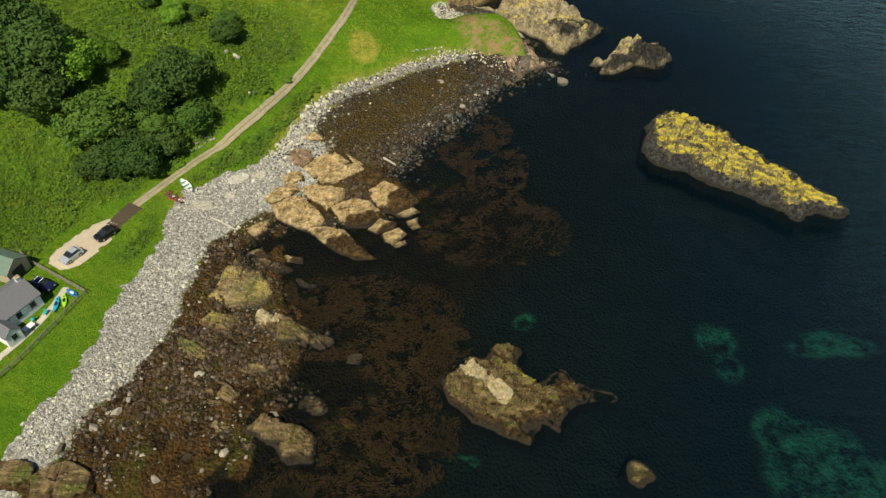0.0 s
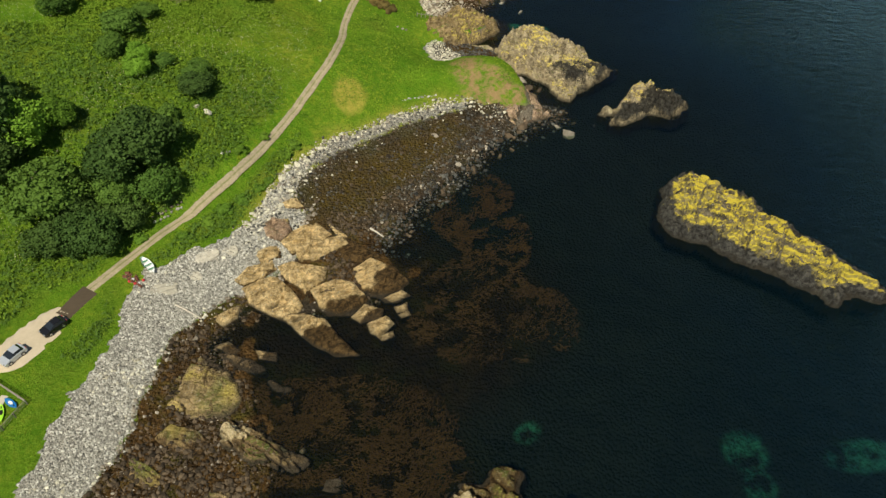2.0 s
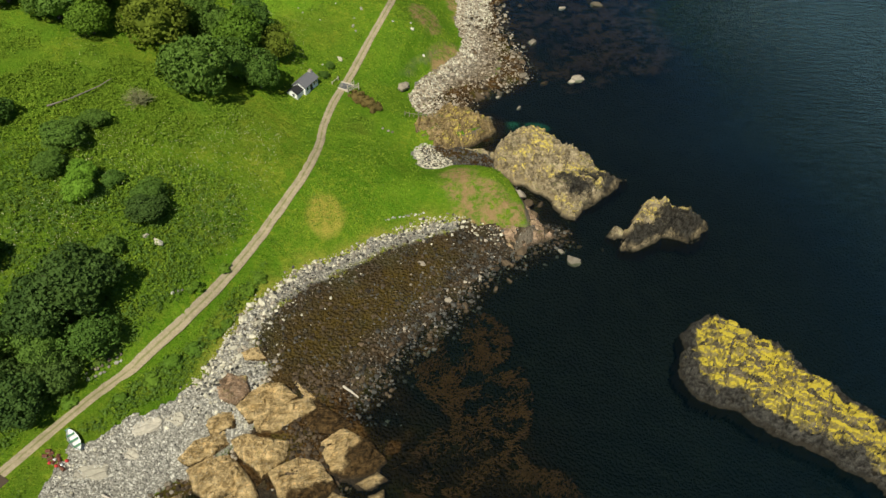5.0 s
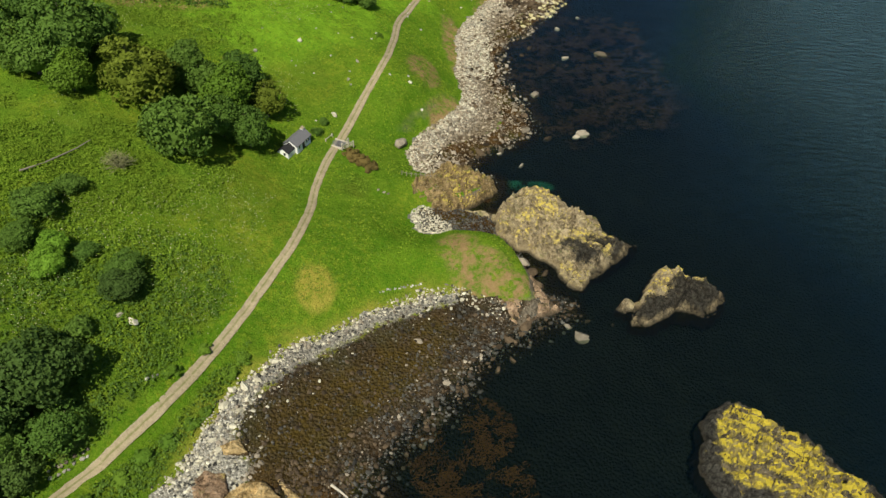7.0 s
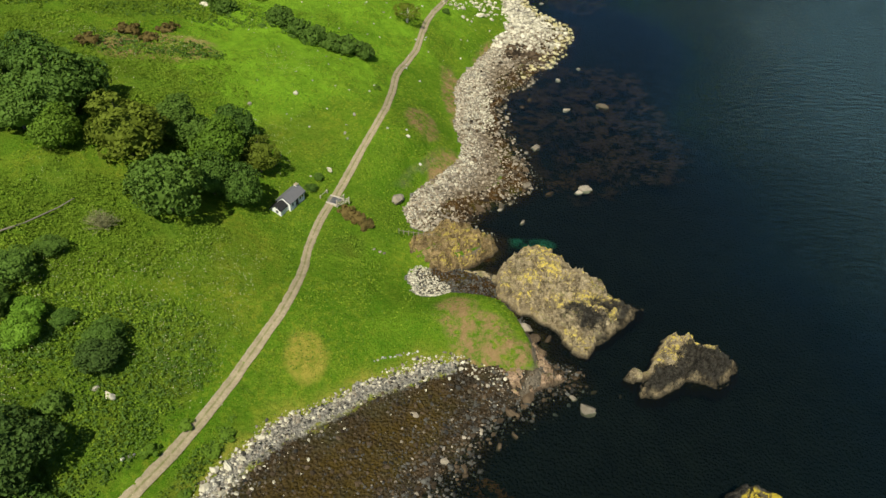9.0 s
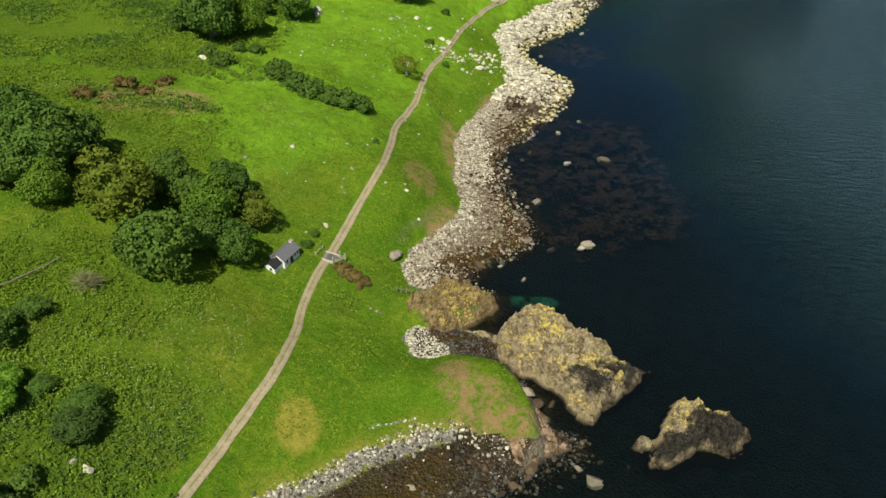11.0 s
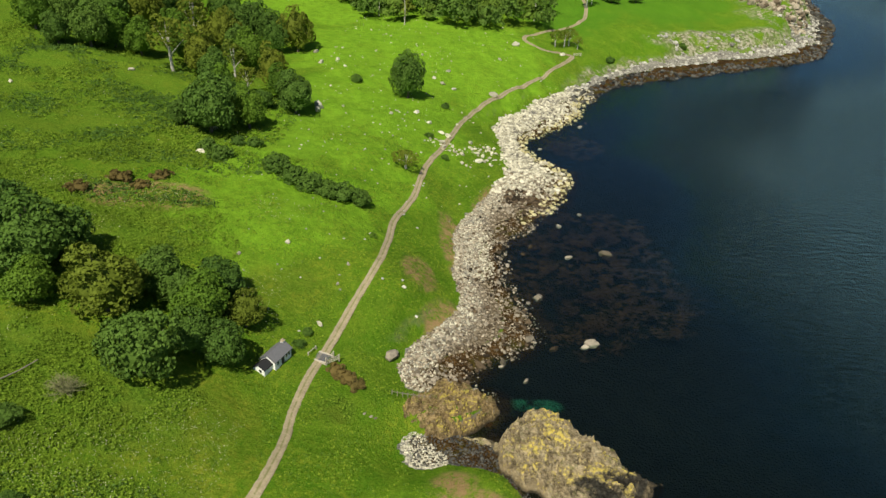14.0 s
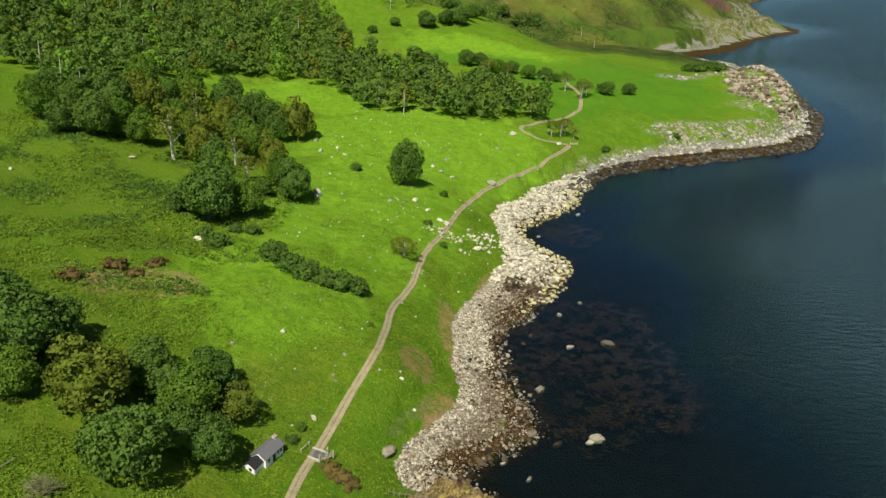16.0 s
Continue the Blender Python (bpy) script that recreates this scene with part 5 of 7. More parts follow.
BAY = [(27.1, 142.6, 1.7), (15.2, 141.6, 1.1), (13.2, 135.4, 0.8), (8, 131.3, 0.9), (25.4, 144.9, 0.8), (13.6, 140.2, 0.9), (18.3, 144.6, 1.3), (15.6, 137.4, 0.8), (0.5, 139.8, 0.8), (28.9, 146.3, 0.6),
       (33, 145.4, 0.5), (3.3, 130.3, 0.7), (5, 132.4, 0.7), (-2.5, 124.8, 0.6), (20.2, 156.4, 1.5), (20.8, 153.6, 1.3), (18.6, 158.8, 1.6), (23, 158, 1.0), (22, 154.4, 0.8)]
for k, (x, y, s) in enumerate(BAY):
    boulder(x, y, s, STONE_DARK if k % 4 else STONE_FAWN, "rounded grey boulder standing in shallow water", k + 3, "boulders in the bay", 0.95)
OFFSHORE = [(47.7, 247.9, 1.9), (37.7, 245.7, 1.2), (28.3, 251.2, 1.2), (27.6, 224.9, 1.5), (36.6, 206.4, 1.7), (28.5, 204.4, 1.2), (23.6, 207.2, 1.5), (37.7, 264.9, 1.1), (26, 246.9, 0.9), (21.6, 193.2, 0.9),
            (17.5, 198.8, 1.3), (12.8, 197.5, 1.4), (35.2, 205, 1.2), (59, 357, 1.2), (62, 362, 0.9), (45, 273, 0.8), (40, 330, 0.9), (24, 214, 1.2)]
for k, (x, y, s) in enumerate(OFFSHORE):
    boulder(x, y, s, (STONE_FAWN, STONE_FAWN, STONE_DARK)[k % 3], "lone boulder breaking the water offshore", k + 11, "boulders off the stony shore", 0.9)
FIELD = [(-42.3, 362.8, 1.6), (-36.5, 368.9, 1.4), (-32.6, 359, 0.9), (-12.2, 314.1, 1.0), (-4.2, 324.6, 1.3), (6.5, 308.8, 1.6), (4.3, 310, 1.2), (16.4, 298.6, 1.6), (17.9, 304.6, 1.3), (14.2, 312.8, 1.1), (24.9, 369.3, 2.0),
         (6.9, 379.8, 1.3), (9.1, 364.2, 1.3), (1.1, 368.8, 1.2), (4.6, 365.8, 1.3), (-46.6, 378.9, 1.5), (-4.1, 394.4, 1.1), (29.9, 406.8, 1.2), (39.1, 429, 2.4), (61.9, 433, 1.6), (-34.9, 304.4, 1.9)]
FIELD_NEAR = [(-18.8, 197.5, 0.9), (-34.3, 248.4, 1.0), (-28.4, 218.5, 0.9), (-37.1, 211.5, 0.7), (-58.2, 259.1, 1.3), (-59.3, 275.7, 1.2), (-96.9, 317.5, 1.3), (-120.9, 289.5, 1.0), (-41.2, 134.8, 1.0), (-43, 135.2, 0.7), (-16.8, 210, 0.6), (-15.2, 215.8, 0.6), (-3, 211.5, 0.7)]
for k, (x, y, s) in enumerate(FIELD + FIELD_NEAR):
    boulder(x, y, s, STONE_WHITE, "pale boulder lying in green pasture", k + 5, "boulders in the pasture", 1.0)
RIM = [(-27.3, 126.1, 0.9), (-25, 129.3, 1.1), (-23.3, 130.7, 0.8), (-21.4, 134.4, 0.7), (-22.6, 132.2, 0.7), (-24.9, 125.3, 0.7), (-25.3, 122.5, 0.6), (-27.6, 120.1, 0.7), (-26.5, 118.6, 0.8), (-23, 125.4, 0.5), (-26.8, 128.7, 0.8), (-24.2, 127.6, 0.6)]
for k, (x, y, s) in enumerate(RIM):
    boulder(x, y, s, STONE_WHITE, "large white rock at the head of the bay", k + 9, "white rocks of the bay", 0.7)
boulder(-4.8, 195.4, 1.9, STONE_FAWN, "large cracked grey boulder beside the stony shore", 2, "boulders in the pasture", 1.2)
boulder(-34.9, 306, 1.7, STONE_PALE, "upright grey standing boulder below trees", 4, "boulders in the pasture", 1.8)
FORE_B = [(-44, 57, 1.2), (-40.6, 56.2, 1.0), (-46.5, 54.5, 1.1), (-38, 59, 0.9), (-49.5, 51, 1.3), (-41, 50.5, 1.0), (-36.5, 47.5, 1.0), (-33, 50.8, 1.2), (-28.5, 51.6, 1.0), (-29.4, 46.2, 0.9), (-22.8, 57.6, 0.9),
          (-31, 83.5, 0.8), (-35.4, 90.6, 0.9), (-16.9, 72, 0.7), (-34.5, 63.6, 0.9), (-29.5, 67.3, 0.8)]
for k, (x, y, s) in enumerate(FORE_B):
    boulder(x, y, s * 0.8, STONE_DARK if k % 2 else STONE_FAWN, "grey boulder among foreshore weed", k + 1, "boulders on the foreshore", 0.9)


# ---- kelp under the surface ----
KELP_BEDS = [(16, 95, 7, 7, 0), (-12, 78, 14, 6.5, -3), (12, 92, 8, 5, -20), (-7, 66, 6, 5, 0), (-6.5, 53.5, 9, 9, 0), (4.4, 93, 9, 7, 0), (6, 119, 6, 8, 20), (-10.8, 71, 15, 5, 0), (-25, 69, 8, 4, 0), (-3, 66, 5, 6, 0), (12, 110, 5, 9, -20), (8, 101, 8, 6, 0), (-14, 46, 10, 8, 0), (11, 124, 4, 6, 0)]
KELP_FAR = [(40, 246, 21, 30, -20), (50, 225, 15, 15, 0), (36, 214, 11, 13, 0), (30, 262, 9, 14, -20), (52, 335, 10, 14, 0)]


def kelp_bed(label, rows, box, n, size, seed, gap, frond, fine=0.0):
    """One mesh of floating weed fronds, thick where the bed is."""
    x, y = places(n, box, lambda a, b, r: (blobs(a, b, rows) > 0.04 + 0.9 * r * r) & (w_at(a, b) < 0.5) & (fnoise(a, b, 6, seed) > gap - 0.10 + 0.30 * r) & (fnoise(a, b, 1.7, seed + 5) > fine + 0.15 * r) & (z_at(a, b) < -0.1), seed)
    rng = np.random.default_rng(seed)
    m = len(x)
    a = rng.uniform(0, math.tau, m) * 0.35 + 5.4 * fnoise(x, y, 8, seed + 2)
    length, width = size * rng.uniform(0.5, 1.3, m), size * rng.uniform(0.035, 0.10, m)
    z = np.maximum(rng.uniform(-0.55, -0.03, m), z_at(x, y) + 0.04)
    rows_ = []
    for s in range(5):
        t = s / 4
        bend = a + (t - 0.5) * rng.uniform(-1.4, 1.4, m)
        cx, cy = x + np.cos(bend) * length * (t - 0.5), y + np.sin(bend) * length * (t - 0.5)
        w = width * (1 - (2 * t - 1) ** 2 * 0.8)
        for side in (-1, 1):
            rows_.append(np.stack([cx - np.sin(bend) * w * side, cy + np.cos(bend) * w * side, z - 0.05 * side * (s % 2)], -1))
    v = np.stack(rows_, 1)
    f = np.array([(2 * s, 2 * s + 1, 2 * s + 3, 2 * s + 2) for s in range(4)])
    ob = mesh_object("kelp", v.reshape(-1, 3), (f[None] + (np.arange(m) * 10)[:, None, None]).reshape(-1, 4), frond)
    return tagged(ob, label, "seaweed", kind="stuff")


kelp_bed("brown kelp fronds floating below the surface", KELP_BEDS, (-36, 40, 36, 146), 170000, 0.85, 71, 0.37, KELP, 0.34)
kelp_bed("brown kelp beds off the stony shore", KELP_FAR, (16, 72, 200, 352), 110000, 1.0, 72, 0.36, KELP_DEEP, 0.42)


# ---- trees and bushes ----
def leaf_quads(centres, normals, size, rng, tilt=0.4):
    """Small leaf sprays as quads about their centres."""
    m = len(centres)
    t = rng.normal(size=(m, 3))
    n = normals + rng.normal(scale=tilt, size=(m, 3))
    n /= np.linalg.norm(n, axis=1)[:, None]
    t -= n * np.sum(n * t, 1)[:, None]
    t /= np.linalg.norm(t, axis=1)[:, None]
    b = np.cross(n, t)
    s = (size * rng.uniform(0.6, 1.35, m))[:, None]
    v = np.stack([centres - t * s, centres - b * s * 0.7, centres + t * s - n * s * 0.3, centres + b * s * 0.7], 1)
    return v.reshape(-1, 3), np.arange(4 * m).reshape(-1, 4)


def lobes(radius, crown, base, count, rng, flat=1.0):
    """Centres and sizes of a crown's clumps: an uneven rounded mass of many small heads."""
    out = []
    ph = rng.uniform(0, math.tau, 3)
    for k in range(count):
        a = k * 2.39996 + rng.uniform(-0.3, 0.3)
        u = 1 - 1.55 * (k + 0.5) / count
        swell = 0.80 + 0.14 * math.sin(2 * a + ph[0]) + 0.10 * math.sin(3 * a + ph[1] + 2 * u) + rng.uniform(-0.10, 0.10)
        side = math.sqrt(max(0.02, 1 - u * u)) * swell * radius * 0.82
        size = radius * rng.uniform(0.20, 0.34) * flat
        out.append((side * math.cos(a), side * math.sin(a), base + crown * (0.40 + 0.46 * u * (0.85 + 0.25 * math.sin(a + ph[2]))), size))
    return np.array(out)


def crown_leaves(cl, n, size, rng):
    """Leaf sprays on the outer side of each clump."""
    w = cl[:, 3] ** 2
    pick = rng.choice(len(cl), n, p=w / w.sum())
    mid = cl[:, :3].mean(0)
    out = cl[:, :3] - mid
    out /= np.maximum(np.linalg.norm(out, axis=1), 1e-3)[:, None]
    d = rng.normal(size=(n, 3)) + 0.9 * out[pick] + np.array([0, 0, 0.35])
    d /= np.linalg.norm(d, axis=1)[:, None]
    r = cl[pick, 3] * rng.uniform(0.80, 1.10, n)
    return leaf_quads(cl[pick, :3] + d * r[:, None] * np.array([1, 1, 0.8]), d, size, rng)


def with_core(v, f, radius, crown, base, rng):
    """Adds the shaded inner mass of a crown."""
    bm = bmesh.new()
    bmesh.ops.create_icosphere(bm, subdivisions=2, radius=1.0)
    c = np.array([q.co[:] for q in bm.verts])
    t = np.array([[q.index for q in p.verts] for p in bm.faces])
    bm.free()
    c = c * rng.uniform(0.85, 1.1, (len(c), 1)) * np.array([radius * 0.66, radius * 0.66, crown * 0.36]) + np.array([0, 0, base + crown * 0.40])
    return np.vstack([v, c]), f.tolist() + (t + len(v)).tolist()


def tube(bm, points, radii, sides=7):
    rings = []
    for k, (p, r) in enumerate(zip(points, radii)):
        p = Vector(p)
        d = (Vector(points[min(k + 1, len(points) - 1)]) - Vector(points[max(k - 1, 0)])).normalized()
        q = d.to_track_quat("Z", "Y")
        rings.append([bm.verts.new(p + q @ Vector((r * math.cos(i / sides * math.tau), r * math.sin(i / sides * math.tau), 0))) for i in range(sides)])
    for a, b in zip(rings, rings[1:]):
        for i in range(sides):
            bm.faces.new((a[i], a[(i + 1) % sides], b[(i + 1) % sides], b[i]))
    bm.faces.new(rings[-1])
    bm.faces.new(rings[0][::-1])


def make_tree(label, leaf, seed, radius=5.0, tall=9.4, leaves=3600, size=0.25, count=58, bark=None, name="tree", category="tree", core=True):
    """A tree at the origin: tapered trunk with limbs, and a crown of leaf clumps."""
    rng = np.random.default_rng(seed)
    t = thing(name, label, category)
    base = tall * 0.08 if bark is None else tall * 0.34
    crown = tall - base
    cl = lobes(radius, crown, base, count, rng)
    bm = bmesh.new()
    lean = rng.uniform(-0.4, 0.4, 2)
    tube(bm, [(0, 0, -0.6), (0, 0, 0.2), (lean[0] * 0.4, lean[1] * 0.4, tall * 0.3), (lean[0], lean[1], tall * 0.62), (lean[0] * 1.5, lean[1] * 1.5, tall * 0.8)], [0.5, 0.36, 0.28, 0.17, 0.05])
    for q in cl[::6]:
        z0 = tall * rng.uniform(0.22, 0.45)
        tube(bm, [(lean[0] * 0.5, lean[1] * 0.5, z0), (q[0] * 0.45, q[1] * 0.45, (z0 + q[2]) * 0.5), tuple(q[:3])], [0.15, 0.10, 0.03], 5)
    part("trunk", bm, bark or BARK, t)
    v, f = crown_leaves(cl, leaves, size, rng)
    if core:
        v, f = with_core(v, f, radius, crown, base, rng)
    mesh_object("crown", v, f, leaf, t)
    return t


def make_bush(label, leaf, seed, radius=1.5, tall=1.8, leaves=700, size=0.2, count=26, name="bush"):
    rng = np.random.default_rng(seed)
    t = thing(name, label, "bush")
    cl = lobes(radius, tall, -0.1, count, rng)
    bm = bmesh.new()
    for q in cl[::5]:
        tube(bm, [(0, 0, -0.3), (q[0] * 0.5, q[1] * 0.5, q[2] * 0.6), tuple(q[:3])], [0.07, 0.05, 0.02], 5)
    part("stems", bm, BARK, t)
    v, f = with_core(*crown_leaves(cl, leaves, size, rng), radius, tall, -0.1, rng)
    mesh_object("crown", v, f, leaf, t)
    return t


used_protos = set()


def plant(proto, x, y, scale, seed, tall=1.0):
    m = pose(x, y, ground_z(x, y) - 0.15 * scale, 0, 0, seed * 73 % 360) @ Matrix.Diagonal((scale, scale, scale * tall, 1))
    if proto.name not in used_protos:
        used_protos.add(proto.name)
        proto.matrix_basis = m
        return proto
    ob = proto.copy()
    scene.collection.objects.link(ob)
    for c in proto.children:
        d = c.copy()
        scene.collection.objects.link(d)
        d.parent = ob
    ob.matrix_basis = m
    return ob


DARK = [make_tree("dark green broadleaf tree with a dense round crown", LEAF_DARK, 1), make_tree("dark green spreading tree on a bank", LEAF_DARK, 2, 5.0, 9.0, 3400, 0.25, 46)]
MID = [make_tree("mid-green broadleaf tree with billowing crown", LEAF_MID, 3, 5.0, 9.8, 4200, 0.24, 70), make_tree("mid-green tree with an uneven crown", LEAF_MID, 4, 5.0, 10.4, 3600, 0.25, 52)]
OLIVE = [make_tree("olive-green tree turning yellow", LEAF_OLIVE, 5, 5.0, 9.5, 3200, 0.26, 44), make_tree("tall olive-green tree with an open crown", LEAF_OLIVE, 15, 5.0, 10.2, 2600, 0.27, 36)]
BRIGHT = [make_tree("bright green young sycamore", LEAF_BRIGHT, 6, 5.0, 9.6, 3600, 0.25, 64)]
PALE = [make_tree("tall thin tree with pale trunk and sparse crown", LEAF_OLIVE, 7, 4.2, 13.0, 900, 0.30, 24, BARK_PALE, core=False)]
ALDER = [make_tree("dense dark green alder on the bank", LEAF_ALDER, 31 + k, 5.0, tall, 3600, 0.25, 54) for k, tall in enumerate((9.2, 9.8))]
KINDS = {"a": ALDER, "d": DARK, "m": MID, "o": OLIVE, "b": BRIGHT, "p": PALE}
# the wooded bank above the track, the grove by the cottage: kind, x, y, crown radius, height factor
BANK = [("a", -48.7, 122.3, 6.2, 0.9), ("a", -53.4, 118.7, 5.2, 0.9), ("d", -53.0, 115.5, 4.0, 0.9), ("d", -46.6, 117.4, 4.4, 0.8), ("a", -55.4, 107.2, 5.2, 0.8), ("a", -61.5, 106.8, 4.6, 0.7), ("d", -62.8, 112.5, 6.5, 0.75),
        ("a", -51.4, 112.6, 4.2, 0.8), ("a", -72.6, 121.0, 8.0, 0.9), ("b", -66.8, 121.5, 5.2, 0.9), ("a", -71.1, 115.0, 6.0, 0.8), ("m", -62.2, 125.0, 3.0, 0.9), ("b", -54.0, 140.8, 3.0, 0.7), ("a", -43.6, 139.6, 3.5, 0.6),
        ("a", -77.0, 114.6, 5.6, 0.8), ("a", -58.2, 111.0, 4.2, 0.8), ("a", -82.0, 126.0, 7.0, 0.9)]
GROVE = [("d", -42.7, 172.4, 6.8, 1.0), ("m", -37.7, 188.5, 5.6, 1.0), ("d", -37.7, 181.3, 4.2, 1.15), ("d", -33.0, 181.4, 4.4, 1.05), ("o", -31.2, 191.4, 3.9, 1.0), ("d", -36.6, 197.3, 4.7, 1.0), ("o", -53.1, 185.5, 7.6, 0.85),
         ("d", -47.1, 194.4, 4.9, 0.95), ("d", -43.2, 192.4, 4.4, 0.9), ("d", -68.5, 194.5, 8.2, 0.9), ("d", -66.3, 201.6, 5.3, 1.0), ("m", -65.4, 185.2, 4.7, 0.9), ("d", -73.6, 189.8, 6.6, 0.9), ("d", -77.9, 203.8, 6.3, 1.0),
         ("d", -59.8, 152.1, 4.3, 0.6), ("b", -54.7, 144.8, 2.6, 0.7), ("d", -44.4, 143.1, 3.4, 0.65), ("d", -59.6, 144.8, 3.2, 0.6), ("d", -56.9, 158.2, 2.6, 0.6), ("d", -50.6, 145.5, 2.0, 0.6), ("d", -85.0, 194.0, 7.0, 1.0), ("d", -72.0, 155.0, 3.6, 0.7)]
MIDDLE = [("d", -59.3, 273.5, 8.2, 0.85), ("m", -50.5, 280.4, 5.6, 0.9), ("d", -40.9, 300.3, 6.4, 0.9), ("o", -52.8, 325.5, 5.4, 1.1), ("m", -64.7, 342.2, 6.4, 1.0), ("o", -76.7, 327.7, 6.8, 1.0), ("p", -86.9, 326.8, 8.6, 0.9), ("d", -75.7, 396.9, 7.0, 1.0),
          ("d", -61.4, 373.6, 5.0, 1.0), ("o", -53.9, 378.9, 7.2, 1.0), ("d", -114.6, 330.4, 7.0, 0.9), ("d", -123.8, 327.4, 5.4, 0.9), ("m", -109.9, 338.8, 6.2, 0.9), ("m", -100.7, 337.1, 5.8, 0.9), ("o", -113.5, 372.6, 8.2, 1.0), ("p", -92.2, 370.3, 8.0, 1.0),
          ("o", -81.7, 370.9, 7.2, 1.0), ("d", -67.7, 276.9, 4.6, 0.8), ("d", -7.8, 339.4, 6.3, 1.15), ("m", -86.5, 340.6, 5.2, 1.0), ("d", -79.5, 383.4, 6.6, 1.0), ("d", -50.5, 299.8, 3.8, 0.7), ("d", -121.4, 365.2, 8.0, 1.0), ("d", -107.6, 380.0, 7.2, 1.0),
          ("d", -128.0, 347.2, 6.4, 1.0), ("p", -68.0, 334.0, 6.0, 0.9), ("p", -58.0, 312.0, 5.0, 0.8), ("m", -95.0, 356.0, 6.0, 1.0), ("d", -72.0, 358.0, 5.6, 1.0), ("m", -101.0, 390.0, 7.4, 1.0), ("d", -88.0, 402.0, 7.4, 1.0), ("m", -136.0, 338.0, 6.4, 0.9), ("d", -57.0, 288.0, 5.6, 0.9), ("m", -63.0, 298.0, 5.0, 1.0), ("d", -70.0, 316.0, 5.6, 1.0), ("m", -48.0, 312.0, 4.4, 1.0), ("o", -88.0, 350.0, 6.0, 1.0), ("d", -142.0, 356.0, 7.0, 1.0), ("d", -66.0, 388.0, 6.0, 1.0), ("m", -120.0, 392.0, 7.6, 1.0)]
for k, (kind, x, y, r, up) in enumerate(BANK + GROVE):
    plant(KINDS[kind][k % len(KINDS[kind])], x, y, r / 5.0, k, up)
for k, (kind, x, y, r, up) in enumerate(MIDDLE):
    plant(KINDS[kind][k % len(KINDS[kind])], x, y, r / 5.0, k + 5, up * (1.0 if kind == "p" else 1.3))
BEYOND = [("d", 103, 528, 5.6), ("d", 119, 535, 4.6), ("p", 86, 514, 5.8), ("p", 90, 520, 5), ("p", 67, 448, 4.7), ("p", 59, 440, 4.2), ("p", 71, 446, 3.2), ("p", 64, 444, 4.2), ("d", 22, 576, 6.9), ("d", 30, 578, 5.4), ("m", 40, 565, 6.0), ("d", 50, 572, 5.3), ("m", 60, 561, 5.2),
          ("d", 71, 563, 5.3), ("d", 78, 560, 3.7), ("d", -7, 665, 8.1), ("d", 7, 676, 7.3), ("d", 18, 681, 8.3), ("d", 34, 744, 8.2), ("d", 60, 954, 9.4), ("d", 94, 972, 11.0), ("d", 111, 981, 9.7), ("d", -31, 659, 4.4), ("d", -45, 624, 3.8), ("d", -13, 576, 6.9), ("d", -5, 572, 5.3),
          ("p", 34, 560, 6), ("p", 46, 556, 5), ("p", 80, 536, 6), ("d", 45, 940, 9), ("d", 75, 990, 9), ("m", 25, 700, 7), ("d", 10, 720, 8)]
for k, (kind, x, y, r) in enumerate(BEYOND):
    plant(KINDS[kind][(k + 1) % len(KINDS[kind])], x, y, r / 5.0, k + 7, 0.85 if kind != "p" else 0.8)

hedge = make_bush("dense dark green hawthorn thicket bush", LEAF_DARK, 21, 3.0, 3.6, 1300, 0.22, 34)
HEDGE = [(-36.8, 251.6, 4.1), (-32.3, 247.7, 4.0), (-27.7, 245.6, 3.9), (-23.7, 245.0, 3.6), (-19.4, 244.6, 3.9), (-15.6, 245.6, 3.4), (-52.0, 255.4, 3.6), (-57.4, 262.4, 2.8), (-50.2, 266.2, 2.2), (-45.7, 266.1, 2.2), (-26.6, 344.3, 2.5), (0.5, 303.1, 1.6),
         (5.7, 339.7, 1.9), (5.6, 290.6, 1.4), (196, 637, 6.3), (205, 636, 6.4), (190, 645, 5.5), (212, 640, 5.0), (134, 482, 2.4), (88, 447, 2.6), (-20.6, 194.6, 1.2), (-21.6, 191.2, 1.3), (-47, 131, 2.4)]
for k, (x, y, r) in enumerate(HEDGE):
    plant(hedge, x, y, r / 3.0, k, 0.95)
shrub = make_bush("low green bramble bush beside the track", LEAF_MID, 22, 1.8, 1.5, 600, 0.2, 9)
SHRUBS = [(-36, 117, 2.0), (-33.5, 119.5, 1.8), (-31, 122.5, 1.6), (-27.5, 131, 1.8), (-26, 134, 1.6), (-41.5, 110.5, 1.4), (-38, 113.6, 1.8), (-48.5, 109.6, 1.6), (-29.6, 124.6, 1.4), (-11.4, 231, 1.4), (-35, 129, 1.6), (-31.5, 133.8, 1.4)]
for k, (x, y, r) in enumerate(SHRUBS):
    plant(shrub, x, y, r / 1.8, k, 0.7)
rust = make_bush("rust-brown bramble bush beside a cattle grid", LEAF_RUST, 23, 2.0, 1.6, 700, 0.2, 9)
for k, (x, y, r) in enumerate([(-14.2, 186.6, 2.2), (-12.2, 184.8, 2.2), (-10.2, 183, 2.0), (-70, 236, 3.4), (-62, 240, 3.0), (-64, 233, 2.6), (-76, 228, 3)]):
    plant(rust, x, y, r / 2.0, k, 0.8)


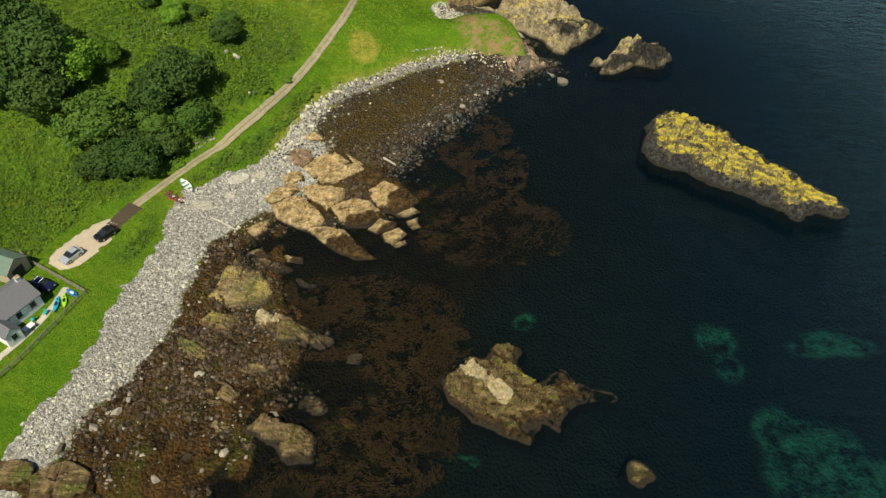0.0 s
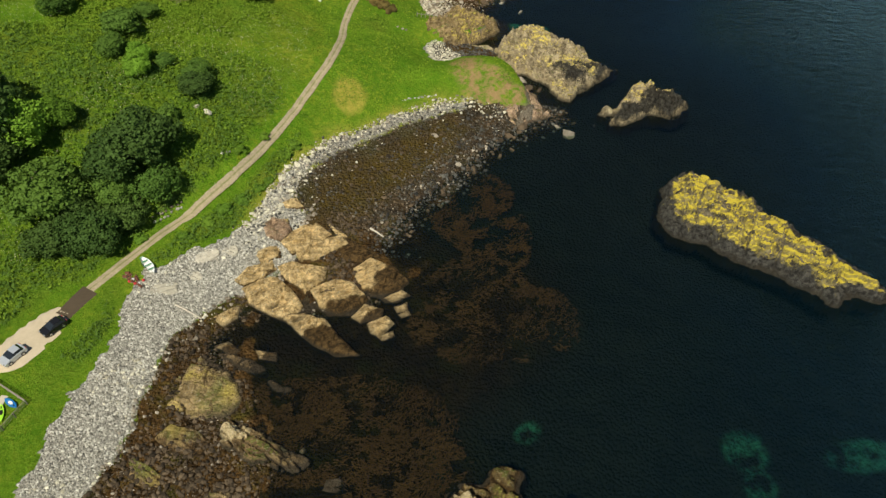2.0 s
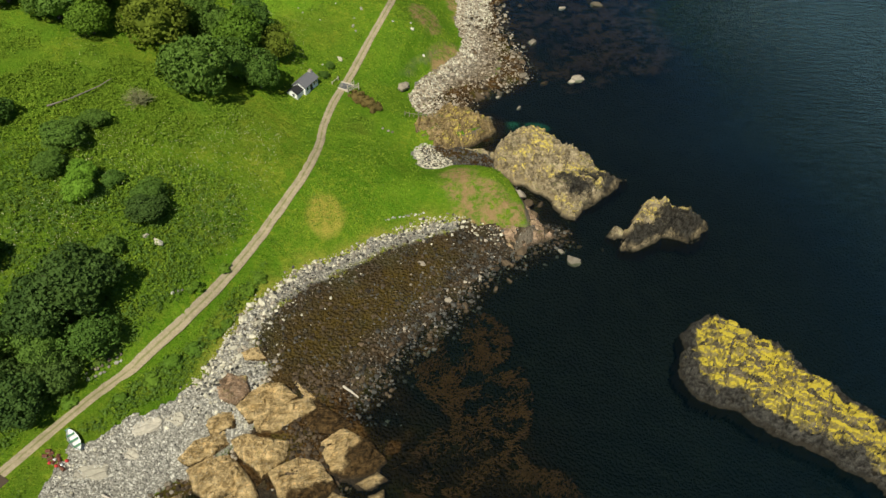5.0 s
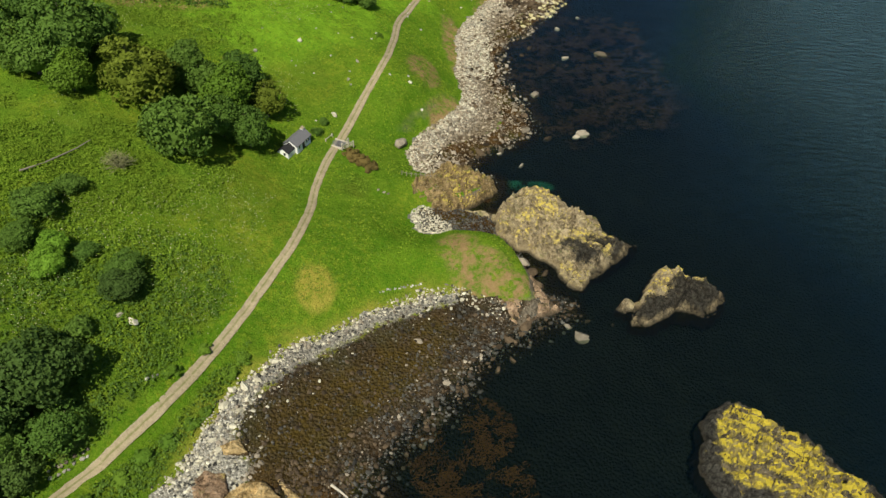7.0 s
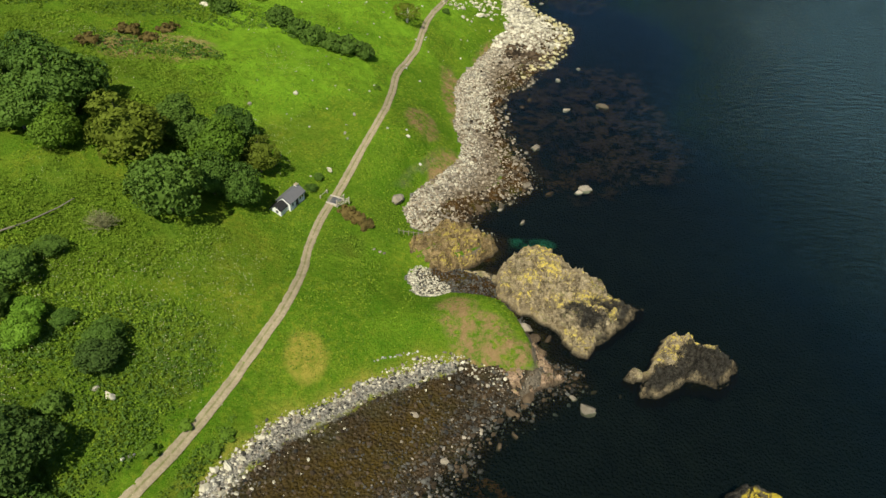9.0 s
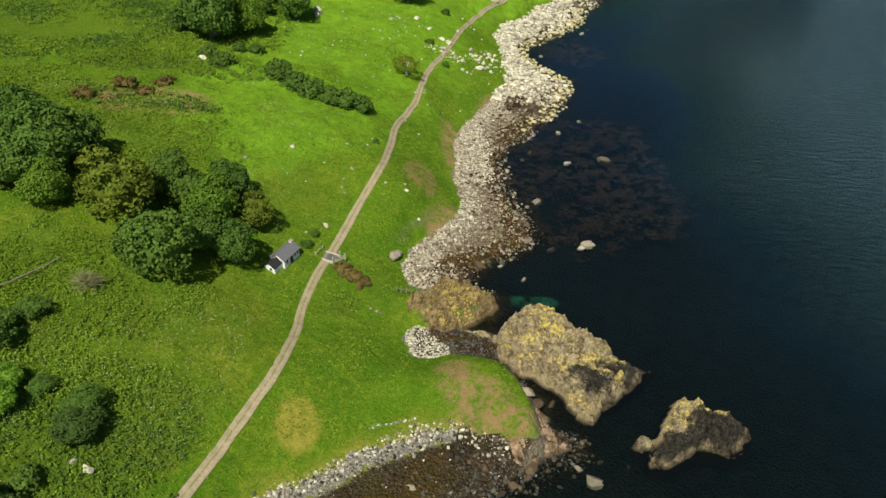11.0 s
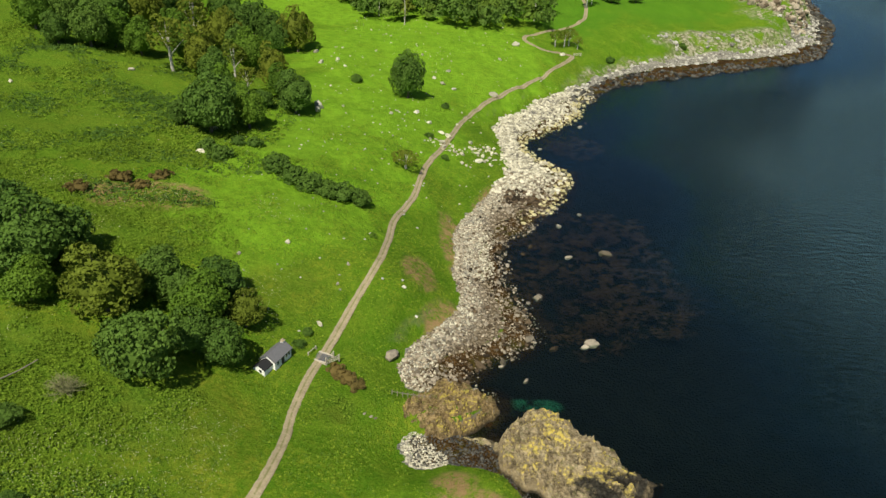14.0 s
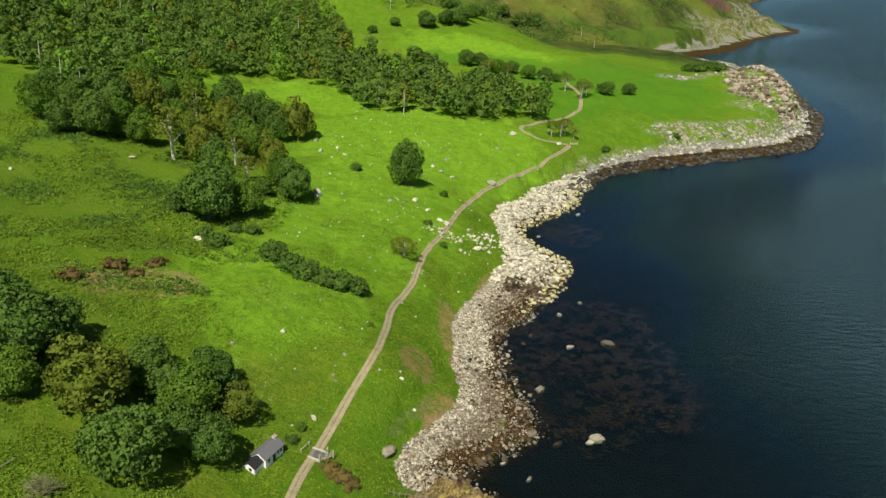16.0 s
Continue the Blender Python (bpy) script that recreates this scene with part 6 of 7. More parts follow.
def bare_bush(x, y, r, seed):
    """A grey leafless thorn bush."""
    rng = random.Random(seed)
    t = thing("thorn_bush", "grey leafless thorn bush in rough grass", "bush", (x, y, ground_z(x, y)))
    bm = bmesh.new()
    for k in range(80):
        a, e = rng.uniform(0, math.tau), rng.uniform(0.25, 1.4)
        d = Vector((math.cos(a) * math.cos(e), math.sin(a) * math.cos(e), math.sin(e)))
        p = d * r * rng.uniform(0.75, 1.05)
        tube(bm, [(0, 0, -0.2), tuple(p * 0.5 + Vector((0, 0, 0.2))), tuple(p)], [0.05, 0.035, 0.01], 4)
        for _ in range(5):
            s = p * rng.uniform(0.5, 0.95)
            tube(bm, [tuple(s), tuple(s + Vector((rng.uniform(-1, 1), rng.uniform(-1, 1), rng.uniform(-0.3, 0.8))) * 0.28 * r)], [0.03, 0.01], 3)
    part("branchwork", bm, plain("grey_twig", (0.23, 0.23, 0.11), 0.9, 0.1), t)
    return t


bare_bush(-51.3, 165, 3.6, 5)
plant(make_tree("brownish wind-bent thorn tree with bare twigs", LEAF_OLIVE, 16, 4.0, 5.8, 900, 0.24, 20, BARK_PALE, core=False), -5.7, 275, 1.0, 3)

# far woods: crowns without number, joined
WOOD = [(-242, 505), (-199, 425), (-150, 390), (-126, 462), (-107, 500), (-52, 495), (-32, 447), (-7, 446), (10, 441), (57, 459), (62, 492), (45, 524), (18, 541), (-3, 563), (-45, 580), (-65, 627), (-95, 693), (-110, 740), (-200, 760), (-330, 680), (-340, 560)]


def far_wood(outline, spacing, kinds, seed, per=110, rmin=3.4, rmax=6.0):
    """Crowns of a wood, joined by leaf kind; kinds: rows of leaf material, share, label."""
    line = np.array(outline, float)
    lo, hi = line.min(0), line.max(0)
    x, y = np.meshgrid(np.arange(lo[0], hi[0], spacing), np.arange(lo[1], hi[1], spacing))
    rng = np.random.default_rng(seed)
    x, y = x.ravel() + rng.uniform(-0.45, 0.45, x.size) * spacing, y.ravel() + rng.uniform(-0.45, 0.45, x.size) * spacing
    m = inside(line, x, y)
    x, y = x[m], y[m]
    turn = rng.uniform(0, 1, len(x))
    start = 0.0
    for leaf, share, label in kinds:
        k = (turn >= start) & (turn < start + share)
        start += share
        px, py = x[k], y[k]
        n = len(px)
        if not n:
            continue
        r = rng.uniform(rmin, rmax, n)
        tall = r * rng.uniform(1.3, 2.5, n)
        own = np.repeat(np.arange(n), per)
        clump = rng.integers(0, 12, n * per)
        ring = np.where(clump < 7, 0.62, 0.36) * (0.85 + 0.3 * np.sin(clump * 5.1 + own))
        off = np.stack([np.cos(clump * 0.9 + own) * ring, np.sin(clump * 0.9 + own) * ring, np.where(clump < 7, -0.15, 0.45) + 0.2 * np.sin(clump * 3.3 + own)], -1)
        off[clump == 11] = (0, 0, 0.75)
        d = rng.normal(size=(n * per, 3))
        d[:, 2] = np.abs(d[:, 2]) * 0.9 - 0.15
        d /= np.linalg.norm(d, axis=1)[:, None]
        c = np.stack([px, py, z_at(px, py) + tall * 0.43], -1)[own] + (off + d * 0.36) * np.stack([r, r, tall * 0.5], -1)[own]
        v, f = leaf_quads(c, d, 0.13 * (rmin + rmax) / 2, rng, 0.22)
        tagged(mesh_object("wood", v, f, leaf), label, "wood", kind="stuff")
        # trunks that show at the wood's edge
        bm = bmesh.new()
        for q in range(0, n, 24):
            z = float(z_at(px[q:q + 1], py[q:q + 1])[0])
            tube(bm, [(px[q], py[q] - r[q] * 0.9, z - 0.5), (px[q] + 0.3, py[q] - r[q] * 0.9, z + tall[q] * 0.45), (px[q], py[q] - r[q] * 0.7, z + tall[q] * 0.8)], [0.28, 0.2, 0.08], 5)
        tagged(part("wood_trunks", bm, BARK_PALE), "pale trunks at the edge of a wood", "trunks", kind="stuff")


far_wood(WOOD, 10.0, [(LEAF_WOOD, 0.63, "dark green trees of a dense hillside wood"), (LEAF_WOOD_PALE, 0.22, "lighter green trees of a hillside wood"), (LEAF_OLIVE, 0.07, "olive trees of a hillside wood"), (LEAF_BRIGHT, 0.08, "bright green trees of a hillside wood")], 31, 330, 5.0, 8.0)
far_wood([(-560, 640), (-330, 560), (-340, 690), (-200, 770), (-300, 950), (-700, 1000)], 15, [(LEAF_WOOD, 0.7, "far dark wood high on a hill"), (LEAF_WOOD_PALE, 0.3, "lighter trees high on a hill")], 33, 60, 5, 8)
far_wood([(60, 880), (140, 860), (180, 960), (60, 1000)], 26, [(LEAF_WOOD, 1.0, "scattered far trees on a hillside")], 34, 60, 5, 9)
far_wood([(-60, 720), (20, 700), (60, 790), (-40, 840)], 16, [(LEAF_WOOD, 1.0, "clump of dark trees between far fields")], 35, 60, 5, 8)
far_wood([(-60, 840), (150, 790), (240, 900), (420, 1180), (380, 1300), (150, 1050)], 24, [(LEAF_WOOD, 0.6, "dark gorse and thorn on a far slope"), (LEAF_WOOD_PALE, 0.4, "paler thorn bushes on a far slope")], 37, 40, 3, 6)
far_wood([(100, 1050), (330, 1150), (420, 1300), (200, 1350), (60, 1200)], 17, [(LEAF_WOOD, 0.6, "dark scrub on a far steep slope"), (LEAF_OLIVE, 0.4, "olive scrub on a far steep slope")], 36, 30, 2.5, 6)

# bracken and brambles: low clumps without number
x, y = places(62000, (-100, 0, 84, 262), lambda a, b, r: (scrub_at(a, b) * (0.4 + vnoise(a, b, 7, 81)) > 0.28 + 0.23 * step(140, 158, b) + 0.4 * r), 41)
rng = np.random.default_rng(42)
per = 7
own = np.repeat(np.arange(len(x)), per)
d = rng.normal(size=(len(own), 3))
d[:, 2] = np.abs(d[:, 2]) + 0.6
d /= np.linalg.norm(d, axis=1)[:, None]
rad = rng.uniform(0.35, 0.9, len(x))
tall = rad * (0.5 + 0.9 * vnoise(x, y, 9, 82))
c = np.stack([x, y, z_at(x, y) - 0.1], -1)[own] + d * np.stack([rad, rad, tall], -1)[own]
half = rng.uniform(size=len(x)) < (0.10 + 0.9 * step(138, 158, y)) + 0.4 * (vnoise(x, y, 12, 84) - 0.3)
for leaf, pick, label in ((LEAF_FERN, half, "green bracken and nettles covering rough ground"), (LEAF_DARK, ~half, "dark brambles and bracken covering rough ground")):
    sel = pick[own]
    v, f = leaf_quads(c[sel], d[sel], 0.17, rng)
    tagged(mesh_object("bracken", v, f, leaf), label, "bracken", kind="stuff")
x, y = places(26000, (-170, -40, 225, 345), lambda a, b, r: (scrub_at(a, b) * (0.4 + vnoise(a, b, 12, 85)) > 0.52 + 0.35 * r), 44)
per = 7
own = np.repeat(np.arange(len(x)), per)
d = rng.normal(size=(len(own), 3))
d[:, 2] = np.abs(d[:, 2]) + 0.4
d /= np.linalg.norm(d, axis=1)[:, None]
rad = rng.uniform(0.5, 1.3, len(x))
c = np.stack([x, y, z_at(x, y) - 0.1], -1)[own] + d * np.stack([rad, rad, rad * 0.7], -1)[own]
half = (vnoise(x, y, 14, 86) + rng.uniform(-0.3, 0.3, len(x)) > 0.5)[own]
for leaf, pick, label in ((LEAF_FERN, half, "bright bracken covering a far slope"), (LEAF_DARK, ~half, "dark brambles covering a far slope")):
    v, f = leaf_quads(c[pick], d[pick], 0.26, rng)
    tagged(mesh_object("bracken", v, f, leaf), label, "bracken", kind="stuff")
# tussocks of longer grass in the pasture
x, y = places(60000, (-75, 24, 96, 300), lambda a, b, r: (g_at(a, b) > 1.5) & (scrub_at(a, b) < 0.4) & (fnoise(a, b, 5, 90) * (0.5 + fnoise(a, b, 26, 91)) > 0.40 + 0.25 * r) & (field_at(rd, a, b) > 1.6), 45)
own = np.repeat(np.arange(len(x)), 4)
d = rng.normal(size=(len(own), 3))
d[:, 2] = np.abs(d[:, 2]) + 0.7
d /= np.linalg.norm(d, axis=1)[:, None]
rad = rng.uniform(0.12, 0.38, len(x))
c = np.stack([x, y, z_at(x, y) - 0.03], -1)[own] + d * np.stack([rad, rad, rad * 0.8], -1)[own]
half = (rng.uniform(size=len(x)) < 0.55)[own]
for leaf, pick, label in ((LEAF_GRASS, half, "yellow-green tussocks in the pasture"), (LEAF_MID, ~half, "dark green tussocks and docks in the pasture")):
    v, f = leaf_quads(c[pick], d[pick], 0.13, rng)
    tagged(mesh_object("tussocks", v, f, leaf), label, "grass", kind="stuff")
# white flower heads standing in the rough grass
x, y = places(20000, (-92, -26, 100, 235), lambda a, b, r: (vnoise(a, b, 11, 83) > 0.45 + 0.3 * r) & (g_at(a, b) > 6), 43)
c = np.stack([x, y, z_at(x, y) + rng.uniform(0.5, 1.0, len(x))], -1)
v, f = leaf_quads(c, np.tile((0.0, 0.0, 1.0), (len(x), 1)), 0.075, rng)
tagged(mesh_object("wild_flowers", v, f, plain("flower_head", (0.56, 0.55, 0.34), 0.9, 0.1)), "cream hogweed heads in rough grass", "flowers", kind="stuff")


# ---- buildings, cars and gear ----
WHITEWASH = plain("whitewash", (0.86, 0.86, 0.83), 0.9, 0.2, 0, 0.06, 1.5)
SLATE = plain("grey_slate", (0.15, 0.15, 0.16), 0.75, 0.3, 0, 0.25, 4)
BLACK_ROOF = plain("black_felt", (0.028, 0.028, 0.030), 0.85, 0.2, 0, 0.3, 3)
GREEN_ROOF = plain("green_sheet", (0.14, 0.20, 0.15), 0.6, 0.3, 0, 0.2, 2)
FAWN_WALL = plain("fawn_render", (0.46, 0.38, 0.27), 0.9, 0.2, 0, 0.12, 2)
DARK_GLASS = plain("window_glass", (0.02, 0.025, 0.03), 0.08, 0.6)
WOOD_GREY = plain("grey_timber", (0.24, 0.21, 0.17), 0.9, 0.15, 0, 0.3, 5)
WOOD_PALE = plain("driftwood", (0.52, 0.47, 0.38), 0.9, 0.15, 0, 0.2, 5)
PAVING = plain("paving", (0.50, 0.45, 0.36), 0.9, 0.2, 0, 0.2, 2)
GRAVEL = plain("fawn_gravel", (0.50, 0.42, 0.30), 0.95, 0.1, 0, 0.18, 1.2)
TARMAC = plain("brown_tarmac", (0.075, 0.056, 0.036), 0.9, 0.2, 0, 0.2, 1.5)
RUBBER = plain("rubber", (0.02, 0.02, 0.02), 0.8, 0.2)
CHROME = plain("alloy", (0.5, 0.5, 0.52), 0.35, 0.5, 0.8)
BLUE_HULL = plain("turquoise_plastic", (0.02, 0.38, 0.55), 0.4, 0.5)
LIME_HULL = plain("lime_plastic", (0.35, 0.68, 0.04), 0.4, 0.5)
RED_PAINT = plain("red_fabric", (0.50, 0.05, 0.05), 0.8, 0.2)
TEAL_PAINT = plain("teal_fabric", (0.05, 0.40, 0.38), 0.8, 0.2)
WHITE_PAINT = plain("white_paint", (0.80, 0.80, 0.77), 0.6, 0.3)
GREEN_PAINT = plain("green_paint", (0.10, 0.26, 0.14), 0.6, 0.3)


def box(bm, lo, hi, bevel=0.0):
    m = Matrix.LocRotScale([(a + b) / 2 for a, b in zip(lo, hi)], None, [b - a for a, b in zip(lo, hi)])
    made = bmesh.ops.create_cube(bm, size=1.0, matrix=m)
    if bevel:
        edges = {e for v in made["verts"] for e in v.link_edges}
        bmesh.ops.bevel(bm, geom=list(edges), offset=bevel, segments=2, affect="EDGES")
    return bm


def boxed(lo, hi, bevel=0.0):
    return box(bmesh.new(), lo, hi, bevel)


def prism(outline, x0, x1):
    """A solid whose y, z outline runs from x0 to x1."""
    bm = bmesh.new()
    a = [bm.verts.new((x0, y, z)) for y, z in outline]
    b = [bm.verts.new((x1, y, z)) for y, z in outline]
    bm.faces.new(a[::-1])
    bm.faces.new(b)
    for i in range(len(a)):
        j = (i + 1) % len(a)
        bm.faces.new((a[i], a[j], b[j], b[i]))
    bmesh.ops.recalc_face_normals(bm, faces=bm.faces)
    return bm


def roof_slope(parent, length, width, eaves, ridge, side, material, over=0.25, label=""):
    """One pitch of a roof, with thickness; side -1 or 1."""
    y0 = side * (width / 2 + over)
    drop = (ridge - eaves) * over / (width / 2)
    pts = [(y0, eaves - drop), (0, ridge), (0, ridge + 0.14), (y0, eaves - drop + 0.14)]
    return part("roof", prism(pts, -length / 2 - over, length / 2 + over), material, parent, label)


def window_in(parent, x, y, z, w, h, side, axis="y"):
    """A window set in a long wall (axis y) or a gable (axis x)."""
    if axis == "y":
        fr = part("window", boxed((x - w / 2 - 0.06, y - 0.05, z - 0.06), (x + w / 2 + 0.06, y + 0.05, z + h + 0.06)), WHITE_PAINT, parent)
        part("pane", boxed((x - w / 2, y - 0.07, z), (x + w / 2, y + 0.07, z + h)), DARK_GLASS, fr)
    else:
        fr = part("window", boxed((x - 0.05, y - w / 2 - 0.06, z - 0.06), (x + 0.05, y + w / 2 + 0.06, z + h + 0.06)), WHITE_PAINT, parent)
        part("pane", boxed((x - 0.07, y - w / 2, z), (x + 0.07, y + w / 2, z + h)), DARK_GLASS, fr)


def gabled(parent, length, width, eaves, ridge, wall, roof, foot=-1.0):
    w = width / 2
    part("wall", prism([(-w, foot), (w, foot), (w, eaves), (0, ridge), (-w, eaves)], -length / 2, length / 2), wall, parent)
    for side in (-1, 1):
        roof_slope(parent, length, width, eaves, ridge, side, roof)


def chimney(parent, x, top, material=WHITEWASH):
    c = part("chimney", boxed((x - 0.35, -0.3, top - 1.2), (x + 0.35, 0.3, top + 0.75), 0.03), material, parent)
    part("cap", boxed((x - 0.42, -0.37, top + 0.75), (x + 0.42, 0.37, top + 0.85)), FAWN_WALL, c)
    for dx in (-0.16, 0.16):
        bm = bmesh.new()
        tube(bm, [(x + dx, 0, top + 0.85), (x + dx, 0, top + 1.2)], [0.11, 0.09], 8)
        part("chimney_pot", bm, FAWN_WALL, c)


# the white house by the shore
h = thing("house", "white single-storey house with grey slate roof", "house", (-66.4, 71.4, ground_z(-63, 71)), 59)
gabled(h, 13, 6.0, 2.4, 4.2, WHITEWASH, SLATE)
chimney(h, 6.0, 4.1)
chimney(h, -5.9, 4.1)
for x in (5.0, 2.6, -2.0):
    window_in(h, x, -3.0, 0.9, 0.9, 1.1, -1)
d = part("door", boxed((0.2, -3.06, 0.0), (1.15, -2.94, 2.0), 0.02), TEAL_PAINT, h)
part("handle", boxed((1.02, -3.12, 0.95), (1.08, -3.02, 1.1)), CHROME, d)
window_in(h, 6.5, 0.0, 1.1, 0.8, 1.0, 1, "x")
p = part("porch", prism([(-1.2, -1), (1.2, -1), (1.2, 2.1), (0, 3.1), (-1.2, 2.1)], -1.5, 1.5), WHITEWASH, h, "white gabled porch with slate roof")
p.matrix_basis = pose(-0.4, -4.4, 0, 0, 0, 90)
for side in (-1, 1):
    r = roof_slope(p, 3.0, 2.4, 2.1, 3.1, side, SLATE, 0.15)
window_in(p, -1.5, 0, 0.9, 0.8, 1.0, 1, "x")

# the garden shed
s = thing("shed", "fawn rendered shed with green sheet roof", "shed", (-69.1, 82.2, ground_z(-68, 81)), -20)
gabled(s, 6.5, 4.2, 2.3, 3.7, FAWN_WALL, GREEN_ROOF)
part("door", boxed((3.22, -1.2, 0.0), (3.3, 0.9, 2.0), 0.02), plain("dark_door", (0.03, 0.03, 0.03)), s, "dark open double door")
part("bargeboard", prism([(-2.45, 2.15), (0, 3.72), (2.45, 2.15), (2.45, 2.3), (0, 3.9), (-2.45, 2.3)], 3.5, 3.56), WOOD_GREY, s)

# the small cottage by the track
c = thing("cottage", "small whitewashed cottage with slate roof, boarded windows", "cottage", (-24.9, 186.4, ground_z(-24, 185.5)), 66)
gabled(c, 4.9, 3.0, 1.7, 2.75, WHITEWASH, SLATE)
chimney(c, 2.2, 2.25)
d = part("door", boxed((-0.5, -1.57, 0), (0.3, -1.45, 1.6), 0.02), plain("tarred_door", (0.03, 0.03, 0.035)), c)
part("handle", boxed((0.15, -1.63, 0.9), (0.21, -1.55, 1.02)), CHROME, d)
for x in (1.0, 1.8, -1.6):
    window_in(c, x, -1.5, 0.7, 0.45, 0.7, -1)
lean = part("lean_to", prism([(-1.2, -1), (1.2, -1), (1.2, 1.2), (0, 2.0), (-1.2, 1.2)], -1.2, 1.2), WHITEWASH, c, "white lean-to with black felt roof")
lean.matrix_basis = pose(-3.6, 0.25, 0)
for side in (-1, 1):
    roof_slope(lean, 2.4, 2.4, 1.2, 2.0, side, BLACK_ROOF, 0.15)
window_in(lean, -1.2, -0.4, 0.6, 0.5, 0.6, 1, "x")


# ---- parking, paving ----
def pad(name, line, width, material, label, lift=0.06):
    ob = ribbon(name, smooth_line(line, n=4), width, material, lift, 0.5, 5, 0.55 if width > 4 else 0.0)
    return tagged(ob, label, "paving", kind="structure")


pad("pavement", [(-61.8, 83.2), (-60.2, 86), (-58.2, 89.6), (-55.8, 94.6)], 6.6, GRAVEL, "fawn gravel parking place beside the track")
pad("pavement", [(-55.8, 93.3), (-54.6, 95.8), (-53.2, 98.4)], 3.2, TARMAC, "dark brown tarmac ramp to the track", 0.10)
pad("pavement", [(-65.5, 61), (-62.8, 66), (-60.7, 70.6), (-59.3, 74.6), (-58.5, 79)], 1.1, PAVING, "pale paved path along a house front")


def car(x, y, turn, paint, label, tall=1.4, long=3.95, bars=False):
    """A car: shaped body, glasshouse, wheels, lamps."""
    t = thing("car", label, "car", (x, y, ground_z(x, y) + 0.08), turn)
    L, W = long / 2, 0.88
    prof = [(-L, 0.35), (-L, 0.75), (-L + 0.12, 0.92), (-L + 0.9, 0.98), (L - 1.15, 0.95), (L - 0.2, 0.78), (L, 0.62), (L, 0.32), (L - 0.2, 0.22), (-L + 0.2, 0.22)]
    bm = bmesh.new()
    ring = []
    for yy, k in ((-W, 0.97), (-W * 0.8, 1.0), (W * 0.8, 1.0), (W, 0.97)):
        ring.append([bm.verts.new((px * k, yy, pz - (0.03 if abs(yy) == W else 0))) for px, pz in prof])
    for a, b in zip(ring, ring[1:]):
        for i in range(len(prof)):
            j = (i + 1) % len(prof)
            bm.faces.new((a[i], a[j], b[j], b[i]))
    bm.faces.new(ring[0][::-1])
    bm.faces.new(ring[-1])
    bmesh.ops.recalc_face_normals(bm, faces=bm.faces)
    part("body", bm, paint, t)
    bm = bmesh.new()
    low = [(-L + 0.35, -0.8), (L - 1.0, -0.8), (L - 1.0, 0.8), (-L + 0.35, 0.8)]
    top = [(-L + 0.8, -0.64), (L - 1.9, -0.64), (L - 1.9, 0.64), (-L + 0.8, 0.64)]
    a = [bm.verts.new((px, py, 0.93)) for px, py in low]
    b = [bm.verts.new((px, py, tall - 0.06)) for px, py in top]
    for i in range(4):
        bm.faces.new((a[i], a[(i + 1) % 4], b[(i + 1) % 4], b[i]))
    bm.faces.new(b)
    part("windows", bm, DARK_GLASS, t, "dark tinted windows")
    part("roof", boxed((-L + 0.75, -0.66, tall - 0.07), (L - 1.85, 0.66, tall), 0.03), paint, t)
    for px in (-L + 0.8, L - 0.85):
        for py in (-W + 0.02, W - 0.02):
            bm = bmesh.new()
            bmesh.ops.create_cone(bm, cap_ends=True, segments=18, radius1=0.32, radius2=0.32, depth=0.2, matrix=pose(px, py, 0.32, 90))
            wh = part("wheel", bm, RUBBER, t)
            bm = bmesh.new()
            bmesh.ops.create_cone(bm, cap_ends=True, segments=14, radius1=0.2, radius2=0.2, depth=0.23, matrix=pose(px, py, 0.32, 90))
            part("rim", bm, CHROME, wh)
    for py in (-0.62, 0.62):
        part("headlight", boxed((L - 0.16, py - 0.17, 0.6), (L + 0.015, py + 0.17, 0.73), 0.02), CHROME, t)
        part("tail_light", boxed((-L - 0.015, py - 0.15, 0.66), (-L + 0.1, py + 0.15, 0.85), 0.02), RED_PAINT, t)
        part("mirror", boxed((L - 1.55, py * 1.5 - 0.08, 0.95), (L - 1.4, py * 1.5 + 0.08, 1.07), 0.02), paint, t)
    if bars:
        for py in (-0.6, 0.6):
            part("roof_rail", boxed((-L + 0.9, py - 0.03, tall), (L - 2.0, py + 0.03, tall + 0.07)), CHROME, t)
        for px in (-0.9, 0.15):
            part("roof_bar", boxed((px - 0.05, -0.62, tall + 0.07), (px + 0.05, 0.62, tall + 0.12)), WHITE_PAINT, t, "pale roof bar")
    return t


car(-59.6, 85.2, 239, plain("silver_paint", (0.55, 0.58, 0.62), 0.3, 0.5, 0.4), "silver hatchback parked on fawn gravel", 1.4, 3.7)
car(-55.9, 90.7, 232, plain("black_paint", (0.012, 0.012, 0.014), 0.25, 0.5), "black estate car parked on fawn gravel", 1.42, 3.75)
car(-62.0, 79.0, -22, plain("navy_paint", (0.012, 0.014, 0.05), 0.25, 0.5), "dark blue car with pale roof bars on the lawn", 1.5, 4.0, True)


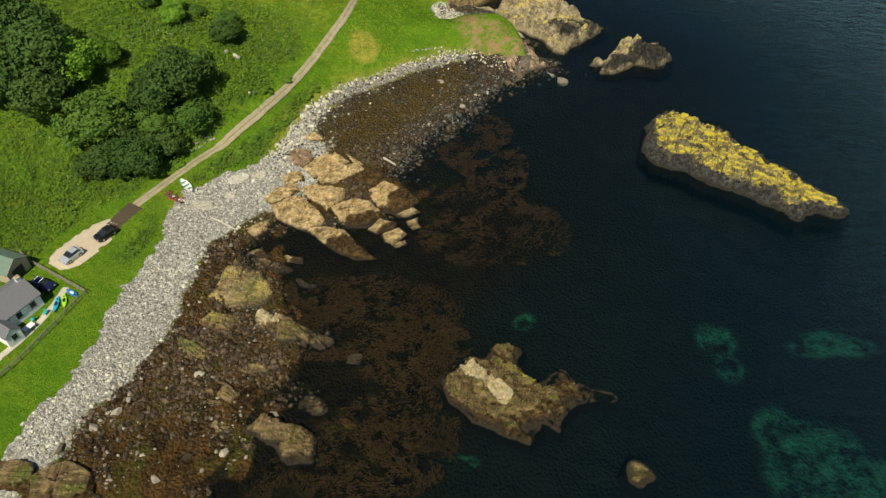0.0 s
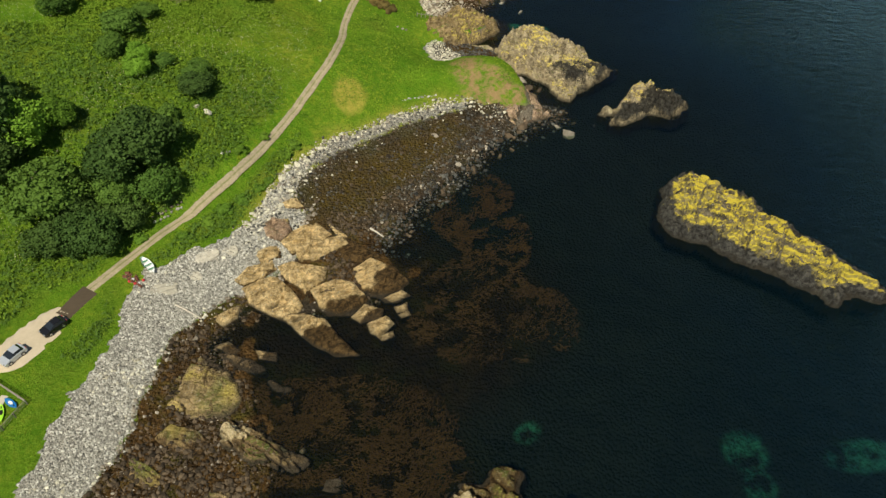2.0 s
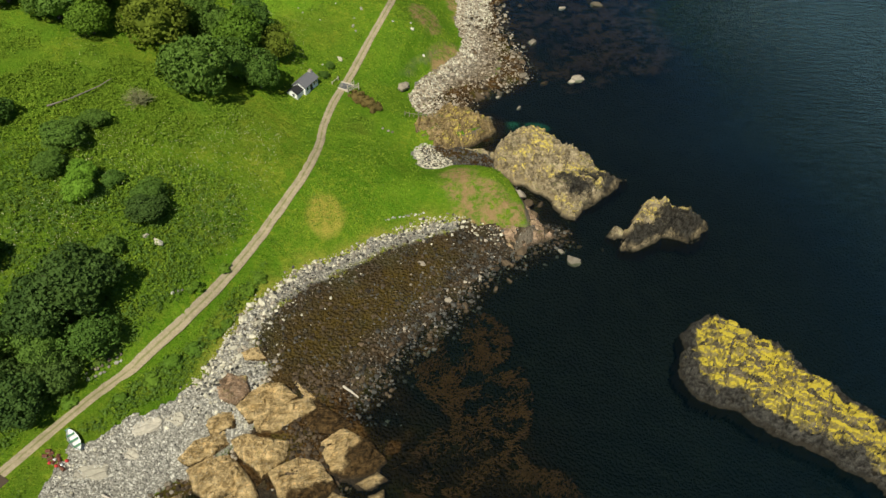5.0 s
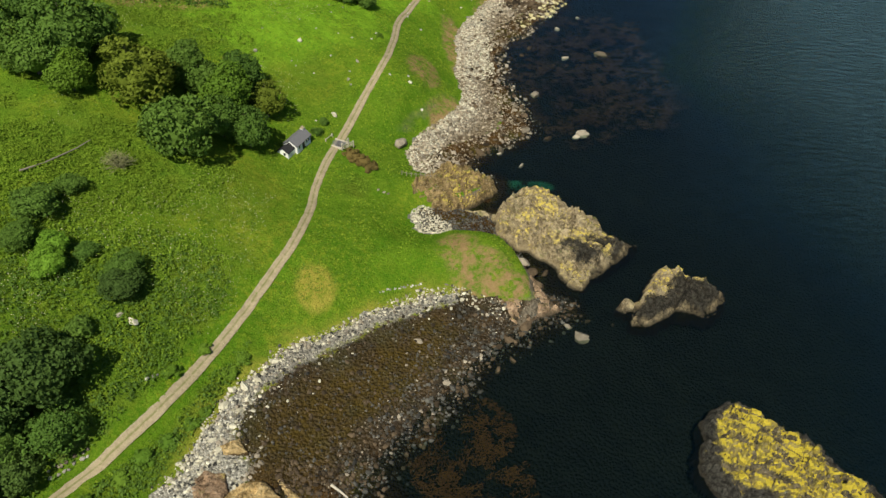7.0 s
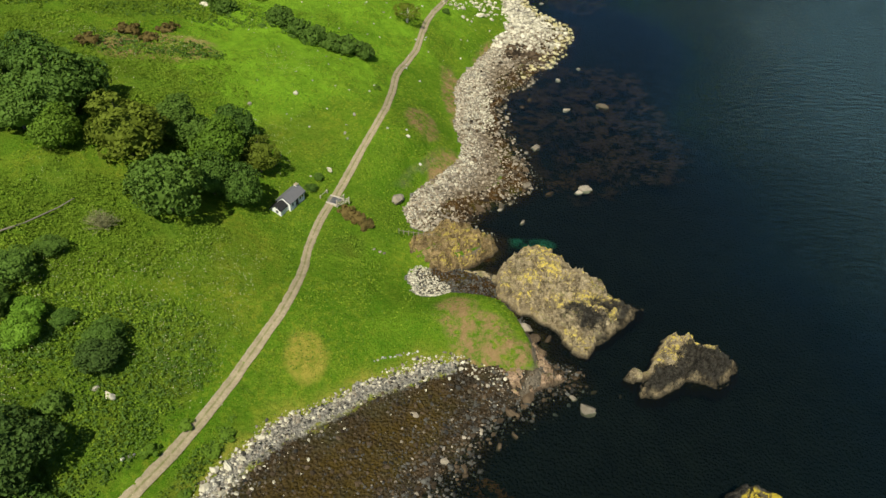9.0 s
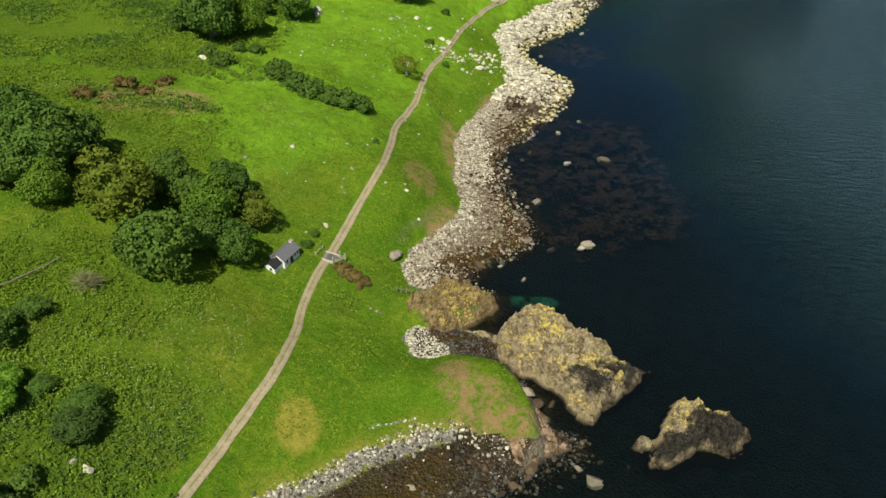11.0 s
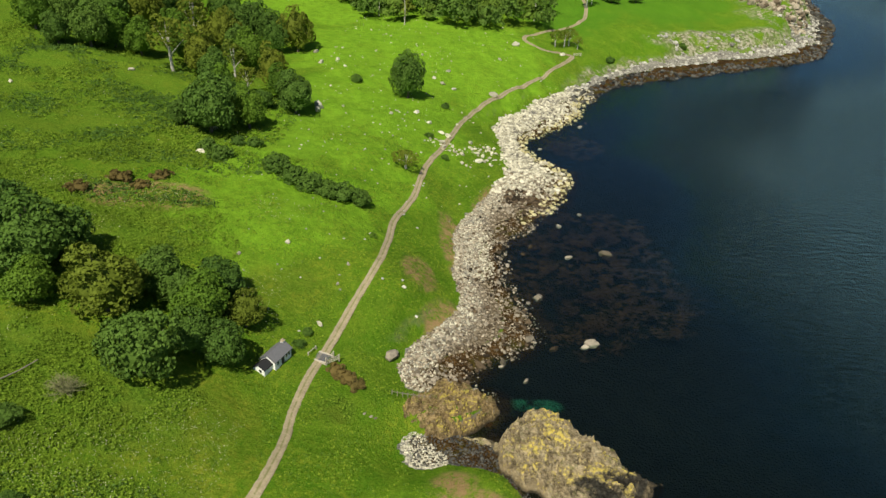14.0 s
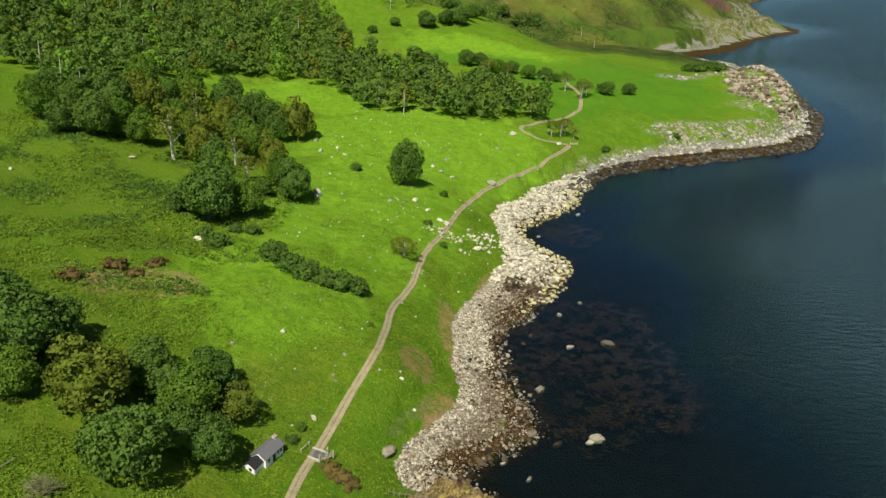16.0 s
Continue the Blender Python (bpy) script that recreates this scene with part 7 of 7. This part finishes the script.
def hull(length, width, depth, rows=11, cols=7, open_top=False):
    """A pointed boat hull lying keel down at the origin, along x."""
    bm = bmesh.new()
    grid = []
    for i in range(rows):
        t = i / (rows - 1) * 2 - 1
        w = width / 2 * (1 - abs(t) ** 2.4)
        row = []
        for j in range(cols):
            a = (j / (cols - 1) - 0.5) * math.pi
            row.append(bm.verts.new((t * length / 2, math.sin(a) * w + 0.001 * j, depth - math.cos(a) * depth * (0.35 + 0.65 * (1 - abs(t) ** 3)) + 0.12 * depth * t * t)))
        grid.append(row)
    for a, b in zip(grid, grid[1:]):
        for j in range(cols - 1):
            bm.faces.new((a[j], b[j], b[j + 1], a[j + 1]))
        if not open_top:
            bm.faces.new((a[0], a[-1], b[-1], b[0]))
    bmesh.ops.recalc_face_normals(bm, faces=bm.faces)
    return bm


def kayak(x, y, turn, material, label, length, width, seat):
    t = thing("kayak", label, "kayak", (x, y, ground_z(x, y) + 0.02), turn, "kayaks on the lawn")
    part("hull", hull(length, width, 0.34), material, t)
    bm = bmesh.new()
    bmesh.ops.create_cone(bm, cap_ends=True, segments=16, radius1=0.2, radius2=0.26, depth=0.08, matrix=pose(0, 0, 0.37) @ Matrix.Diagonal((1.7, 0.85, 1, 1)))
    part("cockpit_rim", bm, RUBBER if not seat else WHITE_PAINT, t)
    part("seat", boxed((-0.3, -0.15, 0.36), (0.15, 0.15, 0.44), 0.03), seat or RUBBER, t)
    part("hatch", boxed((length * 0.28 - 0.2, -0.1, 0.3), (length * 0.28 + 0.2, 0.1, 0.38), 0.03), RUBBER, t)


kayak(-58.6, 75.3, 99, BLUE_HULL, "turquoise kayak lying on the lawn", 3.4, 0.7, None)
kayak(-57.7, 76.1, 111, LIME_HULL, "lime green kayak lying on the lawn", 3.1, 0.72, None)
kayak(-57.0, 77.6, -34, plain("blue_plastic", (0.02, 0.16, 0.42), 0.4), "blue sit-on kayak with white seat", 2.7, 0.85, WHITE_PAINT)

b = thing("rowing_boat", "old white rowing boat with green trim drawn up", "boat", (-45.5, 103.5, ground_z(-45.5, 103.5) + 0.05), -48)
part("hull", hull(4.5, 1.35, 0.6, 13, 9, True), WHITE_PAINT, b)
for px in (-1.1, 0.0, 1.1):
    w = 0.6 * (1 - abs(px / 2.3) ** 2.4)
    part("thwart", boxed((px - 0.14, -w, 0.42), (px + 0.14, w, 0.48)), GREEN_PAINT, b)
part("bottom_boards", boxed((-1.5, -0.42, 0.12), (1.5, 0.42, 0.16)), WHITE_PAINT, b)
part("transom", boxed((-2.2, -0.35, 0.25), (-2.08, 0.35, 0.66), 0.02), GREEN_PAINT, b)


def buoy(x, y, r, material, label):
    t = thing("buoy", label, "buoy", (x, y, ground_z(x, y) + r * 0.8), 0, "gear by the boat")
    bm = bmesh.new()
    bmesh.ops.create_uvsphere(bm, u_segments=14, v_segments=9, radius=r)
    part("float", bm, material, t)
    bm = bmesh.new()
    tube(bm, [(0, 0, r * 0.85), (0, 0, r * 1.25)], [0.05, 0.04], 6)
    part("eye", bm, RUBBER, t)


def creel(x, y, turn, label):
    """A lobster creel of bent hoops on a slatted base."""
    t = thing("lobster_creel", label, "creel", (x, y, ground_z(x, y)), turn, "gear by the boat")
    part("base", boxed((-0.35, -0.25, 0), (0.35, 0.25, 0.05)), WOOD_GREY, t)
    for px in (-0.32, 0, 0.32):
        bm = bmesh.new()
        tube(bm, [(px, -0.24 * math.cos(a), 0.05 + 0.36 * math.sin(a)) for a in [k * math.pi / 8 for k in range(9)]], [0.02] * 9, 5)
        part("hoop", bm, RUST, t)
    part("netting", prism([(-0.22 * math.cos(k * math.pi / 8), 0.05 + 0.33 * math.sin(k * math.pi / 8)) for k in range(9)], -0.3, 0.3), RUST, t)


RUST = plain("rust_net", (0.16, 0.07, 0.045), 0.9, 0.1, 0, 0.4, 9)
for k in range(9):
    creel(-48.6 + (k % 5) * 0.75 + 0.2 * math.sin(k * 3), 101.3 - (k % 5) * 0.45 + (k // 5) * 0.75, 37 * k, "rusty netted lobster creel on the bank")
for k, m in enumerate((RED_PAINT, WHITE_PAINT, RED_PAINT, WHITE_PAINT, RED_PAINT)):
    buoy(-47.6 + k * 0.5, 100.2 + 0.5 * math.sin(k * 2), 0.24, m, "round fishing float on the bank")


def log(points, r0, r1, material, label, name="log"):
    bm = bmesh.new()
    n = len(points)
    tube(bm, [(x, y, max(ground_z(x, y), 0) + r0 * 0.8 + dz) for x, y, dz in points], [r0 + (r1 - r0) * k / (n - 1) for k in range(n)], 9)
    return tagged(part(name, bm, material), label, "log")


log([(-39.6, 96.2, 0.2), (-38.2, 95.6, 0.2), (-36.4, 94.6, 0.25), (-35.2, 94, 0.2)], 0.16, 0.1, WOOD_PALE, "bleached driftwood trunk on pale shingle")
log([(-10.6, 114.4, 0.1), (-9.4, 113.6, 0.1), (-8.2, 112.7, 0.1)], 0.2, 0.12, WOOD_PALE, "driftwood log at the water's edge of the bay")
log([(-65, 159.5, 0.4), (-62, 162.5, 0.4), (-59, 167.5, 0.5), (-57.4, 170, 0.7)], 0.17, 0.07, WOOD_GREY, "fallen grey tree trunk in bracken")


# ---- far sea cliff of brown columns above the moor ----
cliff = thing("cliff", "far brown columnar cliff above a green moor", "cliff", (470, 1420, 0), 40)
CLIFF_ROCK = plain("brown_cliff", (0.16, 0.10, 0.07), 0.95, 0.1, 0, 0.45, 0.12)
rng = random.Random(12)
for k in range(22):
    px, w = -60 + k * 5.6, rng.uniform(2.2, 3.6)
    bm = bmesh.new()
    foot = ground_z(470 + px * 0.77, 1420 + px * 0.64) - 8
    tall = foot + 8 + rng.uniform(22, 34) * (1 - (abs(k - 10.5) / 14) ** 2)
    lean = rng.uniform(-1, 1)
    tube(bm, [(px, 0, foot), (px + lean, rng.uniform(0, 2), (foot + tall) / 2), (px + lean, 3 + rng.uniform(0, 2), tall)], [w * 1.5, w * 1.3, w], 6)
    part("column", bm, CLIFF_ROCK, cliff)


# ---- fences, grid ----
def fence(points, label, rails=(0.45, 0.85), gap=2.0):
    t = thing("fence", label, "fence", (points[0][0], points[0][1], 0))
    ox, oy = points[0]
    for (ax, ay), (bx, by) in zip(points, points[1:]):
        n = max(1, round(math.hypot(bx - ax, by - ay) / gap))
        spots = [(ax + (bx - ax) * k / n, ay + (by - ay) * k / n) for k in range(n + 1)]
        for x, y in spots[:-1]:
            z = ground_z(x, y)
            part("post", boxed((x - ox - 0.07, y - oy - 0.07, z - 0.2), (x - ox + 0.07, y - oy + 0.07, z + 1.1), 0.015), WOOD_GREY, t)
        for h in rails:
            bm = bmesh.new()
            tube(bm, [(x - ox, y - oy, ground_z(x, y) + h) for x, y in spots], [0.055] * len(spots), 4)
            part("rail", bm, WOOD_GREY, t)
    return t


fence([(-68, 85.8), (-66, 84), (-60, 80.7), (-54.8, 77.6), (-57.2, 71.5), (-60, 65), (-62.5, 60), (-66, 52)], "grey post and rail garden fence", (0.4, 0.75, 1.05))
fence([(-3.8, 182.4), (0, 181.6), (4, 181.2)], "row of weathered fence posts on a knoll", (0.8,), 0.9)

g = thing("cattle_grid", "cattle grid with pale concrete frame across the track", "cattle grid", (-17.4, 189.6, ground_z(-17.4, 189.6) + 0.1), 64)
for px in (-1.25, 1.25):
    part("kerb", boxed((px - 0.2, -1.9, -0.3), (px + 0.2, 1.9, 0.12), 0.02), PAVING, g)
for k in range(9):
    part("bar", boxed((-0.95 + k * 0.24, -1.6, 0.0), (-0.85 + k * 0.24, 1.6, 0.08)), CHROME, g)
for py in (-1.95, 1.95):
    for px in (-1.2, 1.2):
        part("post", boxed((px - 0.1, py - 0.1, -0.3), (px + 0.1, py + 0.1, 1.2), 0.02), WOOD_PALE, g)
    part("side_rail", boxed((-1.2, py - 0.04, 0.95), (1.2, py + 0.04, 1.05)), WOOD_PALE, g)
t = thing("gate", "weathered timber field gate beside a cattle grid", "gate", (-16.2, 187.6, ground_z(-16.2, 187.6)), 40)
for z in (0.25, 0.5, 0.75, 1.05):
    part("bar", boxed((0, -0.03, z), (2.8, 0.03, z + 0.09)), WOOD_PALE, t)
for px in (0, 2.8):
    part("post", boxed((px - 0.09, -0.09, -0.3), (px + 0.09, 0.09, 1.3), 0.02), WOOD_PALE, t)

t = thing("gate", "pale field gate where the far track bends", "gate", (68, 437, ground_z(68, 437)), 10)
for z in (0.3, 0.7, 1.1):
    part("bar", boxed((0, -0.04, z), (3.6, 0.04, z + 0.12)), WOOD_PALE, t)
for px in (0, 3.6):
    part("post", boxed((px - 0.12, -0.12, -0.3), (px + 0.12, 0.12, 1.4), 0.02), WOOD_PALE, t)


def stone_row(points, size, material, label, seed, name="stone_wall"):
    """A low ruined wall: each stone is a part."""
    rng = random.Random(seed)
    t = thing(name, label, "wall", (points[0][0], points[0][1], 0))
    me = {}
    for (ax, ay), (bx, by) in zip(points, points[1:]):
        n = max(1, int(math.hypot(bx - ax, by - ay) / (size * 1.3)))
        for k in range(n):
            x, y = ax + (bx - ax) * (k + rng.uniform(-0.2, 0.2)) / n + rng.uniform(-0.2, 0.2), ay + (by - ay) * k / n + rng.uniform(-0.2, 0.2)
            q = rng.randrange(5)
            if q not in me:
                v, f = PEBBLES[q]
                ob = mesh_object("stone", v, f, material, t)
                me[q] = ob.data
            else:
                ob = new("stone", me[q])
                ob.parent = t
            s = size * rng.uniform(0.6, 1.1)
            ob.matrix_basis = pose(x - points[0][0], y - points[0][1], ground_z(x, y) + 0.2 * s, 0, 0, rng.uniform(0, 360)) @ Matrix.Diagonal((s, s, s, 1))
    return t


stone_row([(-47, 113.6), (-44.6, 115.4), (-42.4, 117)], 0.55, STONE_PALE, "low mossy ruined stone wall beside the track", 3)
stone_row([(-47.3, 114.3), (-44.9, 116.1), (-42.7, 117.7)], 0.5, STONE_FAWN, "second course of a ruined wall beside the track", 4)
stone_row([(-6.2, 148.8), (-3, 150.2), (1, 151.6)], 0.32, STONE_PALE, "line of sunken stones in the grass", 5)
stone_row([(-36.5, 128), (-38, 126.4)], 0.5, STONE_PALE, "few rough stones at a field edge", 6)
stone_row([(-8, 176), (-5.5, 175.4)], 0.4, STONE_FAWN, "half-buried stones at a grassy scar", 7)

# garden things in front of the house
t = thing("garden_table", "white garden table on the paved path", "table", (-60.9, 70.6, ground_z(-60.9, 70.6) + 0.08), 59)
part("tabletop", boxed((-0.9, -0.5, 0.7), (0.9, 0.5, 0.75), 0.02), WHITE_PAINT, t)
for px in (-0.75, 0.75):
    for py in (-0.4, 0.4):
        part("leg", boxed((px - 0.03, py - 0.03, 0), (px + 0.03, py + 0.03, 0.7)), WHITE_PAINT, t)


def chair(x, y, turn, material, label):
    t = thing("garden_chair", label, "chair", (x, y, ground_z(x, y) + 0.08), turn, "chairs by the house")
    part("seat", boxed((-0.28, -0.28, 0.4), (0.28, 0.28, 0.46), 0.02), material, t)
    part("backrest", boxed((-0.3, -0.28, 0.46), (-0.24, 0.28, 1.0), 0.02), material, t)
    for px in (-0.24, 0.24):
        for py in (-0.24, 0.24):
            part("leg", boxed((px - 0.025, py - 0.025, 0), (px + 0.025, py + 0.025, 0.4)), WHITE_PAINT, t)


chair(-62.2, 69.4, 20, RED_PAINT, "red garden chair by the white house")
chair(-62.6, 68.4, 70, RED_PAINT, "faded red garden chair by the white house")
chair(-61.0, 72.2, 200, TEAL_PAINT, "teal garden chair by the white house")
chair(-59.6, 73.4, 250, TEAL_PAINT, "teal garden chair on the paved path")
